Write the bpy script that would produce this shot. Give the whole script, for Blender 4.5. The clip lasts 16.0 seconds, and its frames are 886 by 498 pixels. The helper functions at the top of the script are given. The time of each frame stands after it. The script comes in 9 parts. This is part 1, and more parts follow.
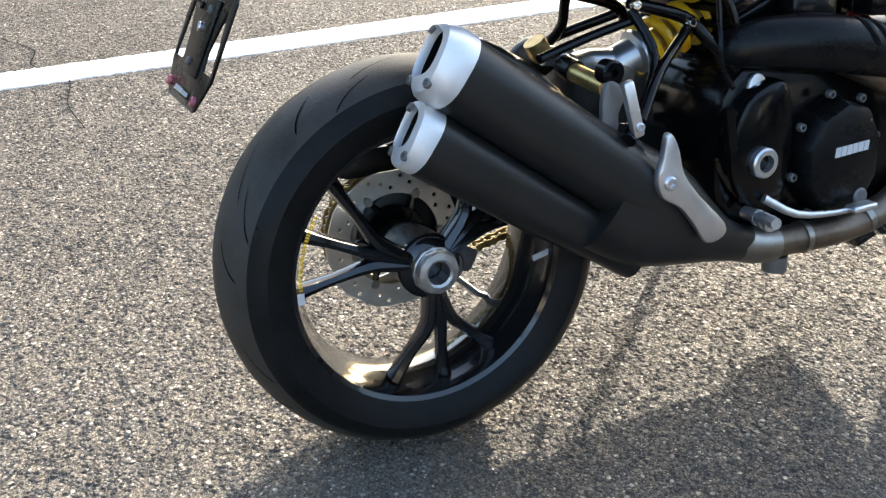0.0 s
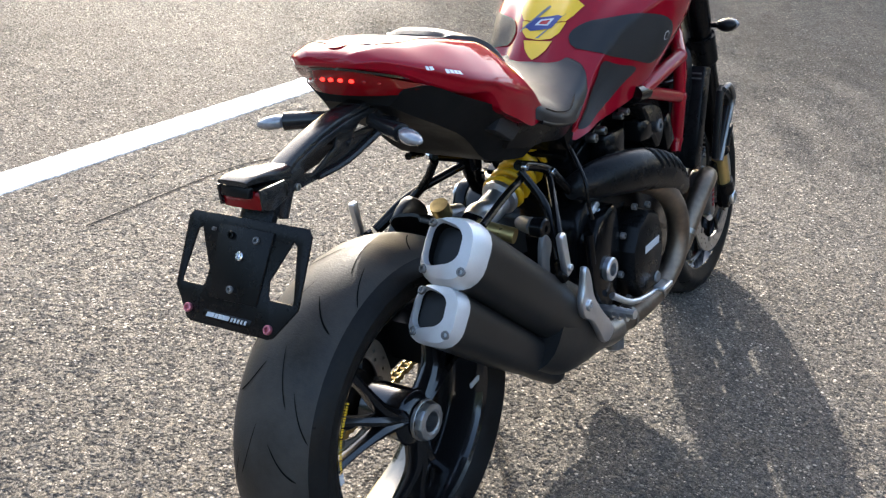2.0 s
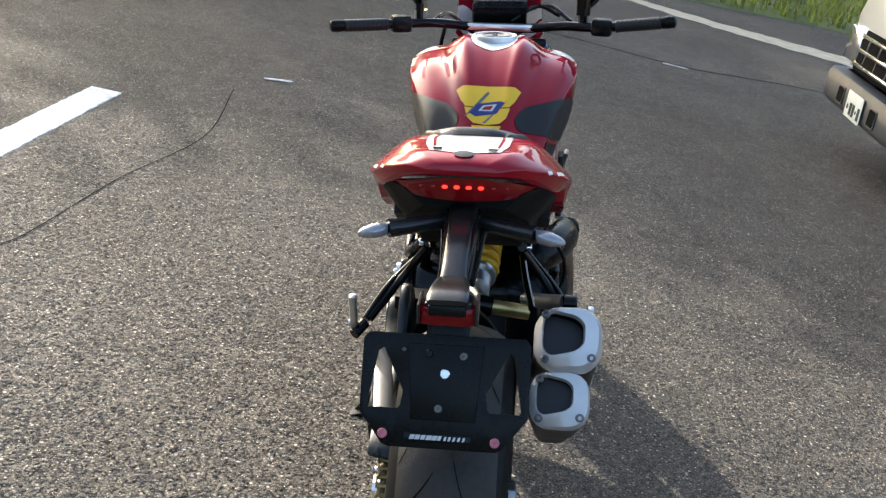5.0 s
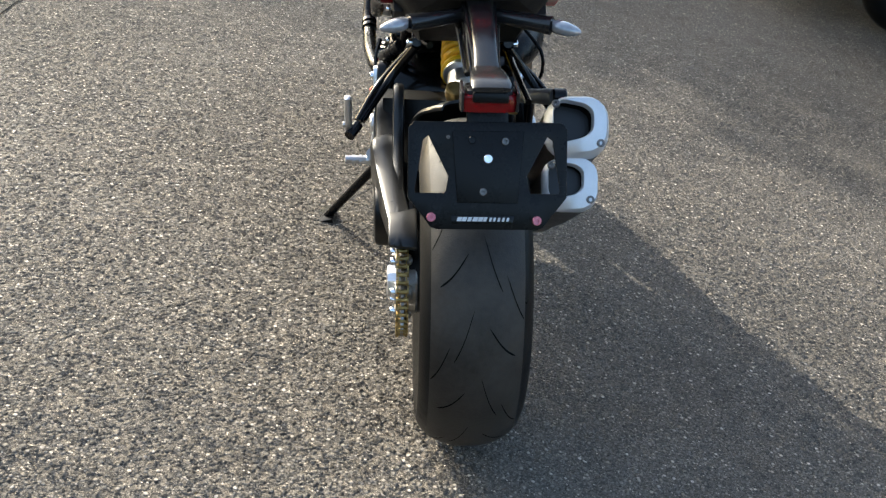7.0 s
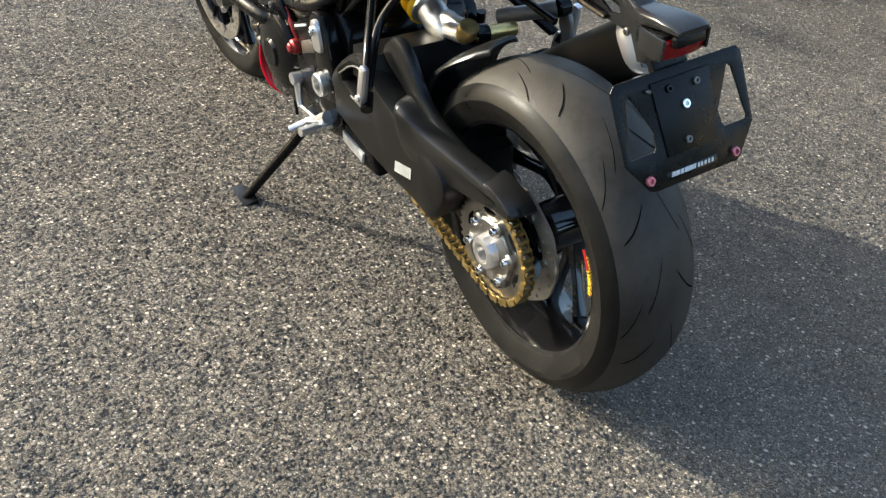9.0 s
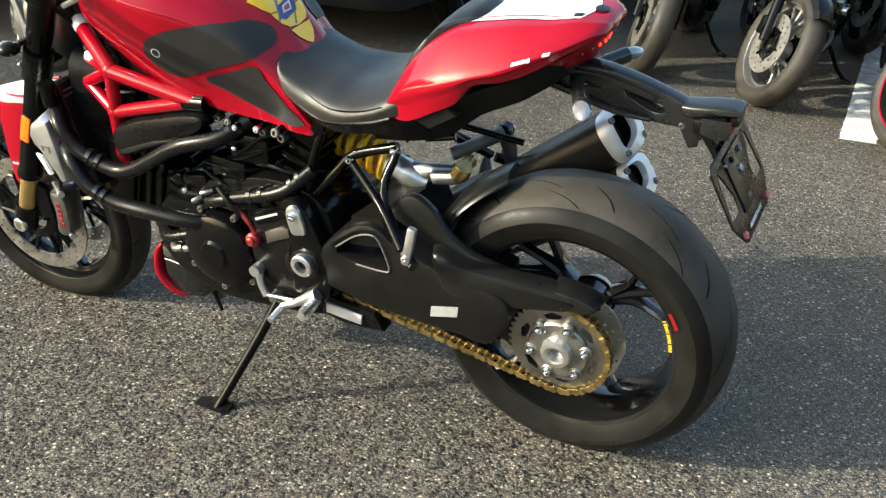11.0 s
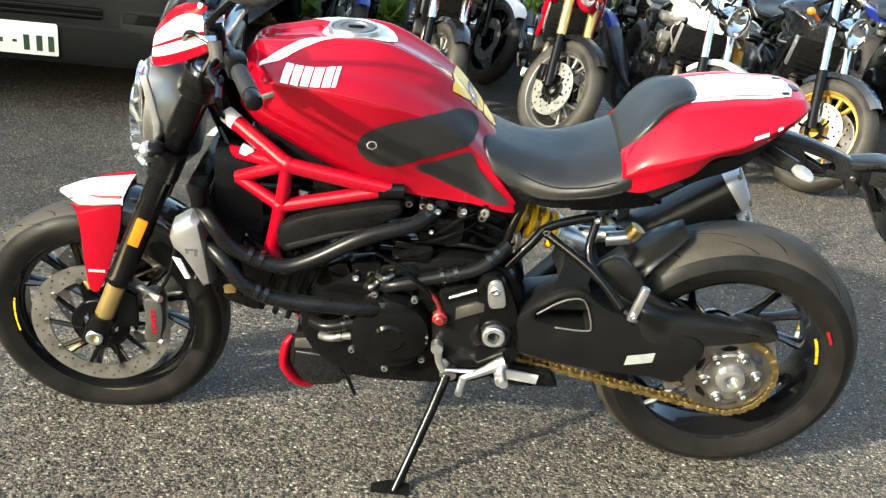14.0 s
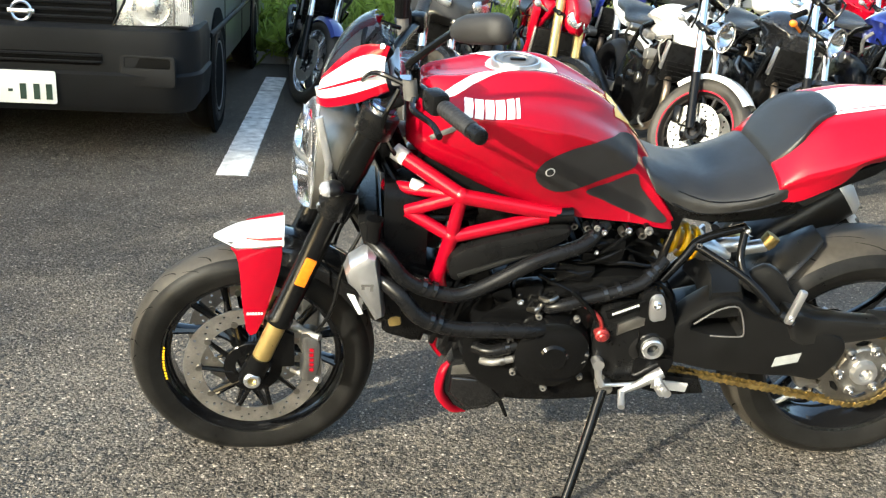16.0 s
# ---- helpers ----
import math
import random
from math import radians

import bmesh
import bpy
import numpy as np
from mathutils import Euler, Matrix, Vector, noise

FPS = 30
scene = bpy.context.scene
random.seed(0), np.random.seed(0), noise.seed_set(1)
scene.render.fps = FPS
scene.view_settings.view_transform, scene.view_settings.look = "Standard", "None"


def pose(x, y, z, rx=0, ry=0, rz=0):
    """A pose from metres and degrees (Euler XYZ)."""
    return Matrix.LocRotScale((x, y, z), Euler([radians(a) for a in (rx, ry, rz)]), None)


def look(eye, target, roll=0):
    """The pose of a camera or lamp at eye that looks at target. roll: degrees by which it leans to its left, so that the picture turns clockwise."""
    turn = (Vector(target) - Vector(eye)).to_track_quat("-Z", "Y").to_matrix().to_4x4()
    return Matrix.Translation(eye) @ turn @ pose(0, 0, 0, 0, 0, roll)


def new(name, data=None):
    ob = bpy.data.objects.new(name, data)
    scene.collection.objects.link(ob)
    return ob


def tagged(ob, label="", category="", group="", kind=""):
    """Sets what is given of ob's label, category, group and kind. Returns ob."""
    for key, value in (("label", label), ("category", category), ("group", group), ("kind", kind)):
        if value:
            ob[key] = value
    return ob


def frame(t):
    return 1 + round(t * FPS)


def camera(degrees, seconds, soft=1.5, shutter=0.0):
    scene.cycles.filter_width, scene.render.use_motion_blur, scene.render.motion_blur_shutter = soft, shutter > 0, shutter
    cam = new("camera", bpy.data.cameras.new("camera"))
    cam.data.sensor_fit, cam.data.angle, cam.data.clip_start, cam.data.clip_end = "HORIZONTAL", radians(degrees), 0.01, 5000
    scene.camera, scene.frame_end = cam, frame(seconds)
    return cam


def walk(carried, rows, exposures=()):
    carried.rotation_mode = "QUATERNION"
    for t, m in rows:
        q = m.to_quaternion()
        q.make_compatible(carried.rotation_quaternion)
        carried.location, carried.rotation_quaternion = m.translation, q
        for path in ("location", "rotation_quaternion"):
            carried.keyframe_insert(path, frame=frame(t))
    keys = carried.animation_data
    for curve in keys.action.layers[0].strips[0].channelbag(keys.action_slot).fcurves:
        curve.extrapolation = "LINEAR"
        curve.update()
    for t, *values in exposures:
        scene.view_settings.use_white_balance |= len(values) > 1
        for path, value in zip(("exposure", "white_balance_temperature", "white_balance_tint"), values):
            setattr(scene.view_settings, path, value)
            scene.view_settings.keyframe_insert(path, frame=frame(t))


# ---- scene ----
cam = camera(46.4, 16.0, soft=1.3)
PATH = [
    (0, (1.304, -0.574, 1.184), (-0.184, 0.121, 0.229), 0.2),
    (0.5, (1.322, -0.816, 1.247), (-0.029, 0.166, 0.341), 1.9),
    (1, (1.230, -1.051, 1.315), (-0.004, 0.109, 0.453), 2.6),
    (1.5, (1.096, -1.243, 1.393), (0.052, 0.111, 0.564), 3.0),
    (2, (0.857, -1.280, 1.440), (-0.048, 0.159, 0.592), 4.3),
    (2.5, (0.591, -1.343, 1.467), (-0.130, 0.260, 0.745), 7.6),
    (3, (0.331, -1.444, 1.477), (-0.137, 0.253, 0.762), 8.1),
    (3.2, (0.268, -1.451, 1.507), (-0.164, 0.281, 0.857), 9.0),
    (5.3, (-0.138, -1.698, 1.432), (-0.169, 0.054, 0.700), 11.6),
    (5.5, (-0.123, -1.729, 1.418), (-0.179, 0.005, 0.642), 11.3),
    (6, (-0.131, -1.789, 1.402), (-0.192, -0.078, 0.578), 12.7),
    (6.5, (-0.229, -1.772, 1.390), (-0.162, -0.109, 0.473), 11.7),
    (7, (-0.394, -1.753, 1.379), (-0.134, -0.115, 0.452), 13.5),
    (7.5, (-0.555, -1.663, 1.337), (-0.205, -0.100, 0.314), 12.9),
    (8, (-0.752, -1.491, 1.318), (-0.218, -0.046, 0.205), 13.2),
    (8.2, (-0.841, -1.440, 1.315), (-0.206, -0.021, 0.223), 13.3),
    (10.3, (-1.784, -0.813, 1.284), (-0.342, 0.195, 0.333), 4.4),
    (10.5, (-1.831, -0.752, 1.279), (-0.325, 0.215, 0.386), 4.4),
    (11, (-1.962, -0.567, 1.307), (-0.303, 0.217, 0.513), 2.5),
    (11.5, (-2.088, -0.405, 1.345), (-0.339, 0.17, 0.565), 4.8),
    (12, (-2.235, -0.217, 1.356), (-0.431, 0.23, 0.619), 5.1),
    (12.5, (-2.251, -0.016, 1.342), (-0.414, 0.294, 0.615), 3.8),
    (13, (-2.275, 0.214, 1.353), (-0.419, 0.394, 0.631), 5.0),
    (13.5, (-2.373, 0.491, 1.359), (-0.501, 0.544, 0.656), 5.6),
    (14, (-2.386, 0.71, 1.345), (-0.505, 0.702, 0.664), 5.3),
    (14.5, (-2.35, 0.928, 1.346), (-0.464, 0.844, 0.684), 4.5),
    (15, (-2.387, 1.15, 1.359), (-0.502, 0.963, 0.717), 4.2),
    (15.5, (-2.447, 1.294, 1.371), (-0.543, 1.068, 0.8), 4.4),
    (16, (-2.435, 1.304, 1.328), (-0.545, 1.105, 0.705), 3.3),
]
walk(cam, [(t, look(e, g, r)) for t, e, g, r in PATH], [(0, 2.36, 6300, 7), (1.5, 2.28, 6150, 9), (2.5, 2.03, 6150, 10), (3, 1.90, 6150, 10), (5.5, 1.70, 6220, 6), (7, 1.96, 6230, 5), (8.2, 2.00, 6260, 5), (10.5, 1.73, 6380, -1), (12.5, 2.01, 6440, -2), (16, 2.07, 6400, 0)])

# ---- light ----
SUN_AZ = Vector((-0.64, 0.768, 0)).normalized()
SUN_EL = radians(22.6)
sun_dir = Vector((SUN_AZ.x * math.cos(SUN_EL), SUN_AZ.y * math.cos(SUN_EL), math.sin(SUN_EL)))
world = bpy.data.worlds.new("sky")
scene.world = world
world.use_nodes = True
wn = world.node_tree
sky = wn.nodes.new("ShaderNodeTexSky")
sky.sky_type = "NISHITA"
sky.sun_disc = False
sky.sun_elevation = SUN_EL
sky.sun_rotation = math.atan2(SUN_AZ.x, SUN_AZ.y)
sky.dust_density = 3.0
sky.ozone_density = 0.6
wn.links.new(sky.outputs[0], wn.nodes["Background"].inputs[0])
wn.nodes["Background"].inputs[1].default_value = 0.15
sun = new("sun", bpy.data.lights.new("sun", "SUN"))
sun.data.energy = 2.4
sun.data.angle = radians(0.6)
sun.data.color = (1.0, 0.91, 0.78)
sun.matrix_world = look(sun_dir * 30, (0, 0, 0))


# ---- materials ----
def mat(name, color, rough=0.5, metal=0.0, var=0.12, scale=30.0, bump=0.0, bscale=None, coat=0.0, rvar=0.1,
        alpha=1.0, trans=0.0, emit=None, estr=0.0, ior=1.45, spec=0.5):
    """Principled material with colour, gloss and relief varied at two scales in object space."""
    m = bpy.data.materials.new(name)
    m.use_nodes = True
    nt = m.node_tree
    b = nt.nodes["Principled BSDF"]
    tc = nt.nodes.new("ShaderNodeTexCoord")
    n1, n2 = nt.nodes.new("ShaderNodeTexNoise"), nt.nodes.new("ShaderNodeTexNoise")
    n1.inputs["Scale"].default_value, n2.inputs["Scale"].default_value = scale, scale * 9
    n1.inputs["Detail"].default_value = n2.inputs["Detail"].default_value = 4
    mix = nt.nodes.new("ShaderNodeMath")
    mix.operation = "MULTIPLY_ADD"
    mix.inputs[1].default_value = 0.4
    for n in (n1, n2):
        nt.links.new(tc.outputs["Object"], n.inputs["Vector"])
    nt.links.new(n2.outputs["Fac"], mix.inputs[0])
    nt.links.new(n1.outputs["Fac"], mix.inputs[2])
    ramp = nt.nodes.new("ShaderNodeMapRange")
    ramp.inputs["From Min"].default_value, ramp.inputs["From Max"].default_value = 0.45, 0.95
    ramp.inputs["To Min"].default_value, ramp.inputs["To Max"].default_value = 1 - var, 1 + var
    nt.links.new(mix.outputs[0], ramp.inputs["Value"])
    col = nt.nodes.new("ShaderNodeVectorMath")
    col.operation = "SCALE"
    col.inputs[0].default_value = color
    nt.links.new(ramp.outputs[0], col.inputs["Scale"])
    nt.links.new(col.outputs[0], b.inputs["Base Color"])
    rr = nt.nodes.new("ShaderNodeMapRange")
    rr.inputs["From Min"].default_value, rr.inputs["From Max"].default_value = 0.45, 0.95
    rr.inputs["To Min"].default_value, rr.inputs["To Max"].default_value = max(0.02, rough - rvar * rough), min(1, rough + rvar * rough * 2)
    nt.links.new(mix.outputs[0], rr.inputs["Value"])
    nt.links.new(rr.outputs[0], b.inputs["Roughness"])
    b.inputs["Metallic"].default_value = metal
    b.inputs["Coat Weight"].default_value = coat
    b.inputs["Coat Roughness"].default_value = 0.04
    b.inputs["IOR"].default_value = ior
    b.inputs["Specular IOR Level"].default_value = spec
    b.inputs["Transmission Weight"].default_value = trans
    b.inputs["Alpha"].default_value = alpha
    if emit:
        b.inputs["Emission Color"].default_value = (*emit, 1)
        b.inputs["Emission Strength"].default_value = estr
    if bump:
        n3 = nt.nodes.new("ShaderNodeTexNoise")
        n3.inputs["Scale"].default_value = bscale or scale * 20
        n3.inputs["Detail"].default_value = 3
        nt.links.new(tc.outputs["Object"], n3.inputs["Vector"])
        bp = nt.nodes.new("ShaderNodeBump")
        bp.inputs["Strength"].default_value = bump
        bp.inputs["Distance"].default_value = 0.002
        nt.links.new(n3.outputs["Fac"], bp.inputs["Height"])
        nt.links.new(bp.outputs[0], b.inputs["Normal"])
    return m


def asphalt_mat():
    """Worn asphalt: stones of several sizes, each its own tone, in a grey-brown binder."""
    m = bpy.data.materials.new("asphalt")
    m.use_nodes = True
    nt = m.node_tree
    N, Lk = nt.nodes, nt.links
    b = N["Principled BSDF"]
    tc = N.new("ShaderNodeTexCoord")

    def node(kind, scale, detail=None):
        n = N.new(kind)
        n.inputs["Scale"].default_value = scale
        if detail:
            n.inputs["Detail"].default_value = detail
        Lk.new(tc.outputs["Object"], n.inputs["Vector"])
        return n

    def ramp(sock, *stops):
        r = N.new("ShaderNodeValToRGB")
        e = r.color_ramp.elements
        e[0].position, e[0].color = stops[0][0], (*stops[0][1], 1)
        e[1].position, e[1].color = stops[-1][0], (*stops[-1][1], 1)
        for p, c in stops[1:-1]:
            e.new(p).color = (*c, 1)
        Lk.new(sock, r.inputs[0])
        return r

    def span(sock, a, b_, c, d):
        r = N.new("ShaderNodeMapRange")
        for k, v in zip(("From Min", "From Max", "To Min", "To Max"), (a, b_, c, d)):
            r.inputs[k].default_value = v
        Lk.new(sock, r.inputs["Value"])
        return r.outputs[0]

    def math_(op, x, y):
        n = N.new("ShaderNodeMath")
        n.operation = op
        for k, v in enumerate((x, y)):
            if isinstance(v, (int, float)):
                n.inputs[k].default_value = v
            else:
                Lk.new(v, n.inputs[k])
        return n.outputs[0]

    v1, v2, v3 = node("ShaderNodeTexVoronoi", 98), node("ShaderNodeTexVoronoi", 205), node("ShaderNodeTexVoronoi", 480)
    big, mid, fine = node("ShaderNodeTexNoise", 0.7, 6), node("ShaderNodeTexNoise", 7, 6), node("ShaderNodeTexNoise", 160, 5)
    seps = []
    for v in (v1, v2, v3):
        q = N.new("ShaderNodeSeparateColor")
        Lk.new(v.outputs["Color"], q.inputs[0])
        seps.append(q)
    fines = ramp(seps[2].outputs[0], (0.0, (0.036, 0.033, 0.029)), (0.6, (0.085, 0.078, 0.067)), (1.0, (0.18, 0.165, 0.141)))
    small = ramp(seps[1].outputs[0], (0.0, (0.050, 0.046, 0.040)), (0.5, (0.098, 0.090, 0.077)), (0.85, (0.165, 0.151, 0.129)), (1.0, (0.40, 0.365, 0.307)))
    large = ramp(seps[0].outputs[0], (0.0, (0.054, 0.050, 0.043)), (0.5, (0.104, 0.096, 0.082)), (0.88, (0.175, 0.161, 0.139)), (1.0, (0.42, 0.384, 0.330)))

    def layer(under, over, v, sep, share):
        """Shows a stone of this size where its random number and its body allow."""
        body = span(v.outputs["Distance"], 0.30, 0.52, 1.0, 0.0)
        keep = span(sep.outputs[1], 1 - share - 0.02, 1 - share + 0.02, 0.0, 1.0)
        f = math_("MULTIPLY", body, keep)
        mx = N.new("ShaderNodeMix")
        mx.data_type = "RGBA"
        Lk.new(f, mx.inputs[0])
        Lk.new(under, mx.inputs[6])
        Lk.new(over, mx.inputs[7])
        return mx.outputs[2], f

    c1, _ = layer(fines.outputs[0], small.outputs[0], v2, seps[1], 0.75)
    c2, f2 = layer(c1, large.outputs[0], v1, seps[0], 0.72)
    wear = span(math_("ADD", big.outputs["Fac"], math_("MULTIPLY", mid.outputs["Fac"], 0.6)), 0.55, 1.05, 0.80, 1.28)
    grit = span(fine.outputs["Fac"], 0.3, 0.7, 0.72, 1.28)
    sc = N.new("ShaderNodeVectorMath")
    sc.operation = "SCALE"
    Lk.new(c2, sc.inputs[0])
    Lk.new(math_("MULTIPLY", wear, grit), sc.inputs["Scale"])
    warm = N.new("ShaderNodeVectorMath")
    warm.operation = "MULTIPLY"
    warm.inputs[1].default_value = (1.04, 1.0, 0.975)
    Lk.new(sc.outputs[0], warm.inputs[0])
    Lk.new(warm.outputs[0], b.inputs["Base Color"])
    Lk.new(span(seps[0].outputs[2], 0, 1, 0.68, 0.92), b.inputs["Roughness"])
    b.inputs["Specular IOR Level"].default_value = 0.11

    def facet(v, scale):
        """Each stone's broken face: a plane tilted its own way."""
        off = N.new("ShaderNodeVectorMath")
        off.operation = "SUBTRACT"
        Lk.new(tc.outputs["Object"], off.inputs[0])
        Lk.new(v.outputs["Position"], off.inputs[1])
        way = N.new("ShaderNodeVectorMath")
        way.operation = "SUBTRACT"
        Lk.new(v.outputs["Color"], way.inputs[0])
        way.inputs[1].default_value = (0.5, 0.5, 0.5)
        dot = N.new("ShaderNodeVectorMath")
        dot.operation = "DOT_PRODUCT"
        Lk.new(off.outputs[0], dot.inputs[0])
        Lk.new(way.outputs[0], dot.inputs[1])
        return math_("MULTIPLY", dot.outputs["Value"], scale)

    h = math_("ADD", math_("MULTIPLY", facet(v1, 98), 1.1), math_("MULTIPLY", facet(v2, 205), 0.5))
    h = math_("ADD", h, math_("MULTIPLY", f2, 0.30))
    h = math_("ADD", h, math_("MULTIPLY", fine.outputs["Fac"], 0.4))
    bp = N.new("ShaderNodeBump")
    bp.inputs["Strength"].default_value = 1.0
    bp.inputs["Distance"].default_value = 0.0090
    Lk.new(h, bp.inputs["Height"])
    Lk.new(bp.outputs[0], b.inputs["Normal"])
    return m


M_ASPHALT = asphalt_mat()
M_LINE = mat("road_paint", (0.70, 0.69, 0.66), 0.75, var=0.42, scale=16, bump=0.9, bscale=120, spec=0.2)
M_RED = mat("red_paint", (0.25, 0.0007, 0.010), 0.40, var=0.05, scale=6, coat=0.75, spec=0.02)
M_WHITE = mat("white_paint", (0.80, 0.80, 0.79), 0.3, var=0.03, scale=8, coat=0.8)
M_RUBBER = mat("tyre_rubber", (0.0095, 0.0092, 0.0088), 0.36, var=0.35, scale=16, bump=0.12, bscale=260, rvar=0.25, spec=0.12)
M_WORN = mat("dusty_worn_tread", (0.030, 0.0265, 0.022), 0.52, var=0.6, scale=9, bump=0.25, bscale=300, rvar=0.2, spec=0.35)
# Near-black; on flat slots, holes and recesses it stands in for the shade inside.
M_VOID = mat("void_black", (0.005, 0.005, 0.005), 0.9, spec=0.05)
M_SATIN = mat("satin_black_metal", (0.0032, 0.0032, 0.0034), 0.13, var=0.2, scale=20, bump=0.02, bscale=500, spec=0.24, rvar=0.3)
M_MATTE = mat("matte_black_plastic", (0.0050, 0.0050, 0.0052), 0.27, var=0.2, scale=25, bump=0.08, bscale=700, spec=0.18)
M_GLOSSB = mat("gloss_black_paint", (0.006, 0.006, 0.0065), 0.14, var=0.1, scale=12, coat=0.6, spec=0.45)
M_CAN = mat("silencer_black_coating", (0.010, 0.0095, 0.009), 0.36, var=0.2, scale=12, bump=0.08, bscale=600)
M_ALU = mat("brushed_aluminium", (0.66, 0.66, 0.67), 0.34, metal=0.95, var=0.08, scale=40, bump=0.06, bscale=500)
M_CAP = mat("blasted_aluminium", (0.68, 0.68, 0.69), 0.42, metal=0.6, var=0.06, scale=30, bump=0.1, bscale=900)
M_STEEL = mat("disc_steel", (0.30, 0.285, 0.26), 0.34, metal=1.0, var=0.2, scale=25)
M_BRIGHTDISC = mat("bright_disc_steel", (0.60, 0.575, 0.52), 0.34, metal=0.9, var=0.15, scale=25)
M_LAMPBACK = mat("faceted_reflector", (0.72, 0.73, 0.75), 0.20, metal=0.85, var=0.35, scale=26)
M_HEADER = mat("heat_tinted_steel", (0.20, 0.155, 0.115), 0.42, metal=0.9, var=0.45, scale=9)
M_GOLD = mat("gold_anodised", (0.60, 0.44, 0.17), 0.3, metal=0.85, var=0.1, scale=25)
M_CHAIN = mat("gold_chain", (0.34, 0.25, 0.10), 0.42, metal=0.95, var=0.45, scale=60)
M_SPRING = mat("yellow_spring_paint", (0.72, 0.42, 0.008), 0.35, var=0.08, scale=20, coat=0.3)
M_LEATHER = mat("seat_vinyl", (0.012, 0.0117, 0.0114), 0.38, var=0.2, scale=30, bump=0.35, bscale=420)
M_PAD = mat("grip_pad_rubber", (0.017, 0.0165, 0.017), 0.5, var=0.15, scale=30, bump=0.3, bscale=900, spec=0.35)
M_YELLOW = mat("yellow_sticker", (0.80, 0.47, 0.015), 0.3, var=0.04, scale=20, coat=0.4)
M_BLUE = mat("blue_sticker", (0.03, 0.04, 0.16), 0.3, var=0.1, scale=20)
M_GREYST = mat("silver_sticker", (0.52, 0.52, 0.52), 0.4, var=0.06, scale=30)
M_ORANGE = mat("amber_reflector", (0.70, 0.17, 0.01), 0.2, var=0.15, scale=120, coat=0.5)
M_REDREF = mat("red_reflector", (0.35, 0.01, 0.008), 0.2, var=0.2, scale=90, coat=0.6)
M_REDLENS = mat("red_lamp_lens", (0.17, 0.002, 0.004), 0.12, var=0.1, scale=60, coat=0.35, spec=0.15)
M_LED = mat("lit_lamp", (0.8, 0.05, 0.03), 0.3, emit=(1.0, 0.02, 0.012), estr=1.3)
M_SIGLENS = mat("signal_lens", (0.30, 0.30, 0.31), 0.12, metal=0.4, var=0.2, scale=90, coat=0.8)
M_CLEAR = mat("clear_lens", (0.96, 0.97, 0.98), 0.02, var=0.01, scale=40, trans=1.0, ior=1.18)
M_PINK = mat("pink_anodised", (0.50, 0.16, 0.19), 0.35, metal=0.6, var=0.15, scale=40)
M_CHROME = mat("chrome", (0.80, 0.80, 0.81), 0.12, metal=1.0, var=0.05, scale=20)
M_GUNMETAL = mat("grey_cast_metal", (0.16, 0.155, 0.15), 0.45, metal=0.6, var=0.2, scale=25, bump=0.2, bscale=400)
M_REDANO = mat("red_anodised", (0.55, 0.02, 0.02), 0.3, metal=0.7, var=0.1, scale=30)
M_TINT = mat("smoked_screen", (0.55, 0.55, 0.57), 0.03, var=0.02, scale=10, trans=1.0, ior=1.12)


# ---- mesh helpers ----
def finish(bm, name, material, sharp=35, smooth=True):
    bmesh.ops.recalc_face_normals(bm, faces=bm.faces[:])
    me = bpy.data.meshes.new(name)
    bm.to_mesh(me)
    bm.free()
    me.materials.append(material)
    if smooth:
        me.polygons.foreach_set("use_smooth", [True] * len(me.polygons))
        me.set_sharp_from_angle(angle=radians(sharp))
    return me


def part(name, bm, material, parent, label="", sharp=35):
    ob = new(name, finish(bm, name, material, sharp))
    ob.parent = parent
    if label:
        tagged(ob, label)
    return ob


def thing(name, m, label, category, group="", kind=""):
    ob = new(name)
    ob.empty_display_size = 0.1
    ob.matrix_world = m
    return tagged(ob, label, category, group, kind)


def solo(name, bm, material, label, category, group="", kind="", m=None, sharp=35):
    ob = new(name, finish(bm, name, material, sharp))
    if m is not None:
        ob.matrix_world = m
    return tagged(ob, label, category, group, kind)


def merge(bm, tmp, m=None):
    if m is not None:
        bmesh.ops.transform(tmp, matrix=m, verts=tmp.verts[:])
    me = bpy.data.meshes.new("t")
    tmp.to_mesh(me)
    tmp.free()
    bm.from_mesh(me)
    bpy.data.meshes.remove(me)
    return bm


def catmull(pts, n):
    """A smooth line of n points a span through pts (tuples of any length)."""
    p = [np.array(q, float) for q in pts]
    p = [2 * p[0] - p[1]] + p + [2 * p[-1] - p[-2]]
    out = []
    for i in range(1, len(p) - 2):
        for k in range(n):
            t = k / n
            out.append(0.5 * (2 * p[i] + (p[i + 1] - p[i - 1]) * t + (2 * p[i - 1] - 5 * p[i] + 4 * p[i + 1] - p[i + 2]) * t * t
                              + (3 * p[i] - p[i - 1] - 3 * p[i + 1] + p[i + 2]) * t ** 3))
    out.append(p[-2])
    return out


def loft(bm, rings, closed=True, caps=True):
    vs = [[bm.verts.new(Vector(q)) for q in r] for r in rings]
    n = len(vs[0])
    for a, b in zip(vs, vs[1:]):
        for i in range(n if closed else n - 1):
            j = (i + 1) % n
            bm.faces.new((a[i], a[j], b[j], b[i]))
    if caps and closed:
        bm.faces.new(vs[0][::-1])
        bm.faces.new(vs[-1])
    return bm


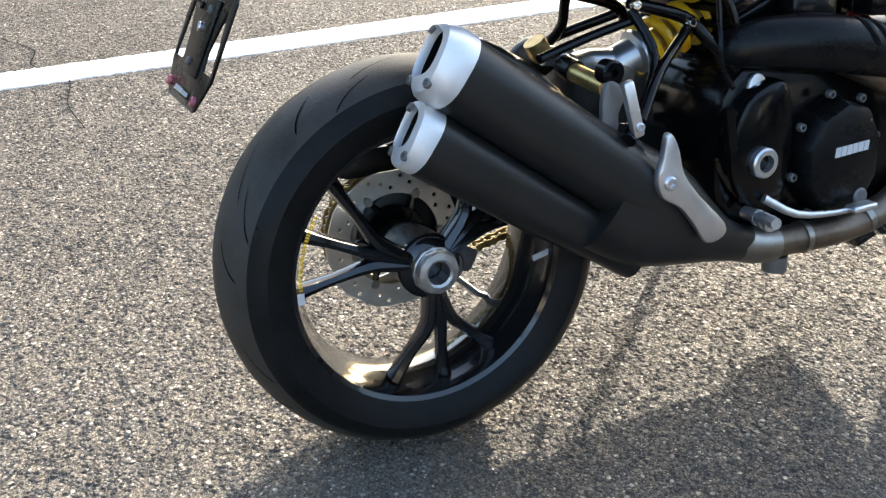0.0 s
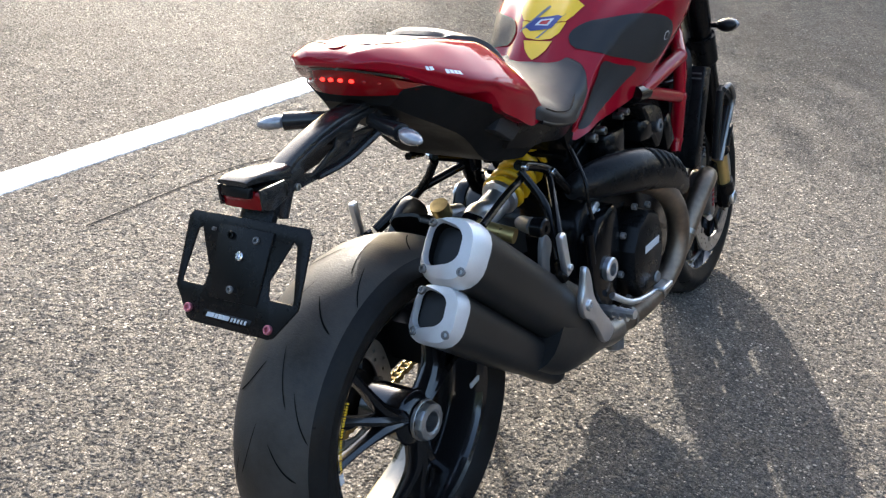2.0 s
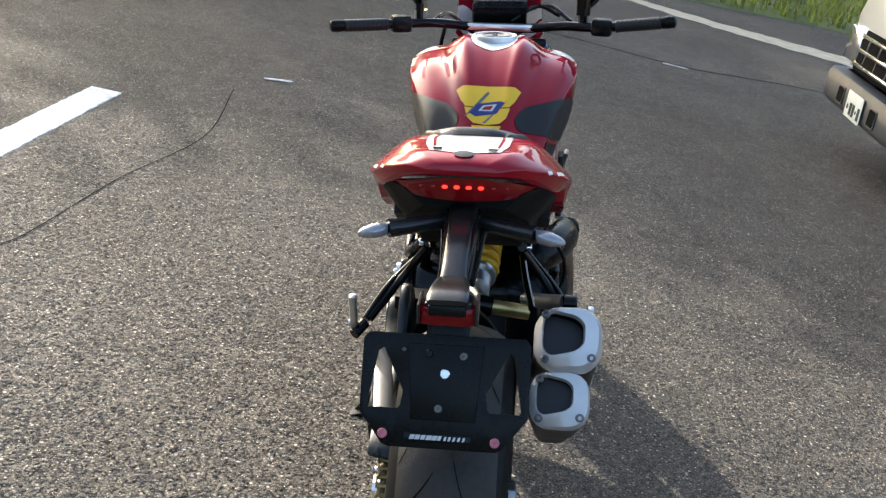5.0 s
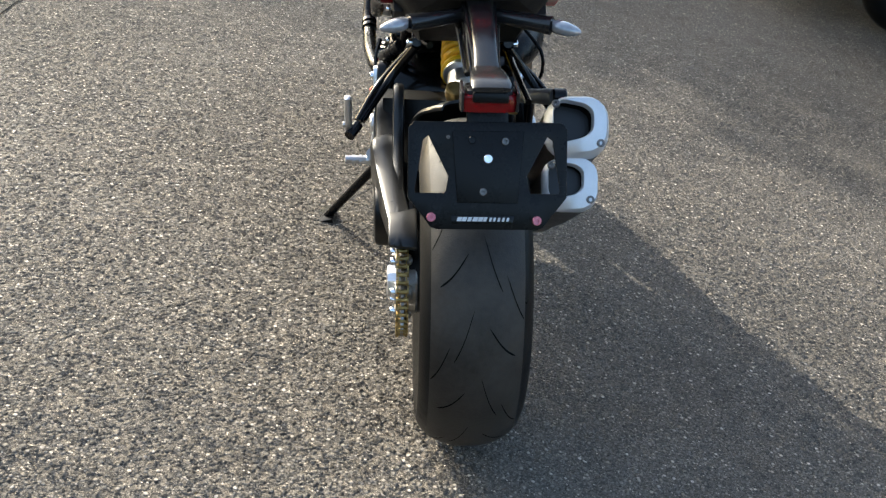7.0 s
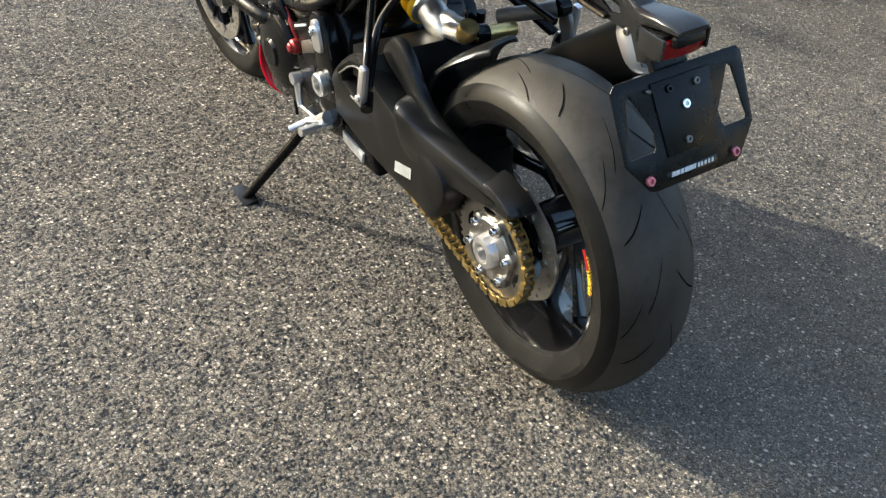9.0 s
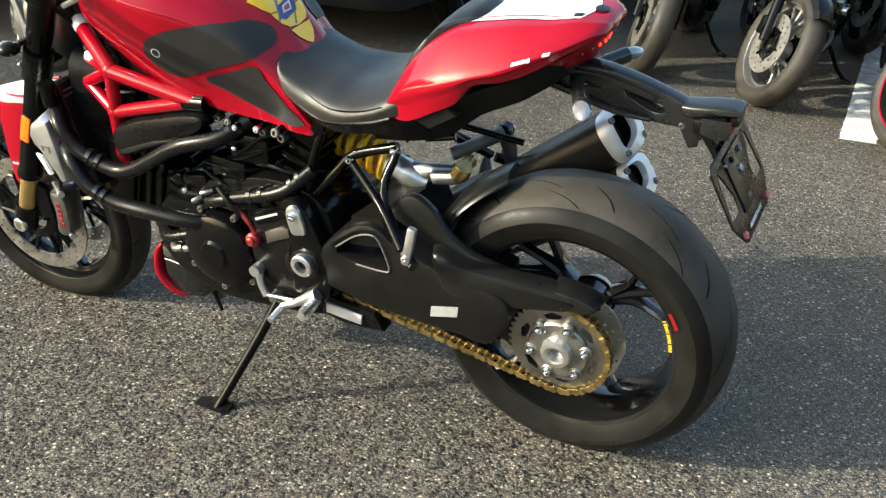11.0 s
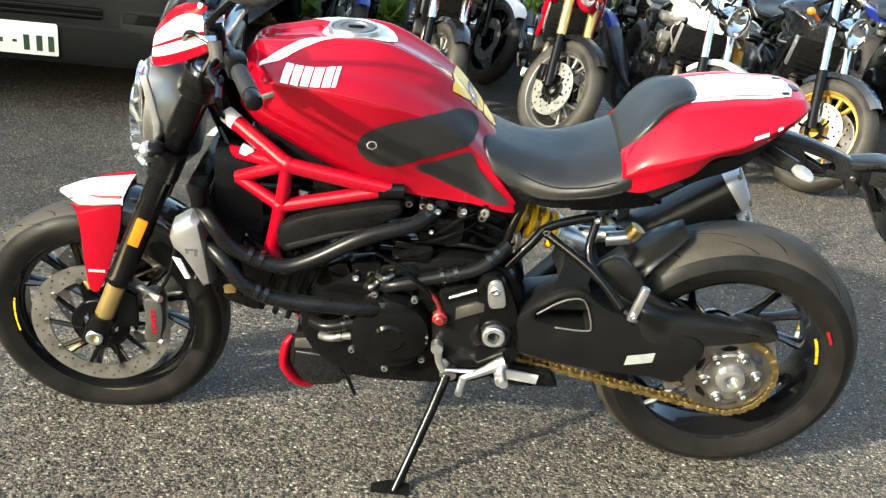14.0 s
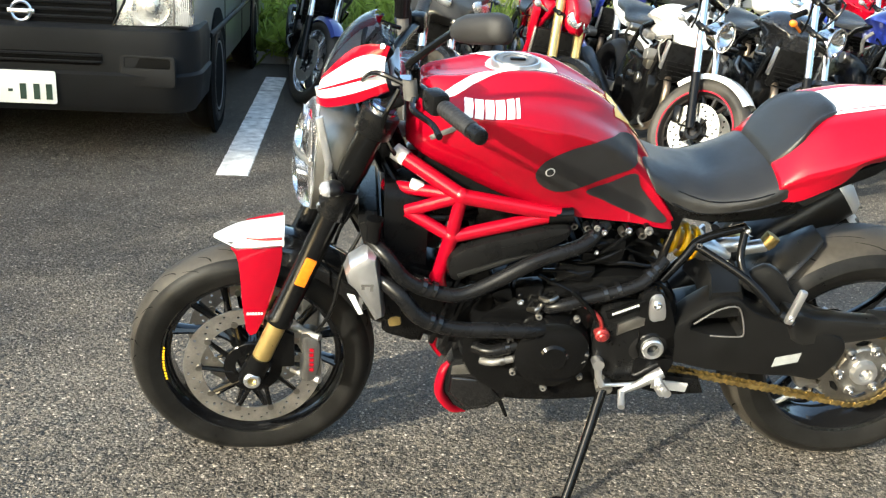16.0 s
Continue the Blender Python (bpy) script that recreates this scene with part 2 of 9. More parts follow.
def tube(bm, pts, r, seg=10, smooth=0, flat=1.0, caps=True, up=None):
    """A swept round (or flattened) bar; r: one radius, or one for each point."""
    rs = r if isinstance(r, (list, tuple)) else [r] * len(pts)
    q = [(*p, s) for p, s in zip(pts, rs)]
    q = catmull(q, smooth) if smooth and len(q) > 2 else [np.array(a, float) for a in q]
    P = [Vector(a[:3]) for a in q]
    R = [float(a[3]) for a in q]
    side = None
    rings = []
    for i, p in enumerate(P):
        d = (P[min(i + 1, len(P) - 1)] - P[max(i - 1, 0)]).normalized()
        if side is None:
            ref = Vector(up) if up else (Vector((1, 0, 0)) if abs(d.x) < 0.8 else Vector((0, 0, 1)))
            side = (ref - ref.dot(d) * d).normalized()
        else:
            side = (side - side.dot(d) * d).normalized()
        nor = d.cross(side)
        rings.append([p + R[i] * (math.cos(a) * side * flat + math.sin(a) * nor) for a in (2 * math.pi * k / seg for k in range(seg))])
    return loft(bm, rings, True, caps)


def lathe(bm, profile, centre=(0, 0, 0), seg=48, closed=True, m=None):
    """Turns (radius, x) pairs about the x axis; closed joins the last pair to the first."""
    tmp = bmesh.new()
    n = len(profile)
    grid = [[tmp.verts.new((x + centre[0], centre[1] + r * math.cos(a), centre[2] + r * math.sin(a))) for r, x in profile]
            for a in (2 * math.pi * k / seg for k in range(seg))]
    for i in range(seg):
        a, b = grid[i], grid[(i + 1) % seg]
        for j in range(n if closed else n - 1):
            k = (j + 1) % n
            tmp.faces.new((a[j], a[k], b[k], b[j]))
    return merge(bm, tmp, m)


def disc_x(bm, c, r, x0, x1, seg=28, hole=0.0, bev=0.0):
    """A short cylinder along x from x0 to x1, with a bore if hole."""
    b = bev
    s = 1 if x1 > x0 else -1
    if hole:
        prof = [(hole, x0), (r - b, x0), (r, x0 + b * s), (r, x1 - b * s), (r - b, x1), (hole, x1)]
        return lathe(bm, prof, (0, c[0], c[1]), seg, True)
    prof = [(1e-4, x0), (r - b, x0), (r, x0 + b * s), (r, x1 - b * s), (r - b, x1), (1e-4, x1)]
    return lathe(bm, prof, (0, c[0], c[1]), seg, False)


def box(bm, size, at=(0, 0, 0), rot=(0, 0, 0), bev=0.004, seg=2):
    tmp = bmesh.new()
    bmesh.ops.create_cube(tmp, size=1)
    bmesh.ops.scale(tmp, vec=size, verts=tmp.verts[:])
    if bev:
        bmesh.ops.bevel(tmp, geom=tmp.edges[:], offset=min(bev, min(size) * 0.49), segments=seg, affect="EDGES", profile=0.5)
    return merge(bm, tmp, pose(*at, *rot))


def prism(bm, poly, x0, x1, holes=(), bev=0.004, frame_m=None, taper=1.0):
    """A plate: the outline (y, z), with holes, from x0 to x1."""
    tmp = bmesh.new()
    edges = []
    for loop in (poly, *holes):
        vs = [tmp.verts.new((x0, a, b)) for a, b in loop]
        edges += [tmp.edges.new((vs[i], vs[(i + 1) % len(vs)])) for i in range(len(vs))]
    if holes:
        bmesh.ops.triangle_fill(tmp, edges=edges, use_beauty=True)
    else:
        tmp.faces.new(tmp.verts[:])
    res = bmesh.ops.extrude_face_region(tmp, geom=tmp.faces[:])
    moved = [v for v in res["geom"] if isinstance(v, bmesh.types.BMVert)]
    c = sum((v.co for v in moved), Vector()) / len(moved)
    for v in moved:
        v.co.x = x1
        if taper != 1.0:
            v.co.y, v.co.z = c.y + (v.co.y - c.y) * taper, c.z + (v.co.z - c.z) * taper
    bmesh.ops.recalc_face_normals(tmp, faces=tmp.faces[:])
    if bev:
        sel = [e for e in tmp.edges if len(e.link_faces) == 2 and e.calc_face_angle(0) > 0.5
               and abs(e.verts[0].co.x - e.verts[1].co.x) < 1e-6]
        bmesh.ops.bevel(tmp, geom=sel, offset=bev, segments=2, affect="EDGES", profile=0.5)
    return merge(bm, tmp, frame_m)


def smooth_poly(pts, n=5):
    """A closed smooth outline through pts."""
    k = len(pts)
    out = []
    for i in range(k):
        a, b, c, d = (np.array(pts[(i + j) % k], float) for j in (-1, 0, 1, 2))
        for s in range(n):
            t = s / n
            out.append(tuple(0.5 * (2 * b + (c - a) * t + (2 * a - 5 * b + 4 * c - d) * t * t + (3 * b - a - 3 * c + d) * t ** 3)))
    return out


def round_rect(w, h, r, n=5):
    out = []
    for cx, cy, a0 in ((w / 2 - r, h / 2 - r, 0), (-w / 2 + r, h / 2 - r, 90), (-w / 2 + r, -h / 2 + r, 180), (w / 2 - r, -h / 2 + r, 270)):
        for k in range(n + 1):
            a = radians(a0 + 90 * k / n)
            out.append((cx + r * math.cos(a), cy + r * math.sin(a)))
    return out


def ball(bm, c, r, sx=1, sy=1, sz=1, seg=14):
    tmp = bmesh.new()
    bmesh.ops.create_uvsphere(tmp, u_segments=seg, v_segments=seg // 2 + 1, radius=r)
    bmesh.ops.scale(tmp, vec=(sx, sy, sz), verts=tmp.verts[:])
    return merge(bm, tmp, Matrix.Translation(c))


def bolt(bm, p, d, r=0.007, h=0.006, hexa=True):
    """A cap bolt at p that faces along d, with a dimple."""
    d = Vector(d).normalized()
    m = Matrix.Translation(p) @ d.to_track_quat("X", "Z").to_matrix().to_4x4()
    prof = [(1e-4, 0), (r, 0), (r, h * 0.8), (r * 0.85, h), (r * 0.5, h), (r * 0.45, h * 0.3), (1e-4, h * 0.3)]
    return lathe(bm, prof, (0, 0, 0), 12, False, m)


def N():
    return bmesh.new()


# ---- ground ----
def ground():
    bm = N()
    bmesh.ops.create_grid(bm, x_segments=40, y_segments=40, size=1)
    for v in bm.verts:
        v.co.x = math.copysign(abs(v.co.x) ** 3, v.co.x) * 400
        v.co.y = math.copysign(abs(v.co.y) ** 3, v.co.y) * 400
    return solo("ground", bm, M_ASPHALT, "grey weathered asphalt of a car park with pale aggregate", "asphalt", kind="structure")


ground()


def road_line(x0, y0, x1, y1, w, label):
    """A worn thick-paint line with ragged edges and a few cracks."""
    rng = random.Random(int(1000 * (x0 + y1)))
    d = Vector((x1 - x0, y1 - y0, 0))
    n = max(int(d.length / 0.012), 8)
    d.normalize()
    s = Vector((-d.y, d.x, 0))
    bm = N()
    rows = []
    total = math.hypot(x1 - x0, y1 - y0)
    for i in range(n + 1):
        p = Vector((x0, y0, 0)) + d * (total * i / n)
        a, b = (w / 2 + rng.uniform(-0.006, 0.002) for _ in range(2))
        rows.append([bm.verts.new((*(p + s * k).xy, z)) for k, z in ((a, 0.0), (a - 0.004, 0.0035), (-b + 0.004, 0.0035), (-b, 0.0))])
    cracks = {int(n * c) for c in (0.47, 0.8)} if n < 400 else set()
    for i, (p, q) in enumerate(zip(rows, rows[1:])):
        if i in cracks:
            continue
        for k in range(3):
            bm.faces.new((p[k], p[k + 1], q[k + 1], q[k]))
    return solo("road_marking", bm, M_LINE, label, "road marking", kind="structure")


road_line(-2.10, -6.0, -2.045, 3.19, 0.16, "long white painted parking line, worn, on the asphalt")
road_line(2.68, 1.853, 5.80, 1.835, 0.165, "white painted stall line beside the parked van")
road_line(2.80, -0.32, 5.86, -0.19, 0.165, "white painted stall line among the parked motorcycles")

# ---- the red motorcycle ----
LEAN = pose(0.0003, 0, -0.0015, -0.668, -9.846, 0.114)
bike = thing("motorcycle", LEAN, "red naked sport motorcycle leaning on its side stand on the asphalt", "motorcycle")
RA = (0.0, 0.326)      # rear axle (y, z)
FA = (1.505, 0.292)    # front axle (y, z)


def tyre_mesh(c, r_out, width, bead, x_off=0.0, crown=0.72):
    """A tyre with a round crown, side walls and beads."""
    w = width / 2
    prof = []
    for k in range(15):
        a = radians(-78 + 156 * k / 14)
        prof.append((r_out - (r_out - bead) * 0.56 * (1 - math.cos(a)) / (1 - math.cos(radians(78))) , w * math.sin(a) / math.sin(radians(78))))
    side = [(bead + (r_out - bead) * 0.28, w * 0.965), (bead + (r_out - bead) * 0.15, w * 0.90), (bead + 0.004, w * 0.86), (bead - 0.004, w * 0.80), (bead - 0.004, w * 0.62)]
    full = [(r, x) for r, x in reversed([(a, -b) for a, b in side])] + prof + side
    return lathe(N(), [(r, x + x_off) for r, x in full], (0, *c), 96, True)


def grooves(c, r_out, width, bead, count, rows, owner, m=None):
    """Slanted tread sipes, the shade in each painted as a thin dark strip a hair over the rubber."""
    w = width / 2

    def on(a, u):
        ang = radians(78) * u
        r = r_out - (r_out - bead) * 0.56 * (1 - math.cos(ang)) / (1 - math.cos(radians(78))) + 0.0012
        return Vector((w * math.sin(ang) / math.sin(radians(78)), c[0] + r * math.cos(a), c[1] + r * math.sin(a)))

    for i in range(count):
        for (a0, u0, a1, u1, th) in rows:
            for sgn in (1, -1):
                bm = N()
                base = 2 * math.pi * i / count + (math.pi / count if sgn < 0 else 0)
                prev = None
                for k in range(8):
                    t = k / 7
                    a, u = base + radians(a0 + (a1 - a0) * t + 1.6 * math.sin(math.pi * t)), sgn * (u0 + (u1 - u0) * t)
                    h = th * (0.3 if k in (0, 7) else 1) / r_out
                    pair = (bm.verts.new(on(a - h, u)), bm.verts.new(on(a + h, u)))
                    if prev:
                        bm.faces.new((prev[0], prev[1], pair[1], pair[0]))
                    prev = pair
                if m is not None:
                    bmesh.ops.transform(bm, matrix=m, verts=bm.verts[:])
                part("tread_groove", bm, M_VOID, owner)


def cast_wheel(name_, c, bead, width, hub_r, hub_w, first, spread, root, m=None, m_=None, parent=None, label="gloss black forged wheel with nine spokes", out=(0.0, 0.0)):
    """A forged wheel: its rim barrel, with the hub and nine spokes in three groups as parts."""
    w = width / 2 * 0.86

    def piece(name, bm, owner, label=""):
        if m is not None:
            bmesh.ops.transform(bm, matrix=m, verts=bm.verts[:])
        return part(name, bm, m_ or M_GLOSSB, owner, label)

    bm = lathe(N(), [(bead + 0.004, -w), (bead + 0.006, -w + 0.006), (bead - 0.001, -w + 0.014), (bead - 0.008, -w + 0.03), (bead - 0.018, -w * 0.4),
               (bead - 0.018, w * 0.4), (bead - 0.008, w - 0.03), (bead - 0.001, w - 0.014), (bead + 0.006, w - 0.006), (bead + 0.004, w),
               (bead - 0.004, w - 0.004), (bead - 0.012, w - 0.022), (bead - 0.014, w - 0.034), (bead - 0.024, w * 0.35), (bead - 0.024, -w * 0.35),
               (bead - 0.014, -w + 0.034), (bead - 0.012, -w + 0.022), (bead - 0.004, -w + 0.004)], (0, *c), 80, True)
    wheel = piece(name_, bm, parent or bike, label)
    piece("hub", disc_x(N(), c, hub_r, -hub_w / 2 + out[0] * 0.4, hub_w / 2 + out[0] * 0.4, 40, 0.0, 0.006), wheel)
    for g in range(3):
        mid = first + 120 * g
        for k in (-1, 0, 1):
            a0, a1 = radians(mid + k * spread * 0.22), radians(mid + k * spread)
            p0 = Vector((out[0], c[0] + hub_r * 0.8 * math.cos(a0), c[1] + hub_r * 0.8 * math.sin(a0)))
            am = radians(mid + k * spread * 0.45)
            pm = Vector((0.004 + out[0] * 0.85 + out[1] * 0.15, c[0] + root * math.cos(am), c[1] + root * math.sin(am)))
            r1 = bead - 0.020
            p1 = Vector((out[1], c[0] + r1 * math.cos(a1), c[1] + r1 * math.sin(a1)))
            piece("spoke", tube(N(), [p0, pm, (pm + p1) / 2, p1], [0.015, 0.0125, 0.0095, 0.013], 8, 3, 1.5, up=(1, 0, 0)), wheel)
    return wheel


def brake_disc(c, r_out, r_in, x, th, carriers, hub_r, m=None, holes=30, petal=True, hr=0.0042):
    """A drilled disc ring with its carrier arms."""
    bm = N()
    n = 120
    ring = []
    for k in range(n):
        a = 2 * math.pi * k / n
        wave = (1 + 0.012 * math.cos(a * 10)) if petal else 1.0
        ring.append((c[0] + r_out * wave * math.cos(a), c[1] + r_out * wave * math.sin(a)))
    inner = [(c[0] + r_in * math.cos(2 * math.pi * k / 48), c[1] + r_in * math.sin(2 * math.pi * k / 48)) for k in range(48)]
    hs = [inner]
    for k in range(holes):
        a = 2 * math.pi * k / holes
        rr = r_in + (r_out - r_in) * (0.25, 0.5, 0.75)[k % 3]
        hs.append([(c[0] + rr * math.cos(a) + hr * math.cos(j * math.pi / 3), c[1] + rr * math.sin(a) + hr * math.sin(j * math.pi / 3)) for j in range(6)])
    prism(bm, ring, x - th / 2, x + th / 2, hs, 0)
    if m is not None:
        bmesh.ops.transform(bm, matrix=m, verts=bm.verts[:])
    arms = []
    for k in range(carriers):
        a = 2 * math.pi * k / carriers
        arm_ = tube(N(), [(x, c[0] + hub_r * 0.7 * math.cos(a - 0.25), c[1] + hub_r * 0.7 * math.sin(a - 0.25)),
                          (x, c[0] + (r_in + 0.006) * math.cos(a), c[1] + (r_in + 0.006) * math.sin(a))], [0.007, 0.005], 6)
        pin = tube(N(), [(x - 0.006, c[0] + (r_in + 0.004) * math.cos(a), c[1] + (r_in + 0.004) * math.sin(a)),
                         (x + 0.006, c[0] + (r_in + 0.004) * math.cos(a), c[1] + (r_in + 0.004) * math.sin(a))], 0.008, 10)
        arms += [("carrier_arm", arm_), ("disc_bobbin", pin)]
    arms.append(("disc_carrier", disc_x(N(), c, hub_r, x - 0.006, x + 0.006, 32, hub_r * 0.6, 0.002)))
    if m is not None:
        for _, q in arms:
            bmesh.ops.transform(q, matrix=m, verts=q.verts[:])
    return bm, arms


def arc_strip(bm, c, r0, r1, a0, a1, x, n=16, m=None):
    """A flat band on a wheel's side, between two angles."""
    prev = None
    for k in range(n + 1):
        a = radians(a0 + (a1 - a0) * k / n)
        pair = [bm.verts.new((x, c[0] + r * math.cos(a), c[1] + r * math.sin(a))) for r in (r0, r1)]
        if prev:
            bm.faces.new((prev[0], prev[1], pair[1], pair[0]))
        prev = pair
    if m is not None:
        bmesh.ops.transform(bm, matrix=m, verts=bm.verts[:])
    return bm


def dashes(bm, c, r0, r1, a0, a1, x, count, m=None):
    """Unreadable lettering along a rim: short bars."""
    step = (a1 - a0) / count
    for k in range(count):
        arc_strip(bm, c, r0, r1, a0 + step * k, a0 + step * (k + (0.72 if k % 4 else 0.45)), x, 2)
    if m is not None:
        bmesh.ops.transform(bm, matrix=m, verts=bm.verts[:])
    return bm


def tread_band(c, r_out, width, bead, share, m=None):
    """The scrubbed middle of the tread, a skin over the crown that fades into the side walls."""
    w = width / 2
    prof = []
    for k in range(13):
        ang = radians(78) * share * (-1 + 2 * k / 12)
        r = r_out - (r_out - bead) * 0.56 * (1 - math.cos(ang)) / (1 - math.cos(radians(78))) + (0.0004 if 0 < k < 12 else -0.0003)
        prof.append((r, w * math.sin(ang) / math.sin(radians(78))))
    bm = lathe(N(), prof, (0, *c), 96, False)
    if m is not None:
        bmesh.ops.transform(bm, matrix=m, verts=bm.verts[:])
    return bm


# rear wheel
M_NUT = mat("worn_nut_alloy", (0.42, 0.42, 0.42), 0.36, metal=0.95, var=0.25, scale=60, bump=0.1, bscale=400)
rear_wheel = cast_wheel("rear_wheel", RA, 0.227, 0.196, 0.050, 0.10, 157, 25, 0.100, out=(0.066, 0.040))
rt = part("tyre", tyre_mesh(RA, 0.326, 0.200, 0.230), M_RUBBER, rear_wheel, "wide worn black sport tyre")
part("worn_tread", tread_band(RA, 0.326, 0.200, 0.230, 0.70), M_WORN, rt, "dusty brown worn tread", 60)
grooves(RA, 0.326, 0.200, 0.230, 8, [(0, 0.06, 17, 0.30, 0.0024), (12, 0.36, 26, 0.66, 0.0024), (28, 0.14, 38, 0.52, 0.0022)], rt)
dr, dcar = brake_disc(RA, 0.1225, 0.082, -0.076, 0.005, 6, 0.06, holes=36)
part("brake_disc", dr, M_BRIGHTDISC, rear_wheel, "drilled steel brake disc")
for nm, q in dcar:
    part(nm, q, M_STEEL if nm == "disc_bobbin" else M_SATIN, rear_wheel)
bm = lathe(N(), [(0.020, 0.070), (0.020, 0.104), (0.027, 0.106), (0.031, 0.104), (0.0355, 0.098), (0.0355, 0.086), (0.045, 0.082), (0.052, 0.076), (0.054, 0.070)], (0, *RA), 36, False)
part("hub_boss", bm, M_GLOSSB, rear_wheel)
bm = lathe(N(), [(0.0195, 0.080), (0.0195, 0.111), (0.024, 0.113), (0.034, 0.111), (0.036, 0.106), (0.036, 0.097), (0.0385, 0.096), (0.0385, 0.090)], (0, *RA), 12, False)
for k in range(6):
    a = k * math.pi / 3
    bolt(bm, (0.1105, RA[0] + 0.029 * math.cos(a), RA[1] + 0.029 * math.sin(a)), (1, 0, 0), 0.0035, 0.002)
part("axle_nut", bm, M_NUT, rear_wheel, "bare aluminium hollow axle nut", 25)
part("wheel_lettering", dashes(N(), RA, 0.2125, 0.2185, 178, 146, 0.0785, 26), M_YELLOW, rear_wheel, "yellow lettering bars on the rim")
part("rim_sticker", arc_strip(N(), RA, 0.2105, 0.2215, 184, 179, 0.0785, 4), M_GREYST, rear_wheel)
part("wheel_lettering", dashes(N(), RA, 0.2115, 0.2185, 156, 176, -0.0785, 12), M_YELLOW, rear_wheel, "yellow lettering bars on the rim")
part("tyre_mark", arc_strip(N(), RA, 0.240, 0.247, 150, 159, -0.0985, 6), M_REDANO, rt, "red stripe on the side wall")
for a0, a1, k in ((226, 205, 14), (262, 240, 10)):
    part("tyre_lettering", dashes(N(), RA, 0.262, 0.272, a0, a1, -0.1002, k), M_RUBBER, rt)
# wheel valve and balance weights
bm = N()
box(bm, (0.004, 0.034, 0.010), (0.070, 0.205, 0.30), (12, 0, 0), 0.001)
part("balance_weight", bm, M_GREYST, rear_wheel)

# rear sprocket and its carrier
M_CARRIER = mat("worn_grey_alloy", (0.25, 0.24, 0.225), 0.38, metal=0.9, var=0.3, scale=30, bump=0.1, bscale=300)
SX = -0.128
bm = N()
teeth = 42
tooth = []
for k in range(teeth * 4):
    a = 2 * math.pi * k / (teeth * 4)
    rr = (0.1075, 0.1115, 0.1075, 0.1020)[k % 4]
    tooth.append((RA[0] + rr * math.cos(a), RA[1] + rr * math.sin(a)))
slots = []
for k in range(6):
    a0 = 2 * math.pi * k / 6 + 0.35
    sl = [(0.082, -0.26), (0.087, 0), (0.082, 0.26), (0.073, 0.20), (0.070, 0), (0.073, -0.20)]
    slots.append([(RA[0] + r * math.cos(a0 + d), RA[1] + r * math.sin(a0 + d)) for r, d in sl])
prism(bm, tooth, SX - 0.003, SX + 0.003, slots, 0)
sprocket = part("sprocket", bm, M_STEEL, rear_wheel, "worn steel rear sprocket")
bm = N()
disc_x(bm, RA, 0.066, SX - 0.012, SX + 0.03, 36, 0.0, 0.004)
for k in range(6):
    a = 2 * math.pi * k / 6 + 0.87
    p = (RA[0] + 0.060 * math.cos(a), RA[1] + 0.060 * math.sin(a))
    part("carrier_boss", disc_x(N(), p, 0.0155, SX - 0.014, SX + 0.02, 16, 0.0, 0.003), M_CARRIER, sprocket)
part("sprocket_carrier", bm, M_CARRIER, sprocket, "worn grey sprocket carrier")
for k in range(6):
    bm = N()
    a = 2 * math.pi * k / 6 + 0.87
    bolt(bm, (SX - 0.013, RA[0] + 0.060 * math.cos(a), RA[1] + 0.060 * math.sin(a)), (-1, 0, 0), 0.0085, 0.010)
    part("sprocket_bolt", bm, M_CHROME, sprocket)
bm = lathe(N(), [(0.016, -0.10), (0.016, SX - 0.028), (0.022, SX - 0.030), (0.031, SX - 0.028), (0.033, SX - 0.022), (0.035, SX - 0.008)], (0, *RA), 12, False)
part("axle_nut", bm, M_ALU, rear_wheel, "bare aluminium hollow axle nut", 25)


# chain: alternating link plates and rollers round both sprockets
def chain_loop(c0, r0, c1, r1, pitch):
    """Points one pitch apart round two circles; c0 rear, c1 front."""
    a = math.atan2(c1[1] - c0[1], c1[0] - c0[0])
    dist = math.hypot(c1[0] - c0[0], c1[1] - c0[1])
    off = math.acos((r0 - r1) / dist)
    up0, lo0 = a + off, a - off
    line = []
    for k in range(41):
        t = up0 + (2 * math.pi - 2 * off) * k / 40
        line.append((c0[0] + r0 * math.cos(t), c0[1] + r0 * math.sin(t)))
    for k in range(15):
        t = lo0 + 2 * off * k / 14
        line.append((c1[0] + r1 * math.cos(t), c1[1] + r1 * math.sin(t)))
    line.append(line[0])
    seglen = [math.dist(p, q) for p, q in zip(line, line[1:])]
    total = sum(seglen)
    n = int(total / pitch) // 2 * 2
    out, i, acc = [], 0, 0.0
    for k in range(n):
        s = total * k / n
        while acc + seglen[i] < s:
            acc += seglen[i]
            i += 1
        t = (s - acc) / seglen[i]
        out.append((line[i][0] + (line[i + 1][0] - line[i][0]) * t, line[i][1] + (line[i + 1][1] - line[i][1]) * t))
    return out


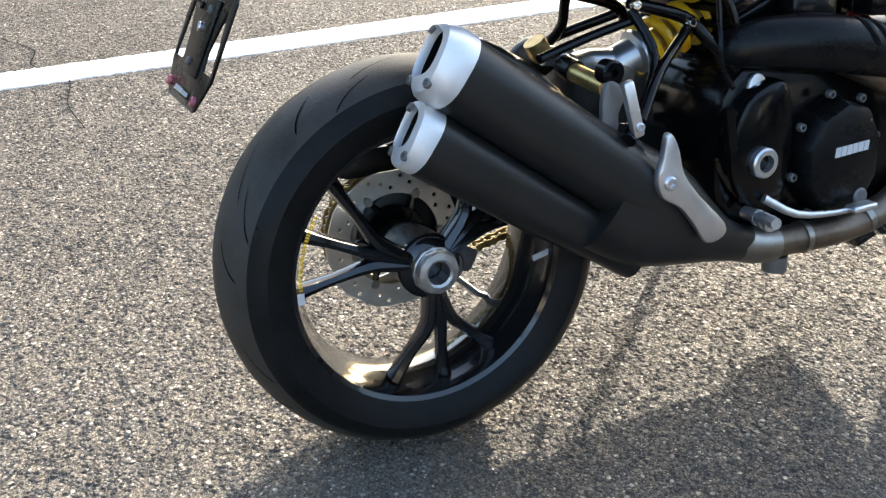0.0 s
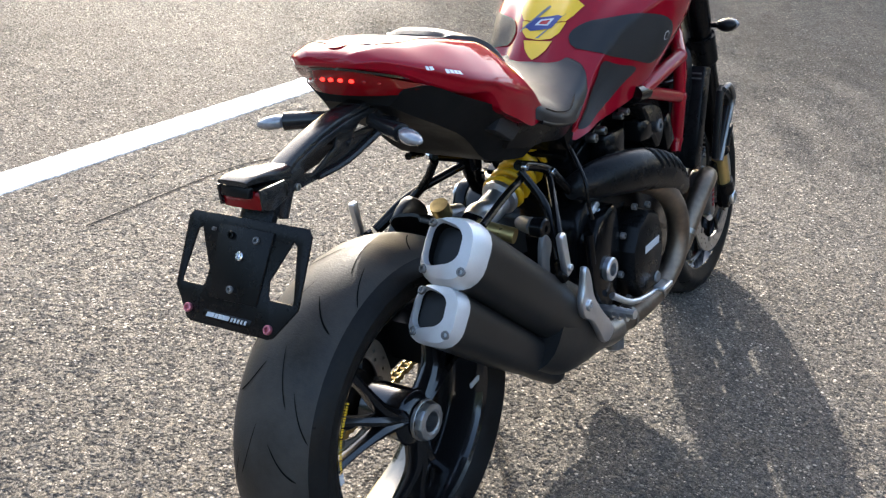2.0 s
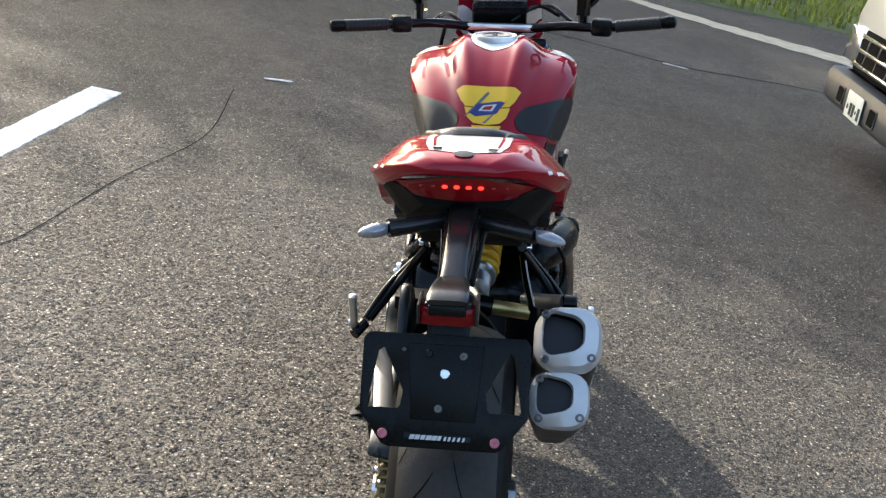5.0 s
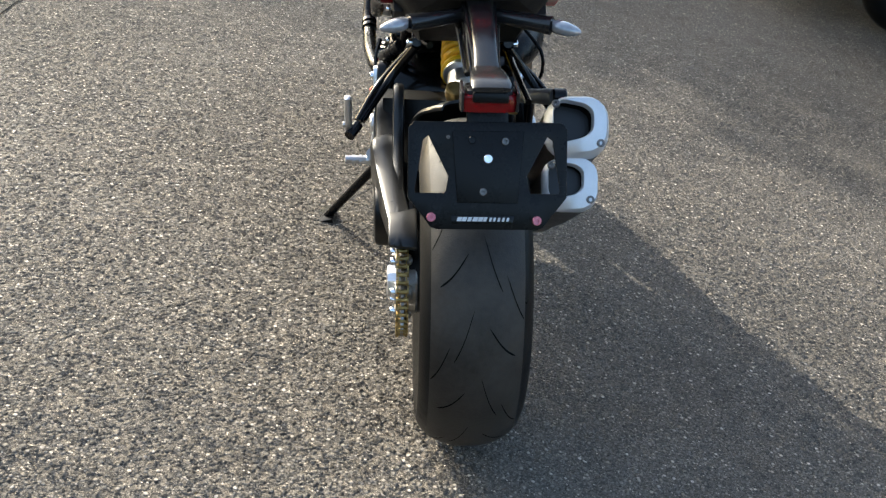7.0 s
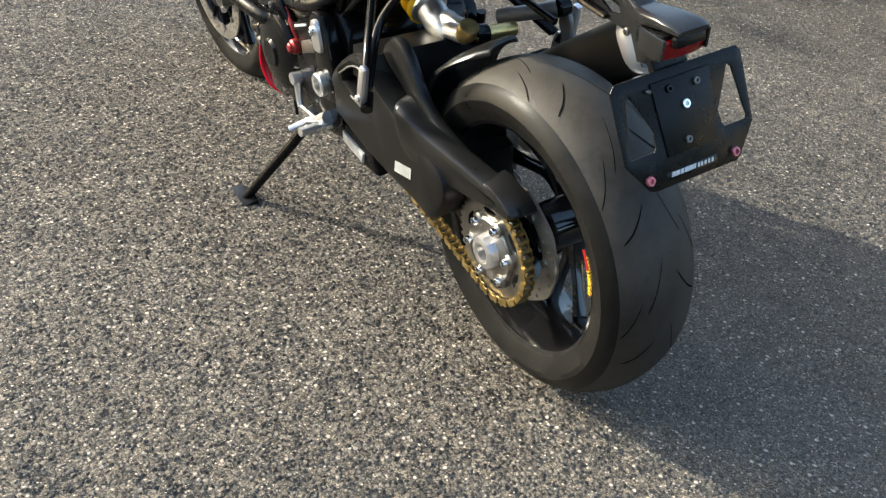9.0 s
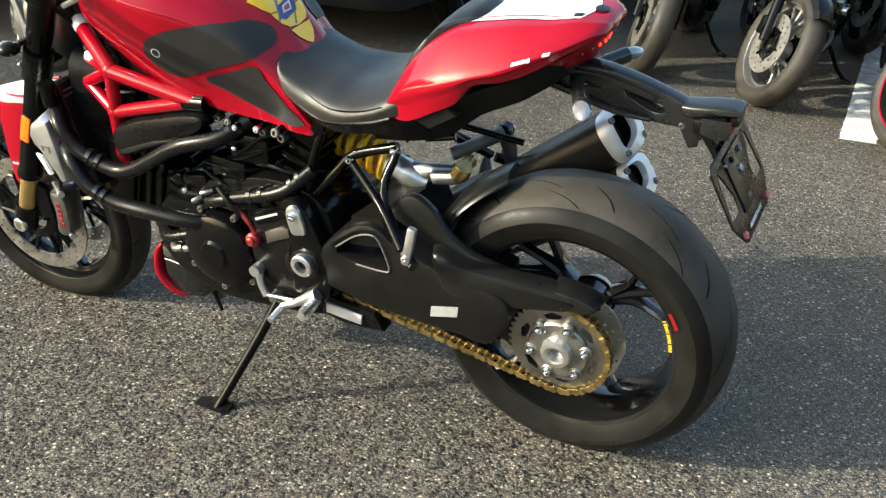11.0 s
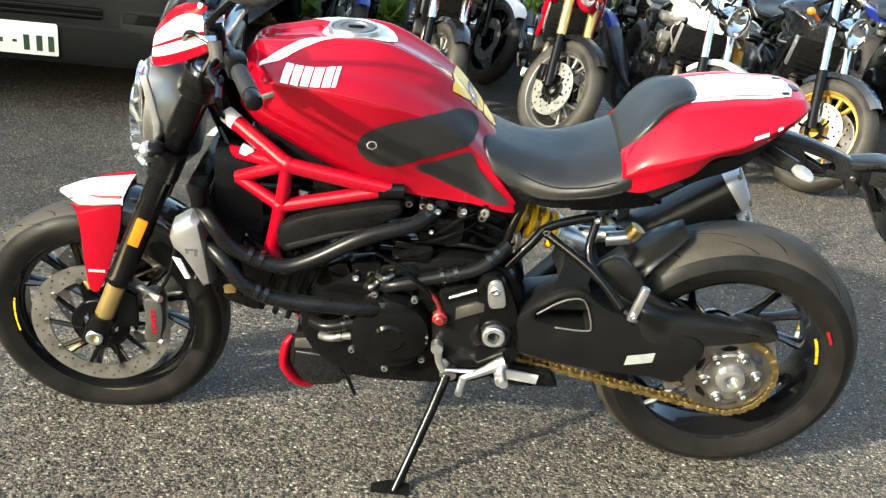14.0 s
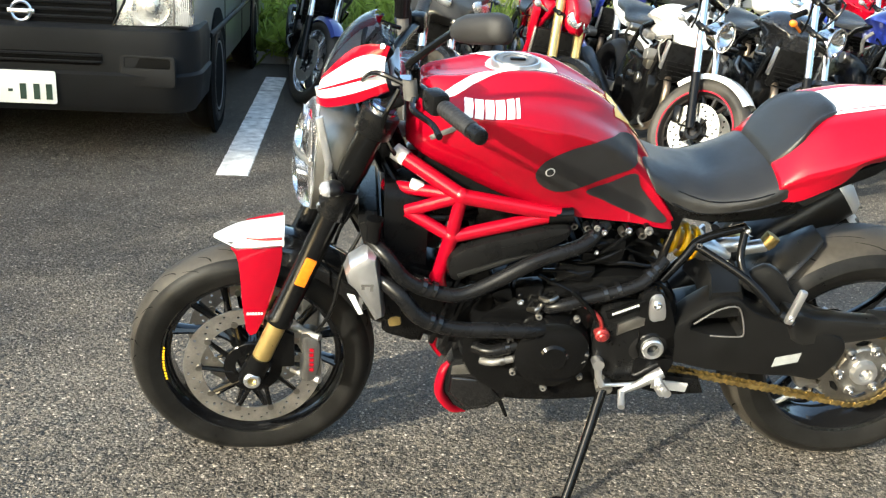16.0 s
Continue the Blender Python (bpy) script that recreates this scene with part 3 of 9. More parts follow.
bm = N()
loop = chain_loop(RA, 0.1055, (0.575, 0.385), 0.040, 0.0159)
for k, p in enumerate(loop):
    q = loop[(k + 1) % len(loop)]
    a = math.atan2(q[1] - p[1], q[0] - p[0])
    cx, cz = (p[0] + q[0]) / 2, (p[1] + q[1]) / 2
    shape = []
    for u, v in ((-0.0125, -0.004), (-0.008, -0.0075), (-0.0, -0.0052), (0.008, -0.0075), (0.0125, -0.004),
                 (0.0125, 0.004), (0.008, 0.0075), (0.0, 0.0052), (-0.008, 0.0075), (-0.0125, 0.004)):
        shape.append((cx + u * math.cos(a) - v * math.sin(a), cz + u * math.sin(a) + v * math.cos(a)))
    d = 0.0105 if k % 2 else 0.0075
    for s in (-1, 1):
        prism(bm, shape, SX + s * d - 0.0012, SX + s * d + 0.0012, (), 0)
    tube(bm, [(SX - 0.012, *p), (SX + 0.012, *p)], 0.0046, 8)
part("chain", bm, M_CHAIN, bike, "gold drive chain")

from mathutils.bvhtree import BVHTree


def mirror_x(bm):
    bmesh.ops.scale(bm, vec=(-1, 1, 1), verts=bm.verts[:])
    return bm


def tree_of(bm):
    bmesh.ops.recalc_face_normals(bm, faces=bm.faces[:])
    bm.normal_update()
    return BVHTree.FromBMesh(bm)


def decal(bm, outline, tree, origin, way, axes, off=0.0014, rings=5):
    """A thin patch of a star-shaped outline laid on a surface: the points (u, v) on the two axes, cast along way."""
    fine = []
    for i, p in enumerate(outline):
        q = outline[(i + 1) % len(outline)]
        n = max(1, int(math.dist(p, q) / 0.007))
        fine += [(p[0] + (q[0] - p[0]) * j / n, p[1] + (q[1] - p[1]) * j / n) for j in range(n)]
    outline = fine
    k = len(outline)
    rings = max(rings, int(max(math.dist(p, outline[0]) for p in outline) / 0.014))
    cu, cv = sum(p[0] for p in outline) / k, sum(p[1] for p in outline) / k
    way = Vector(way).normalized()

    def drop(u, v):
        o = Vector(origin) + Vector(axes[0]) * u + Vector(axes[1]) * v
        hit, nor, _, _ = tree.ray_cast(o, way)
        if hit is None:
            hit, nor, _, _ = tree.find_nearest(o + way * 0.5)
        if nor.dot(way) > 0:
            nor = -nor
        return bm.verts.new(hit + nor * off)

    mid = drop(cu, cv)
    prev = None
    for r in range(1, rings + 1):
        s = r / rings
        ring = [drop(cu + (u - cu) * s, cv + (v - cv) * s) for u, v in outline]
        for i in range(k):
            j = (i + 1) % k
            if prev is None:
                bm.faces.new((mid, ring[i], ring[j]))
            else:
                bm.faces.new((prev[i], ring[i], ring[j], prev[j]))
        prev = ring
    return bm


def bars(bm, y0, z0, y1, z1, h, widths, tree, x_from, slant=0.2):
    """A row of solid letter-sized blocks on a side face from (y0, z0) to (y1, z1)."""
    total = sum(widths) * 1.22
    dy, dz = (y1 - y0) / total, (z1 - z0) / total
    s = 0.0
    for w in widths:
        a, b = s, s + w
        q = [(y0 + dy * a, z0 + dz * a - h / 2), (y0 + dy * b, z0 + dz * b - h / 2), (y0 + dy * b + slant * h * (1 if dy > 0 else -1), z0 + dz * b + h / 2),
             (y0 + dy * a + slant * h * (1 if dy > 0 else -1), z0 + dz * a + h / 2)]
        decal(bm, q, tree, (x_from, 0, 0), (-x_from, 0, 0), ((0, 1, 0), (0, 0, 1)), 0.0020, 3)
        s += w * 1.22
    return bm


# ---- fuel tank ----
def tank_ring(y, zt, w, zw, zb, wb, flat, dip=0.0):
    """Half section from the top centre to the bottom edge, mirrored."""
    d = zt - zw
    half = catmull([(0.0, zt - dip), (w * 0.22 * flat, zt - dip * 0.6), (w * 0.35 * flat, zt - 0.015 * d), (w * 0.46, zt - 0.16 * d), (w * 0.62, zt - 0.41 * d - 0.003), (w * 0.85, zt - 0.61 * d), (w * 0.975, zt - 0.82 * d), (w, zw), (w * 0.945, zw - (zw - zb) * 0.45), (wb, zb)], 4)
    right = [(float(a), y, float(b)) for a, b in half]
    left = [(-a, b, c) for a, b, c in reversed(right)]
    return left[:-1] + right


TANK = [(1.155, 0.965, 0.060, 0.930, 0.880, 0.050, 1.0, 0.0), (1.12, 1.020, 0.120, 0.955, 0.862, 0.085, 1.0, 0.004), (1.05, 1.034, 0.178, 0.972, 0.835, 0.115, 1.0, 0.008),
        (0.96, 1.048, 0.205, 0.975, 0.800, 0.140, 1.0, 0.010), (0.86, 1.049, 0.203, 0.955, 0.766, 0.148, 0.98, 0.012), (0.78, 1.020, 0.180, 0.930, 0.745, 0.146, 0.95, 0.010),
        (0.70, 0.970, 0.152, 0.890, 0.735, 0.142, 0.92, 0.008), (0.635, 0.898, 0.132, 0.830, 0.726, 0.136, 0.85, 0.004), (0.59, 0.838, 0.132, 0.782, 0.716, 0.136, 0.8, 0.0), (0.552, 0.762, 0.128, 0.738, 0.708, 0.128, 0.8, 0.0), (0.542, 0.735, 0.118, 0.722, 0.708, 0.118, 0.8, 0.0)]
tank_bm = N()
rows = catmull(TANK, 4)
loft(tank_bm, [tank_ring(*[float(v) for v in r]) for r in rows])
tank_tree = tree_of(tank_bm)
tank = part("fuel_tank", tank_bm, M_RED, bike, "glossy red sculpted fuel tank", 60)
AX_SIDE = ((0, 1, 0), (0, 0, 1))
for s in (-1, 1):
    bm = decal(N(), smooth_poly([(0.886, 0.864), (0.870, 0.898), (0.820, 0.922), (0.745, 0.933), (0.680, 0.922), (0.646, 0.898), (0.650, 0.868), (0.744, 0.838), (0.820, 0.817), (0.866, 0.832)], 4), tank_tree, (s, 0, 0), (-s, 0, 0), AX_SIDE, 0.0024, 8)
    pad = part("knee_pad", bm, M_PAD, tank, "dark textured knee grip pad", 60)
    bm = decal(N(), smooth_poly([(0.766, 0.815), (0.706, 0.834), (0.654, 0.849), (0.634, 0.812), (0.594, 0.766), (0.562, 0.730), (0.592, 0.727), (0.664, 0.757), (0.724, 0.789)], 4), tank_tree, (s, 0, 0), (-s, 0, 0), AX_SIDE, 0.0024, 8)
    part("knee_pad", bm, M_PAD, tank, "dark textured knee grip pad", 60)
    bm = decal(N(), [(0.856 + 0.0105 * math.cos(k * math.pi / 8), 0.872 + 0.0105 * math.sin(k * math.pi / 8)) for k in range(16)], tank_tree, (s, 0, 0), (-s, 0, 0), AX_SIDE, 0.003, 2)
    part("pad_emblem", bm, M_GREYST, pad)
    bm = decal(N(), [(0.856 + 0.008 * math.cos(k * math.pi / 8), 0.872 + 0.008 * math.sin(k * math.pi / 8)) for k in range(16)], tank_tree, (s, 0, 0), (-s, 0, 0), AX_SIDE, 0.0036, 2)
    part("pad_emblem", bm, M_PAD, pad)
    bm = bars(N(), 1.045, 0.994, 0.930, 1.001, 0.022, [1, 1, 1, 1.1, 0.95, 0.45], tank_tree, s)
    part("tank_lettering", bm, M_WHITE, tank, "white maker's lettering as solid blocks")
# white stripe over the top, with its red centre, seen from above
AX_TOP = ((1, 0, 0), (0, 1, 0))
for s in (-1, 1):
    bm = decal(N(), [(s * 0.040, 0.84), (s * 0.058, 0.91), (s * 0.080, 0.98), (s * 0.108, 1.06), (s * 0.112, 1.10), (s * 0.097, 1.10), (s * 0.082, 1.05), (s * 0.058, 0.985), (s * 0.040, 0.95)], tank_tree, (0, 0, 2), (0, 0, -1), AX_TOP, 0.0014, 4)
    part("tank_stripe", bm, M_WHITE, tank, "white stripe on the tank top", 60)
bm = decal(N(), smooth_poly([(-0.046, 0.85), (0.0, 0.825), (0.046, 0.85), (0.058, 0.91), (0.045, 0.965), (0, 0.985), (-0.045, 0.965), (-0.058, 0.91)], 3), tank_tree, (0, 0, 2), (0, 0, -1), AX_TOP, 0.0016, 4)
part("tank_stripe", bm, M_WHITE, tank, "white stripe on the tank top", 60)
CAPC = Vector((0, 0.918, 1.0485))
capm = Matrix.Translation(CAPC) @ pose(0, 0, 0, -6, -90, 0)
bm = lathe(N(), [(1e-4, 0.004), (0.028, 0.004), (0.030, 0.007), (0.042, 0.007), (0.045, 0.003), (0.045, -0.012)], (0, 0, 0), 40, False, capm)
cap = part("fuel_cap", bm, M_GUNMETAL, tank, "grey round fuel filler cap")
bm = lathe(N(), [(0.047, 0.0), (0.049, 0.006), (0.054, 0.006), (0.056, 0.0), (0.056, -0.012)], (0, 0, 0), 40, False, capm)
part("cap_ring", bm, M_ALU, cap)
bm = N()
box(bm, (0.012, 0.034, 0.006), CAPC + Vector((0, -0.004, 0.006)), (0, 0, 0), 0.002)
part("cap_lock", bm, M_SATIN, cap)
for s in (-1, 1):
    bm = N()
    box(bm, (0.006, 0.060, 0.012), (s * 0.170, 1.085, 0.945), (-24, 0, 0), 0.003)
    part("tank_trim", bm, M_GUNMETAL, tank)
# yellow shield-shaped pad at the rear of the tank
REAR_AX = ((1, 0, 0), (0, 0.45, 0.89))
way_r = (0, 0.89, -0.45)


def rear_pad(pts, m, label, off, name="tank_pad"):
    bm = decal(N(), pts, tank_tree, Vector((0, 0.68, 0.912)) - Vector(way_r) * 0.35, way_r, REAR_AX, off, 4)
    return part(name, bm, m, tank, label, 60)


rear_pad([(-0.074, 0.048), (-0.06, 0.058), (0.06, 0.058), (0.074, 0.048), (0.062, 0.022), (0.05, 0.006), (0.0, 0.0), (-0.05, 0.006), (-0.062, 0.022)], M_YELLOW, "yellow shield-shaped tank protector", 0.0022)
rear_pad([(-0.052, 0.004), (-0.02, 0.0), (0.02, 0.0), (0.052, 0.004), (0.044, -0.022), (0.03, -0.036), (0.0, -0.040), (-0.03, -0.036), (-0.044, -0.022)], M_YELLOW, "", 0.0022)
rear_pad([(-0.034, -0.042), (0.034, -0.042), (0.026, -0.062), (0.012, -0.078), (0.0, -0.086), (-0.012, -0.078), (-0.026, -0.062)], M_YELLOW, "", 0.0022)
rear_pad([(-0.040, -0.012), (-0.022, 0.012), (0.030, 0.020), (0.040, 0.016), (0.022, -0.012), (-0.026, -0.020)], M_BLUE, "dark blue emblem", 0.0030, "pad_emblem")
rear_pad([(-0.020, -0.006), (-0.010, 0.008), (0.022, 0.012), (0.012, -0.006)], M_GREYST, "", 0.0034, "pad_emblem")
rear_pad([(-0.012, -0.003), (-0.006, 0.005), (0.014, 0.008), (0.008, -0.003)], M_REDREF, "", 0.0038, "pad_emblem")
rear_pad([(-0.052, -0.022), (-0.034, -0.010), (0.004, 0.040), (-0.002, 0.044)], M_GUNMETAL, "", 0.0027, "pad_emblem")
rear_pad([(0.052, 0.030), (0.038, 0.012), (-0.010, -0.036), (-0.002, -0.036)], M_GUNMETAL, "", 0.0027, "pad_emblem")


# ---- seat ----
def seat_ring(y, zt, w, zb, wb, crown):
    half = catmull([(0.0, zt), (w * 0.5, zt - crown * 0.15), (w * 0.86, zt - crown), (w, zt - crown * 1.9), (wb, zb)], 4)
    right = [(float(a), y, float(b)) for a, b in half]
    return [(-a, b, c) for a, b, c in reversed(right)][:-1] + right


SEAT = [(0.638, 0.870, 0.070, 0.815, 0.075, 0.014), (0.622, 0.866, 0.108, 0.822, 0.114, 0.012), (0.598, 0.852, 0.124, 0.800, 0.130, 0.016), (0.545, 0.832, 0.134, 0.766, 0.139, 0.020), (0.50, 0.824, 0.147, 0.762, 0.151, 0.020), (0.45, 0.820, 0.160, 0.768, 0.162, 0.018),
        (0.385, 0.840, 0.172, 0.784, 0.170, 0.020), (0.330, 0.868, 0.172, 0.802, 0.172, 0.022), (0.290, 0.900, 0.152, 0.820, 0.160, 0.024), (0.262, 0.930, 0.12, 0.83, 0.13, 0.020)]
BASE = [(0.60, 0.80, 0.10, 0.785, 0.09, 0.006), (0.545, 0.785, 0.124, 0.744, 0.118, 0.008), (0.50, 0.780, 0.138, 0.732, 0.128, 0.008), (0.45, 0.785, 0.150, 0.734, 0.138, 0.008), (0.385, 0.80, 0.158, 0.745, 0.140, 0.008), (0.330, 0.82, 0.160, 0.748, 0.138, 0.008), (0.275, 0.82, 0.150, 0.760, 0.125, 0.008)]
bm = N()
loft(bm, [seat_ring(*[float(v) for v in r]) for r in catmull(SEAT, 4)])
seat = part("seat", bm, M_LEATHER, bike, "black vinyl rider's seat with stitched seams", 50)
# padded hump between seat and tail
bm = N()
loft(bm, [seat_ring(*[float(v) for v in r]) for r in catmull([(0.338, 0.872, 0.098, 0.83, 0.098, 0.006), (0.310, 0.911, 0.116, 0.86, 0.118, 0.006), (0.280, 0.947, 0.116, 0.87, 0.120, 0.007), (0.250, 0.973, 0.098, 0.88, 0.102, 0.008), (0.222, 0.984, 0.082, 0.89, 0.086, 0.010), (0.200, 0.988, 0.072, 0.89, 0.076, 0.010), (0.184, 0.980, 0.058, 0.89, 0.06, 0.008)], 3)])
part("seat_hump", bm, M_LEATHER, seat, "black padded seat stop", 50)
bm = N()
loft(bm, [seat_ring(*[float(v) for v in r]) for r in catmull(BASE, 3)])
part("seat_base", bm, M_MATTE, seat, "black plastic seat base", 40)
for s in (-1, 1):
    bm = N()
    tube(bm, [(s * 0.122, 0.560, 0.806), (s * 0.1515, 0.48, 0.790), (s * 0.1685, 0.40, 0.803), (s * 0.1725, 0.345, 0.822)], 0.0014, 6, 4)
    part("seam", bm, M_SATIN, seat)
    bm = N()
    tube(bm, [(s * 0.128, 0.575, 0.782), (s * 0.147, 0.50, 0.760), (s * 0.168, 0.39, 0.780), (s * 0.170, 0.33, 0.800)], 0.0045, 8, 4)
    part("seat_rim", bm, M_MATTE, seat)


# ---- tail cowl ----
def tail_ring(y, zt, w, ze, zb, wb):
    half = catmull([(0.0, zt), (w * 0.50, zt - 0.002), (w * 0.70, zt - (zt - ze) * 0.22), (w, ze), (w * 0.985, ze - (ze - zb) * 0.5), (wb, zb)], 4)
    right = [(float(a), y, float(b)) for a, b in half]
    return [(-a, b, c) for a, b, c in reversed(right)][:-1] + right


TAIL = [(0.335, 0.868, 0.166, 0.835, 0.800, 0.164), (0.29, 0.925, 0.176, 0.870, 0.803, 0.172), (0.235, 0.962, 0.183, 0.890, 0.830, 0.175), (0.19, 0.974, 0.183, 0.905, 0.854, 0.172), (0.155, 0.981, 0.181, 0.916, 0.892, 0.172),
        (0.10, 0.990, 0.172, 0.932, 0.902, 0.160), (0.045, 0.993, 0.150, 0.953, 0.925, 0.142), (0.0, 0.998, 0.122, 0.968, 0.950, 0.116), (-0.030, 0.995, 0.094, 0.978, 0.962, 0.088), (-0.046, 0.990, 0.070, 0.978, 0.966, 0.064), (-0.052, 0.984, 0.058, 0.976, 0.968, 0.054)]
tail_bm = N()
loft(tail_bm, [tail_ring(*[float(v) for v in r]) for r in catmull(TAIL, 4)])
tail_tree = tree_of(tail_bm)
tail = part("tail_cowl", tail_bm, M_RED, bike, "glossy red tail cowl", 60)
bm = decal(N(), [(-0.072, 0.215), (0.072, 0.215), (0.076, 0.14), (0.072, 0.06), (0.060, -0.004), (0.020, -0.016), (-0.020, -0.016), (-0.060, -0.004), (-0.072, 0.06), (-0.076, 0.14)], tail_tree, (0, 0, 2), (0, 0, -1), AX_TOP, 0.0014, 5)
part("tail_stripe", bm, M_WHITE, tail, "white panel on the tail cowl", 60)
for s in (-1, 1):
    bm = decal(N(), [(s * 0.056, 0.19), (s * 0.060, 0.19), (s * 0.063, 0.10), (s * 0.056, 0.03), (s * 0.052, 0.03), (s * 0.058, 0.10)], tail_tree, (0, 0, 2), (0, 0, -1), AX_TOP, 0.0022, 2)
    part("pinstripe", bm, M_RED, tail)
    bm = bars(N(), 0.083, 0.939, 0.052, 0.948, 0.0055, [1, 1, 1, 1], tail_tree, s)
    part("tail_lettering", bm, M_WHITE, tail, "small white lettering as solid blocks")
    bm = bars(N(), 0.034, 0.955, 0.022, 0.958, 0.005, [1.2, 1], tail_tree, s)
    part("tail_lettering", bm, M_WHITE, tail)
bm = decal(N(), smooth_poly([(0, -0.012), (0.016, -0.018), (0.012, -0.032), (0, -0.036), (-0.012, -0.032), (-0.016, -0.018)], 3), tail_tree, (0, 0, 2), (0, 0, -1), AX_TOP, 0.0024, 2)
part("tail_emblem", bm, M_SATIN, tail)
for s in (-1, 1):
    bm = decal(N(), [(s * 0.040, 0.012), (s * 0.056, 0.010), (s * 0.052, -0.004), (s * 0.038, -0.006)], tail_tree, (0, 0, 2), (0, 0, -1), AX_TOP, 0.0026, 2)
    part("tail_emblem", bm, M_SATIN, tail)
# tail lamp under the rear edge of the cowl
TL = [(-0.126, 0.046), (-0.100, 0.010), (-0.055, -0.021), (0.0, -0.033), (0.055, -0.021), (0.100, 0.010), (0.126, 0.046)]
bm = N()
rings = []
for x, y in catmull(TL, 4):
    h = 0.0215 * (1 - (abs(x) / 0.150) ** 2)
    zc = 0.938 - 0.020 * (abs(x) / 0.13) ** 2
    rings.append([(x, y, zc + h), (x, y - 0.002, zc), (x * 0.98, y + 0.008, zc - h), (x * 0.6, y + 0.07, zc - h), (x * 0.6, y + 0.07, zc + h)])
loft(bm, rings)
tail_light = part("tail_light", bm, M_REDLENS, bike, "dark red tail lamp, lit", 40)
for x in (-0.030, -0.010, 0.010, 0.030, -0.050, 0.050, 0.072, -0.072):
    bm = N()
    ball(bm, (x, -0.0355 + 4.2 * x * x, 0.943 - 1.2 * x * x), 0.0040 if abs(x) < 0.04 else 0.0030, 1.3, 0.5, 0.8, 10)
    part("led", bm, M_LED if abs(x) < 0.04 else M_REDREF, tail_light, "lit lamp bulb" if abs(x) < 0.04 else "")
bm = N()
rings = []
for x, y in catmull(TL, 4):
    zc = 0.959 - 0.028 * (abs(x) / 0.13) ** 2
    rings.append([(x * 1.0, y - 0.003, zc), (x * 1.0, y - 0.003, zc + 0.004), (x * 0.8, y + 0.05, zc + 0.004), (x * 0.8, y + 0.05, zc)])
loft(bm, rings)
part("lamp_brow", bm, M_GLOSSB, tail_light)
# undertray
M_TRAY = mat("coarse_black_plastic", (0.007, 0.007, 0.007), 0.62, var=0.2, scale=25, bump=0.2, bscale=600, spec=0.15)
UT = [(0.42, 0.735, 0.110, 0.700, 0.075), (0.34, 0.790, 0.150, 0.720, 0.100), (0.25, 0.835, 0.160, 0.742, 0.095), (0.17, 0.870, 0.160, 0.805, 0.105), (0.09, 0.902, 0.152, 0.846, 0.112), (0.045, 0.925, 0.132, 0.872, 0.090), (0.01, 0.925, 0.104, 0.895, 0.070)]
bm = N()
loft(bm, [[(-wb, y, zb), (-wt, y, zt), (wt, y, zt), (wb, y, zb)] for y, zt, wt, zb, wb in ([float(v) for v in r] for r in catmull(UT, 3))])
part("undertray", bm, M_TRAY, bike, "matte black plastic undertray", 30)
for s in (-1, 1):
    bm = N()
    prism(bm, [(0.26, 0.78), (0.20, 0.815), (0.225, 0.835), (0.30, 0.80)], s * 0.118, s * 0.150, (), 0.004)
    part("grey_panel", bm, M_PAD, bike)


# ---- plate carrier ----
PT, PB = Vector((0, -0.262, 0.778)), Vector((0, -0.337, 0.627))
pdn = (PB - PT).normalized()
pnor = Vector((0, pdn.z, -pdn.y)).normalized()          # faces rearwards
if pnor.y > 0:
    pnor = -pnor
PLM = Matrix((( pnor.x, 1, pdn.x, PT.x), (pnor.y, 0, pdn.y, PT.y), (pnor.z, 0, pdn.z, PT.z), (0, 0, 0, 1)))
M_ARM = mat("grey_black_arm_coating", (0.013, 0.013, 0.013), 0.22, var=0.2, scale=20, bump=0.04, bscale=500, spec=0.5)
M_STICK = mat("grey_sticker", (0.26, 0.27, 0.27), 0.5, var=0.15, scale=60)
# the spine: a narrow arched top plate that falls towards the plate
SPINE = [(0.075, 0.902, 0.030, 0.008), (0.02, 0.895, 0.025, 0.008), (-0.05, 0.886, 0.021, 0.008), (-0.11, 0.870, 0.020, 0.008), (-0.165, 0.849, 0.020, 0.009), (-0.205, 0.831, 0.022, 0.010)]
bm = N()
loft(bm, [[(a * w, y + 0.25 * b * h, z + b * h - 0.10 * w * abs(a) ** 3) for a, b in round_rect(2, 2, 0.5, 3)] for y, z, w, h in ([float(v) for v in r] for r in catmull(SPINE, 5))])
carrier = part("plate_carrier", bm, M_ARM, bike, "grey-black pierced plate carrier arm", 40)
for s in (-1, 1):
    # pierced side plate, splayed a little outwards at its root
    bm = N()
    prism(bm, [(0.085, 0.903), (0.02, 0.890), (-0.05, 0.881), (-0.11, 0.865), (-0.165, 0.844), (-0.205, 0.826), (-0.222, 0.790), (-0.216, 0.766), (-0.200, 0.762), (-0.182, 0.800), (-0.12, 0.806), (-0.075, 0.812), (-0.015, 0.838), (0.045, 0.858), (0.09, 0.872)], -0.003, 0.003,
          ([(0.035, 0.884), (-0.015, 0.874), (-0.035, 0.858), (0.005, 0.860)], [(-0.075, 0.862), (-0.150, 0.838), (-0.156, 0.822), (-0.135, 0.818), (-0.082, 0.846)]), 0.0012, pose(s * 0.021, -0.10, 0, 0, 0, -s * 3.0) @ Matrix.Translation((0, 0.10, 0)))
    part("side_plate", bm, M_ARM, carrier, "pierced black side plate")
    bm = N()
    tube(bm, [(s * 0.040, 0.085, 0.868), (s * 0.033, 0.02, 0.846), (s * 0.028, -0.06, 0.818), (s * 0.026, -0.13, 0.810)], [0.008, 0.007, 0.006, 0.005], 8, 3)
    part("carrier_rail", bm, M_ARM, carrier)
bm = N()
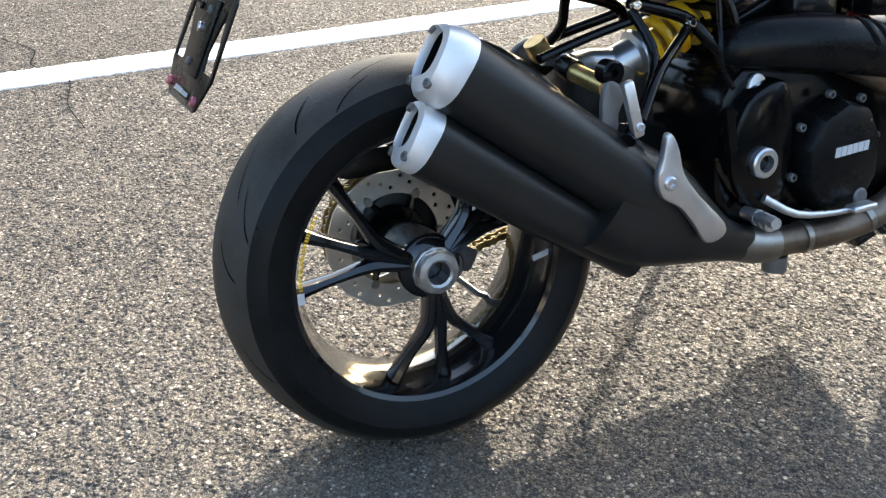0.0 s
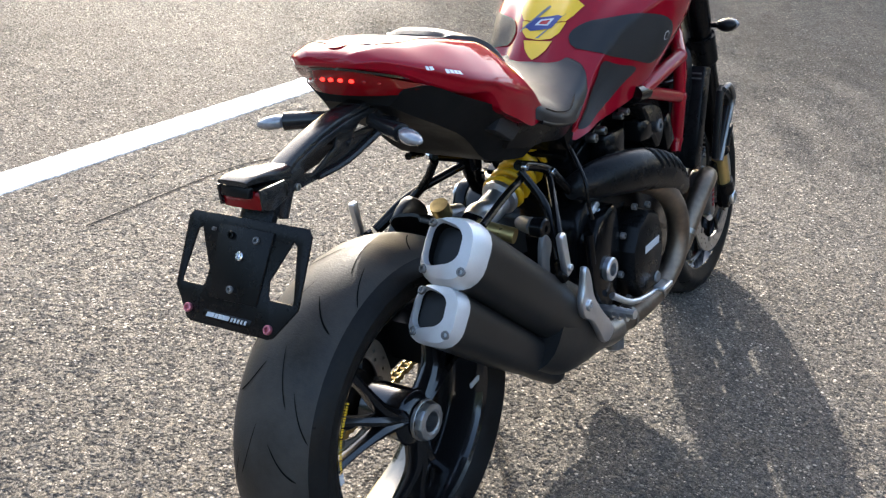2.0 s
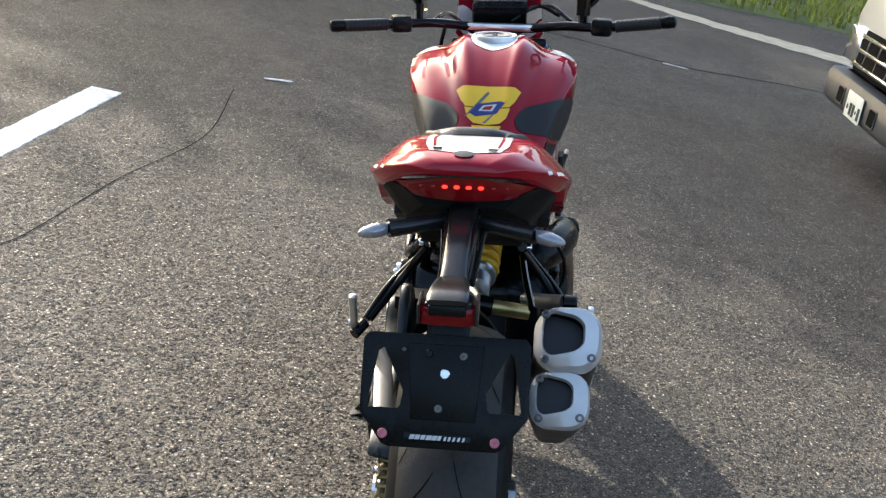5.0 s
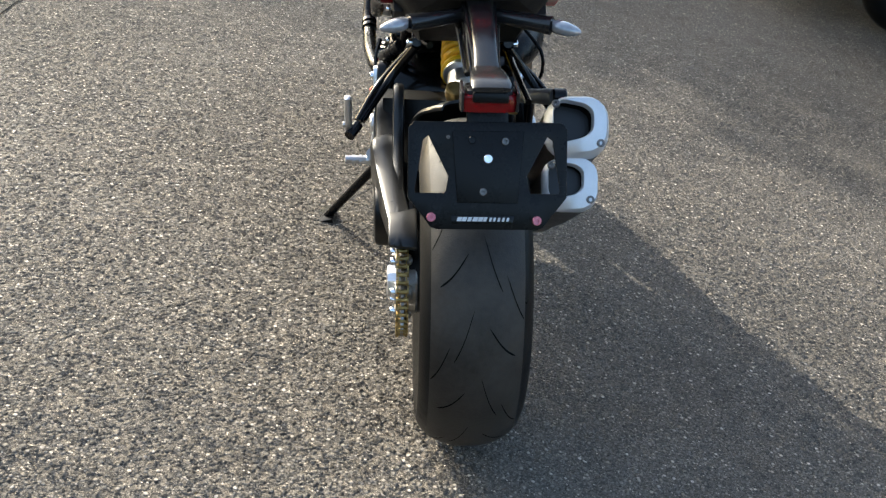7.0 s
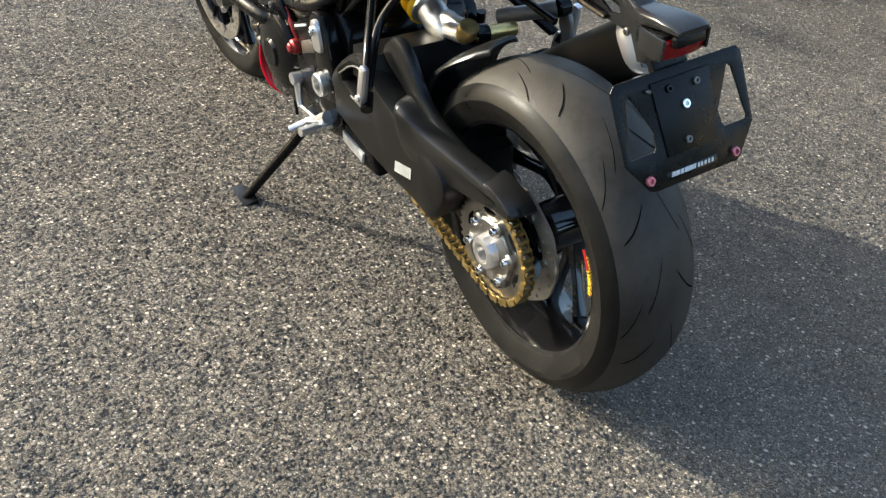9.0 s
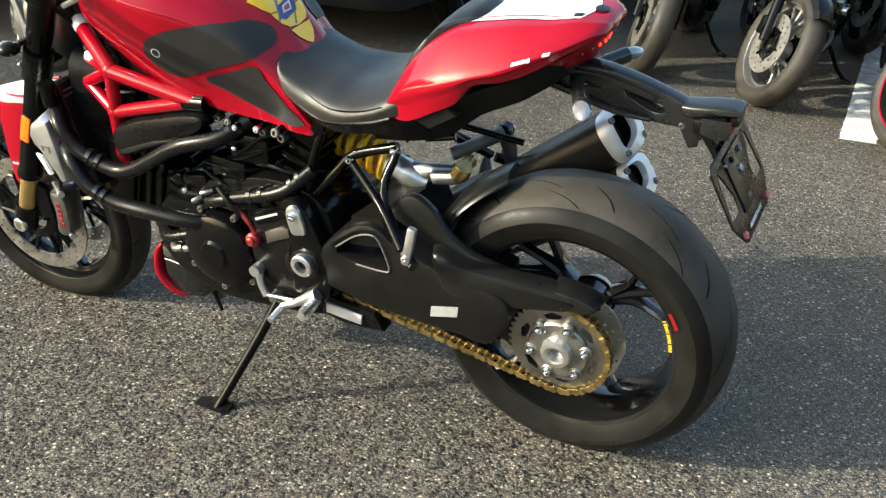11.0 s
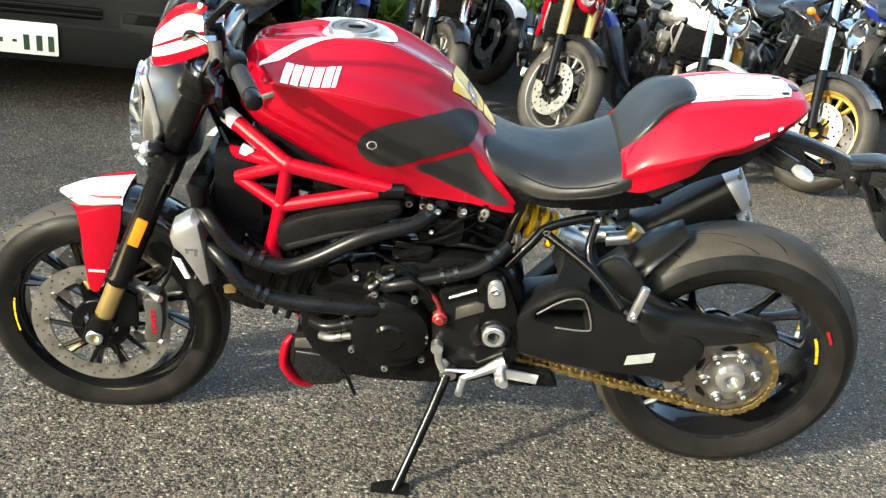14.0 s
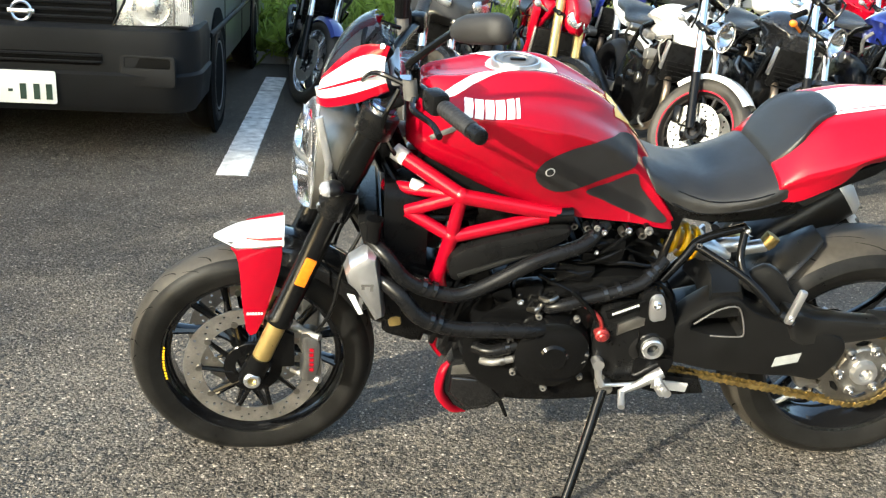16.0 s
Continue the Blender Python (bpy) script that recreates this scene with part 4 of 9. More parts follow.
box(bm, (0.060, 0.020, 0.012), (0, -0.045, 0.846), (14, 0, 0), 0.004)
part("cross_brace", bm, M_ARM, carrier)
# lamp head at the arm's end: hood, red reflector and the neck down to the plate
bm = N()
loft(bm, [[(a * w, y, z + b * h) for a, b in round_rect(2, 2, 0.5, 3)] for y, z, w, h in ((-0.185, 0.834, 0.022, 0.012), (-0.205, 0.836, 0.028, 0.012), (-0.240, 0.842, 0.030, 0.010), (-0.276, 0.845, 0.031, 0.007), (-0.288, 0.843, 0.029, 0.004))])
part("plate_lamp", bm, M_ARM, carrier, "grey-black plate lamp hood", 40)
bm = N()
box(bm, (0.074, 0.060, 0.024), (0, -0.238, 0.818), (-8, 0, 0), 0.006)
part("lamp_neck", bm, M_MATTE, carrier)
bm = N()
loft(bm, [[(x, y_ + 5.0 * x * x, z_ - 0.6 * abs(x) * 0.1) for y_, z_ in ((-0.276, 0.829), (-0.280, 0.822), (-0.277, 0.802), (-0.262, 0.800), (-0.258, 0.828))] for x in (-0.040, -0.030, -0.015, 0.0, 0.015, 0.030, 0.040)])
refl = part("reflector", bm, M_REDLENS, carrier, "wide red rear reflector", 40)
bm = N()
box(bm, (0.056, 0.012, 0.017), (0, -0.280, 0.828), (-14, 0, 0), 0.003)
part("reflector_clip", bm, M_MATTE, refl)
for s in (-1, 1):
    bm = N()
    prism(bm, [(-0.278, 0.834), (-0.276, 0.802), (-0.255, 0.796), (-0.225, 0.805), (-0.225, 0.835)], s * 0.0402, s * 0.0455, (), 0.002)
    part("reflector_cheek", bm, M_ARM, refl)
bm = N()
loft(bm, [[(a * 0.033, y + b * 0.011, z) for a, b in round_rect(2, 2, 0.4, 2)] for y, z in ((-0.228, 0.815), (-0.236, 0.790), (-0.252, 0.765), (-0.268, 0.735))])
part("carrier_neck", bm, M_MATTE, carrier, "", 40)
for s in (-1, 1):
    bm = N()
    bolt(bm, (s * 0.034, -0.190, 0.812), (s, 0, 0), 0.006, 0.005)
    part("arm_bolt", bm, M_STEEL, carrier)
K = 0.000887


def pl(pts):
    return [((u - 826) * K, (v - 435) * K * 0.86) for u, v in pts]


out = pl([(684, 446), (694, 433), (958, 433), (968, 446), (968, 588), (952, 612), (926, 650), (916, 655), (736, 655), (724, 650), (700, 612), (684, 590)])
win_l = pl([(711, 470), (720, 462), (732, 490), (756, 545), (752, 574), (748, 580), (698, 580), (696, 574)])
win_r = [(-u, v) for u, v in reversed(win_l)]
bm = N()
prism(bm, out, -0.0015, 0.0022, (win_l, win_r), 0.0008, PLM)
holder = part("plate_holder", bm, M_MATTE, carrier, "empty black number plate holder with cut-outs")
bm = N()
prism(bm, pl([(762, 452), (890, 452), (880, 600), (772, 600)]), 0.002, 0.006, (), 0.002, PLM)
part("holder_rib", bm, M_MATTE, holder)
bm = N()
prism(bm, pl([(762, 626), (876, 626), (872, 643), (762, 643)]), 0.002, 0.0032, (), 0.0005, PLM)
part("name_strip", bm, M_SATIN, holder)
bm = N()
for k, (a, b) in enumerate(((771, 779), (780, 788), (790, 797), (799, 808), (809, 817), (818, 824))):
    prism(bm, pl([(a, 638), (b, 638), (b + 3, 629), (a + 3, 629)]), 0.003, 0.0042, (), 0, PLM)
for a in (829, 836, 844, 852, 860):
    prism(bm, pl([(a, 638), (a + 4, 638), (a + 6, 630), (a + 2, 630)]), 0.003, 0.0042, (), 0, PLM)
part("holder_lettering", bm, M_GREYST, holder, "pale lettering blocks")
for u, v, m_, r_ in ((726, 630, M_PINK, 0.0075), (915, 636, M_PINK, 0.0075), (826, 509, M_CHROME, 0.0075), (797, 471, M_SATIN, 0.006), (856, 473, M_GUNMETAL, 0.006), (755, 465, M_GUNMETAL, 0.003), (818, 577, M_GUNMETAL, 0.006)):
    a, b = pl([(u, v)])[0]
    bm = N()
    bolt(bm, PLM @ Vector((0.002 if v > 620 else 0.0045, a, b)), pnor, r_, 0.006)
    part("plate_bolt", bm, m_, holder, "pink-red anodised bolt" if v > 620 else "")


# ---- turn signals ----
def signal(p0, p1, tip, r):
    st = N()
    tube(st, [p0, p1], [0.0125, 0.0160], 14)
    ob = part("turn_signal", st, M_ARM, bike, "turn signal with a clear lens")
    p1, tip = Vector(p1), Vector(tip)
    bm = N()
    d = tip - p1
    rings = []
    for t, k in ((0, 0.75), (0.2, 1.0), (0.5, 1.0), (0.8, 0.7), (0.95, 0.35), (1.0, 0.08)):
        c = p1 + d * t
        rings.append([c + Vector((0, r * k * 1.05 * math.cos(a), r * k * 0.75 * math.sin(a))) for a in (2 * math.pi * j / 14 for j in range(14))])
    loft(bm, rings)
    part("signal_lens", bm, M_SIGLENS, ob, "pale lens with chrome reflector", 60)


for s in (-1, 1):
    signal((s * 0.030, 0.012, 0.868), (s * 0.124, -0.033, 0.865), (s * 0.174, -0.050, 0.860), 0.0170)

# ---- swingarm, hugger, chain guard ----
M_SWING = mat("satin_black_casting", (0.0055, 0.0055, 0.0056), 0.34, var=0.2, scale=18, bump=0.05, bscale=500, spec=0.26)
M_GUARD = mat("satin_grey_black_plastic", (0.008, 0.008, 0.008), 0.30, var=0.2, scale=20, bump=0.05, bscale=500, spec=0.45)
SW = [(0.585, 0.465), (0.545, 0.455), (0.475, 0.520), (0.420, 0.555), (0.375, 0.556), (0.330, 0.522), (0.25, 0.492), (0.16, 0.470), (0.10, 0.450), (0.085, 0.41),
      (0.11, 0.36), (0.14, 0.328), (0.20, 0.338), (0.30, 0.344), (0.42, 0.358), (0.51, 0.380), (0.60, 0.385), (0.62, 0.425)]
bm = N()
prism(bm, smooth_poly(SW, 3), -0.100, -0.186, ([(0.475, 0.492), (0.425, 0.528), (0.385, 0.538), (0.368, 0.522), (0.352, 0.470), (0.362, 0.458), (0.43, 0.462), (0.475, 0.474)],), 0.012)
swing = part("swingarm", bm, M_SWING, bike, "black cast single-sided swingarm", 40)
bm = N()
tube(bm, [(-0.188, 0.475, 0.492), (-0.188, 0.425, 0.529), (-0.188, 0.385, 0.540), (-0.188, 0.367, 0.524), (-0.188, 0.350, 0.468), (-0.188, 0.365, 0.457), (-0.188, 0.43, 0.460)], 0.0022, 8, 3)
part("window_edge", bm, M_GUNMETAL, swing)
bm = N()
prism(bm, [(0.52, 0.46), (0.36, 0.50), (0.28, 0.47), (0.14, 0.43), (0.14, 0.35), (0.3, 0.36), (0.52, 0.39)], -0.100, 0.02, (), 0.02)
part("swingarm_core", bm, M_SWING, swing)
bm = N()
loft(bm, [[(x, y + dy, z + dz) for dy, dz in ((-0.055, -0.02), (-0.03, 0.045), (0.04, 0.04), (0.05, -0.03))] for x, y, z in ((-0.17, 0.40, 0.525), (-0.10, 0.38, 0.530), (0.0, 0.37, 0.530), (0.07, 0.38, 0.525))])
part("shock_bridge", bm, M_SWING, swing, "", 30)
bm = N()
disc_x(bm, RA, 0.062, -0.120, -0.084, 32, 0, 0.008)
prism(bm, smooth_poly([(0.22, 0.47), (0.10, 0.455), (0.0, 0.41), (-0.05, 0.36), (-0.03, 0.27), (0.06, 0.25), (0.14, 0.31), (0.24, 0.335)], 3), -0.122, -0.088, (), 0.01)
part("hub_carrier", bm, M_SWING, swing, "black eccentric hub carrier", 40)
bm = N()
rings = []
for k in range(13):
    f = k / 12
    a = radians(28 + 38 * f)
    r1 = 0.351 + 0.004 * f
    drop = 0.012 + 0.055 * math.exp(-(f / 0.30) ** 2)
    row = []
    for x, dr in ((-0.118, -drop), (-0.112, -0.4 * drop), (-0.098, -0.002), (-0.075, 0.004), (-0.02, 0.008), (0.05, 0.008), (0.088, 0.000), (0.088, -0.006), (0.05, 0.002), (-0.02, 0.002), (-0.072, -0.002), (-0.093, -0.004), (-0.107, -0.4 * drop - 0.004), (-0.113, -drop - 0.004)):
        row.append((x * ((1 - 0.85 * f ** 0.7) if x > 0 else (1 - 0.55 * f ** 3)), RA[0] + (r1 + dr) * math.cos(a), RA[1] + (r1 + dr) * math.sin(a)))
    rings.append(row)
loft(bm, rings)
part("hugger", bm, M_GUARD, swing, "matte black rear hugger over the tyre", 50)
bm = N()
prism(bm, smooth_poly([(0.315, 0.625), (0.365, 0.575), (0.30, 0.535), (0.235, 0.500), (0.14, 0.470), (0.03, 0.448), (-0.065, 0.442), (-0.085, 0.455), (-0.05, 0.472), (0.06, 0.490), (0.16, 0.508), (0.225, 0.545), (0.265, 0.60)], 3), -0.148, -0.124, (), 0.008)
part("chain_guard", bm, M_GUARD, swing, "matte black chain guard", 40)
bm = N()
prism(bm, smooth_poly([(0.262, 0.535), (0.19, 0.512), (0.06, 0.492), (-0.06, 0.470), (-0.086, 0.452), (-0.05, 0.434), (0.06, 0.424), (0.17, 0.420), (0.245, 0.448)], 3), -0.146, -0.196, (), 0.012, taper=0.9)
for v in bm.verts:
    v.co.x += 0.046 * max(0.0, min(1.0, (0.24 - v.co.y) / 0.32))
part("chain_guard", bm, M_GUARD, swing, "grey-black chain guard with a rounded tip", 40)
bm = N()
prism(bm, smooth_poly([(0.012, 0.484), (-0.060, 0.473), (-0.090, 0.453), (-0.064, 0.436), (0.0, 0.442)], 3), -0.100, -0.156, (), 0.005, taper=0.8)
part("guard_tip", bm, M_GUARD, swing, "", 40)
bm = N()
prism(bm, [(0.196, 0.412), (0.258, 0.398), (0.262, 0.372), (0.200, 0.386)], -0.1865, -0.1875, (), 0)
part("sticker", bm, M_STICK, swing, "grey warning sticker")
# pivot rings
for s, x in ((-1, -0.201), (1, 0.199)):
    bm = N()
    disc_x(bm, (0.565, 0.426), 0.026, s * 0.12, x, 24, 0.015, 0.003)
    part("swingarm_pivot", bm, M_ALU, swing, "bare aluminium pivot ring")
bm = N()
disc_x(bm, (0.085, 0.265), 0.034, -0.085, -0.045, 16, 0, 0.006)
box(bm, (0.05, 0.085, 0.05), (-0.075, 0.105, 0.280), (-30, 0, 0), 0.012)
part("rear_caliper", bm, M_GUNMETAL, bike, "grey rear brake caliper")
bm = N()
tube(bm, [(-0.07, 0.11, 0.23), (-0.07, 0.15, 0.19), (-0.07, 0.17, 0.18)], 0.006, 8)
part("bleed_bolt", bm, M_ALU, bike)

# ---- trellis frame ----
NODE = dict(A=(0.130, 1.074, 0.578), B=(0.147, 1.051, 0.690), C=(0.153, 1.035, 0.792), D=(0.112, 1.150, 0.735), E=(0.150, 0.815, 0.752), F=(0.072, 1.180, 0.862), G=(0.060, 1.20, 0.775))
for s in (-1, 1):
    nd = {k: Vector((s * x, y, z)) for k, (x, y, z) in NODE.items()}
    for a, b, r in (("F", "C", 0.0175), ("C", "E", 0.0175), ("G", "C", 0.0145), ("C", "B", 0.015), ("D", "C", 0.0145), ("D", "B", 0.0145), ("B", "E", 0.0155), ("B", "A", 0.017)):
        bm = N()
        tube(bm, [nd[a], nd[b]], r, 14)
        part("frame_tube", bm, M_RED, bike, "glossy red trellis frame tube")
    for k in "BCA":
        bm = N()
        ball(bm, nd[k], 0.020, 0.9, 1, 1)
        part("frame_node", bm, M_RED, bike)
    bm = N()
    tube(bm, [nd["A"], nd["A"] + Vector((s * 0.004, -0.012, -0.030))], [0.018, 0.012], 12)
    part("frame_lug", bm, M_RED, bike)
    bm = N()
    tube(bm, [nd["E"] + Vector((0, 0.025, -0.004)), nd["E"] + Vector((0, -0.03, 0.0))], 0.019, 12)
    part("frame_mount", bm, M_SATIN, bike)
    bm = N()
    tube(bm, [nd["F"] + Vector((0, 0.0, 0)), nd["F"] + (nd["C"] - nd["F"]).normalized() * 0.032], 0.0186, 14)
    part("frame_sticker", bm, M_GREYST, bike)
    # air intake side panel
    bm = N()
    if s > 0:
        prism(bm, smooth_poly([(0.83, 0.715), (0.90, 0.705), (0.945, 0.68), (0.955, 0.63), (0.925, 0.595), (0.89, 0.62), (0.85, 0.68)], 3), 0.110, 0.150, (), 0.010)
        side_panel = part("side_panel", bm, M_MATTE, bike, "small black side panel under the frame", 40)
        bm = N()
        disc_x(bm, (0.918, 0.650), 0.016, 0.148, 0.156, 20, 0.007, 0.002)
        part("panel_fixing", bm, M_GUNMETAL, side_panel)
        continue
    prism(bm, smooth_poly([(1.050, 0.655), (1.00, 0.683), (0.92, 0.707), (0.83, 0.728), (0.79, 0.728), (0.792, 0.700), (0.85, 0.664), (0.93, 0.628), (1.00, 0.600), (1.040, 0.588), (1.058, 0.615)], 3), s * 0.100, s * 0.176, (), 0.016)
    side_panel = part("side_panel", bm, M_MATTE, bike, "black ribbed air duct panel", 40)
    bm = N()
    prism(bm, [(1.036, 0.612), (1.03, 0.602), (0.93, 0.640), (0.86, 0.668), (0.93, 0.652)], s * 0.172, s * 0.181, (), 0.003)
    part("panel_flute", bm, M_GUARD, side_panel)
bm = N()
tube(bm, [(0, 1.175, 0.80), (0, 1.235, 0.945)], 0.04, 20)
part("steering_head", bm, M_SATIN, bike)
bm = N()
loft(bm, [[(a * w, y, z + b * h) for a, b in round_rect(2, 2, 0.4, 3)] for y, z, w, h in ((0.62, 0.76, 0.10, 0.05), (0.8, 0.80, 0.11, 0.07), (1.0, 0.82, 0.11, 0.09), (1.12, 0.86, 0.07, 0.07))])
part("airbox", bm, M_MATTE, bike, "black airbox under the tank")

# ---- engine ----
M_SLAVE = mat("dull_red_anodised", (0.30, 0.035, 0.035), 0.4, metal=0.6, var=0.3, scale=40)
bm = N()
prism(bm, smooth_poly([(0.50, 0.50), (0.505, 0.33), (0.58, 0.265), (0.72, 0.245), (0.88, 0.250), (0.985, 0.315), (1.01, 0.42), (0.93, 0.52), (0.80, 0.57), (0.66, 0.60), (0.55, 0.58)], 3), -0.150, 0.150, (), 0.02)
engine = part("engine", bm, M_SATIN, bike, "black V-twin engine with cast cases", 40)


def cylinder_block(name, y0, z0, y1, z1, w):
    d = Vector((0, y1 - y0, z1 - z0))
    ob = None
    bm = N()
    for k in range(6):
        c = Vector((0, y0, z0)) + d * (0.12 + 0.14 * k)
        ang = math.degrees(math.atan2(d.z, d.y))
        fin = N()
        box(fin, (w * 2, 0.014, 0.19), c, (ang, 0, 0), 0.005)
        part("fin", fin, M_SATIN, engine)
    box(bm, (w * 1.8, d.length, 0.165), Vector((0, y0, z0)) + d * 0.5, (math.degrees(math.atan2(d.z, d.y)), 0, 0), 0.01)
    return part(name, bm, M_SATIN, engine, "", 30)


cylinder_block("cylinder", 0.90, 0.42, 1.12, 0.49, 0.105)
cylinder_block("cylinder", 0.68, 0.56, 0.60, 0.77, 0.105)
bm = N()
box(bm, (0.24, 0.10, 0.20), (0, 1.125, 0.495), (18, 0, 0), 0.02)
part("cylinder_head", bm, M_SATIN, engine)
bm = N()
box(bm, (0.24, 0.20, 0.10), (0, 0.61, 0.755), (20, 0, 0), 0.02)
part("cylinder_head", bm, M_SATIN, engine)
# left: alternator cover, sprocket cover, water pump
bm = N()
lathe(bm, [(1e-4, -0.206), (0.03, -0.206), (0.036, -0.200), (0.070, -0.196), (0.088, -0.186), (0.096, -0.170), (0.098, -0.145)], (0, 0.800, 0.402), 40, False)
altc = part("alternator_cover", bm, M_SATIN, engine, "black round alternator cover", 30)
for k in range(7):
    a = 2 * math.pi * k / 7 + 0.3
    bm = N()
    bolt(bm, (-0.165, 0.800 + 0.104 * math.cos(a), 0.402 + 0.104 * math.sin(a)), (-1, 0, 0), 0.008, 0.012)
    part("cover_bolt", bm, M_GUNMETAL, altc)
bm = N()
prism(bm, smooth_poly([(0.70, 0.50), (0.66, 0.535), (0.55, 0.53), (0.515, 0.47), (0.52, 0.36), (0.58, 0.325), (0.66, 0.33), (0.705, 0.40)], 3), -0.145, -0.182, (), 0.012)
part("sprocket_cover", bm, M_MATTE, engine, "black front sprocket cover", 40)
bm = N()
prism(bm, [(0.688, 0.520), (0.600, 0.556), (0.590, 0.540), (0.680, 0.502)], -0.176, -0.190, (), 0.003)
part("cover_plate", bm, M_SATIN, engine)
bm = N()
for k in range(9):
    y = 0.672 - 0.0068 * k
    prism(bm, [(y, 0.5150 + 0.0029 * k), (y - 0.0052, 0.5170 + 0.0029 * k), (y - 0.0040, 0.5225 + 0.0029 * k), (y + 0.0012, 0.5205 + 0.0029 * k)], -0.190, -0.1912, (), 0)
part("cover_lettering", bm, M_GREYST, engine, "pale lettering blocks")
bm = N()
prism(bm, [(0.655, 0.488), (0.610, 0.510), (0.592, 0.506), (0.592, 0.486), (0.625, 0.472), (0.654, 0.458)], -0.180, -0.189, (), 0.003)
part("name_plate", bm, M_STEEL, engine, "bare metal plate")
bm = N()
disc_x(bm, (0.689, 0.461), 0.017, -0.165, -0.198, 20, 0, 0.004)
disc_x(bm, (0.689, 0.461), 0.011, -0.190, -0.205, 16, 0, 0.003)
tube(bm, [(-0.18, 0.689, 0.475), (-0.185, 0.70, 0.505), (-0.182, 0.735, 0.535)], 0.0055, 8, 3)
part("clutch_slave", bm, M_SLAVE, engine, "dull red clutch cylinder")
bm = N()
tube(bm, [(-0.18, 0.70, 0.495), (-0.19, 0.73, 0.535), (-0.18, 0.77, 0.57)], 0.006, 8, 3)
part("clutch_hose", bm, M_SATIN, engine)
# hoses on the left
M_HOSE = mat("black_hose_rubber", (0.006, 0.006, 0.0065), 0.26, var=0.2, scale=20, bump=0.05, bscale=300, spec=0.22)
for pts, r, lab in (([(-0.165, 1.215, 0.60), (-0.205, 1.165, 0.575), (-0.215, 1.12, 0.524), (-0.212, 1.047, 0.492), (-0.208, 0.949, 0.484), (-0.19, 0.85, 0.472), (-0.16, 0.815, 0.462)], 0.0185, "lower"),
                    ([(-0.15, 1.23, 0.68), (-0.19, 1.19, 0.655), (-0.195, 1.146, 0.602), (-0.192, 1.05, 0.566), (-0.190, 0.978, 0.585), (-0.185, 0.862, 0.652), (-0.165, 0.756, 0.683), (-0.12, 0.70, 0.715)], 0.0175, "upper"),
                    ([(-0.13, 0.84, 0.50), (-0.170, 0.803, 0.524), (-0.170, 0.731, 0.546), (-0.165, 0.611, 0.583), (-0.13, 0.55, 0.63)], 0.0155, "rear"),
                    ([(-0.15, 0.98, 0.40), (-0.175, 0.94, 0.405), (-0.170, 0.87, 0.425)], 0.014, "short")):
    bm = N()
    tube(bm, pts, r, 12, 5)
    hose = part("coolant_hose", bm, M_HOSE, engine, "black rubber coolant hose", 60)
    for i in sorted({min(2, len(pts) - 2), len(pts) - 2}):
        a, b = Vector(pts[i]), Vector(pts[i + 1])
        d = (b - a).normalized()
        for q in ((0.35, 0.6) if lab != "short" else (0.5,)):
            bm = N()
            tube(bm, [a + (b - a) * q - d * 0.005, a + (b - a) * q + d * 0.005], r + 0.0025, 14)
            part("hose_clamp", bm, M_GLOSSB, hose)
# water pipe along the crankcase, with its clamps
bm = N()
tube(bm, [(-0.150, 0.960, 0.362), (-0.170, 0.935, 0.371), (-0.172, 0.880, 0.385), (-0.168, 0.815, 0.398), (-0.150, 0.790, 0.402)], 0.0095, 12, 4)
water_pipe = part("water_pipe", bm, M_GUNMETAL, engine, "grey metal water pipe", 60)
for q in (0.915, 0.845):
    bm = N()
    tube(bm, [(-0.172, q + 0.005, 0.3915 - 0.21 * (q - 0.845)), (-0.172, q - 0.005, 0.3936 - 0.21 * (q - 0.845))], 0.0125, 14)
    part("hose_clamp", bm, M_STEEL, water_pipe)
for y0, z0, y1, z1 in ((0.86, 0.505, 0.835, 0.525), (0.835, 0.535, 0.80, 0.548)):
    bm = N()
    tube(bm, [(-0.150, y0, z0), (-0.178, (y0 + y1) / 2, (z0 + z1) / 2 + 0.004), (-0.165, y1, z1)], 0.0065, 8, 3)
    part("fitting_elbow", bm, M_STEEL, engine)
# assorted fittings between tank and cases
rng = random.Random(4)
for y, z, r, m_ in ((0.775, 0.715, 0.012, M_ALU), (0.745, 0.712, 0.011, M_ALU), (0.66, 0.700, 0.013, M_ALU), (0.615, 0.695, 0.014, M_ALU), (0.70, 0.64, 0.010, M_GUNMETAL), (0.80, 0.62, 0.010, M_GUNMETAL), (0.63, 0.63, 0.011, M_GUNMETAL), (0.86, 0.60, 0.009, M_GUNMETAL)):
    bm = N()
    bolt(bm, (-0.118, y, z), (-1, 0, 0), r * 0.75, 0.022)
    part("fastener", bm, M_STEEL if m_ is M_ALU else M_SATIN, engine)
    bm = N()
    bolt(bm, (0.118, y, z), (1, 0, 0), r * 0.75, 0.022)
    part("fastener", bm, M_STEEL if m_ is M_ALU else M_SATIN, engine)
for k in range(9):
    y0, z0 = rng.uniform(0.66, 1.0), rng.uniform(0.56, 0.66)
    bm = N()
    tube(bm, [(-0.135, y0, z0), (-0.15, y0 - 0.05, z0 + rng.uniform(-0.03, 0.03)), (-0.145, y0 - 0.10, z0 + rng.uniform(-0.05, 0.05)), (-0.10, y0 - 0.15, z0 + rng.uniform(-0.02, 0.06))], 0.0048, 7, 4)
    part("cable", bm, M_SATIN, engine)
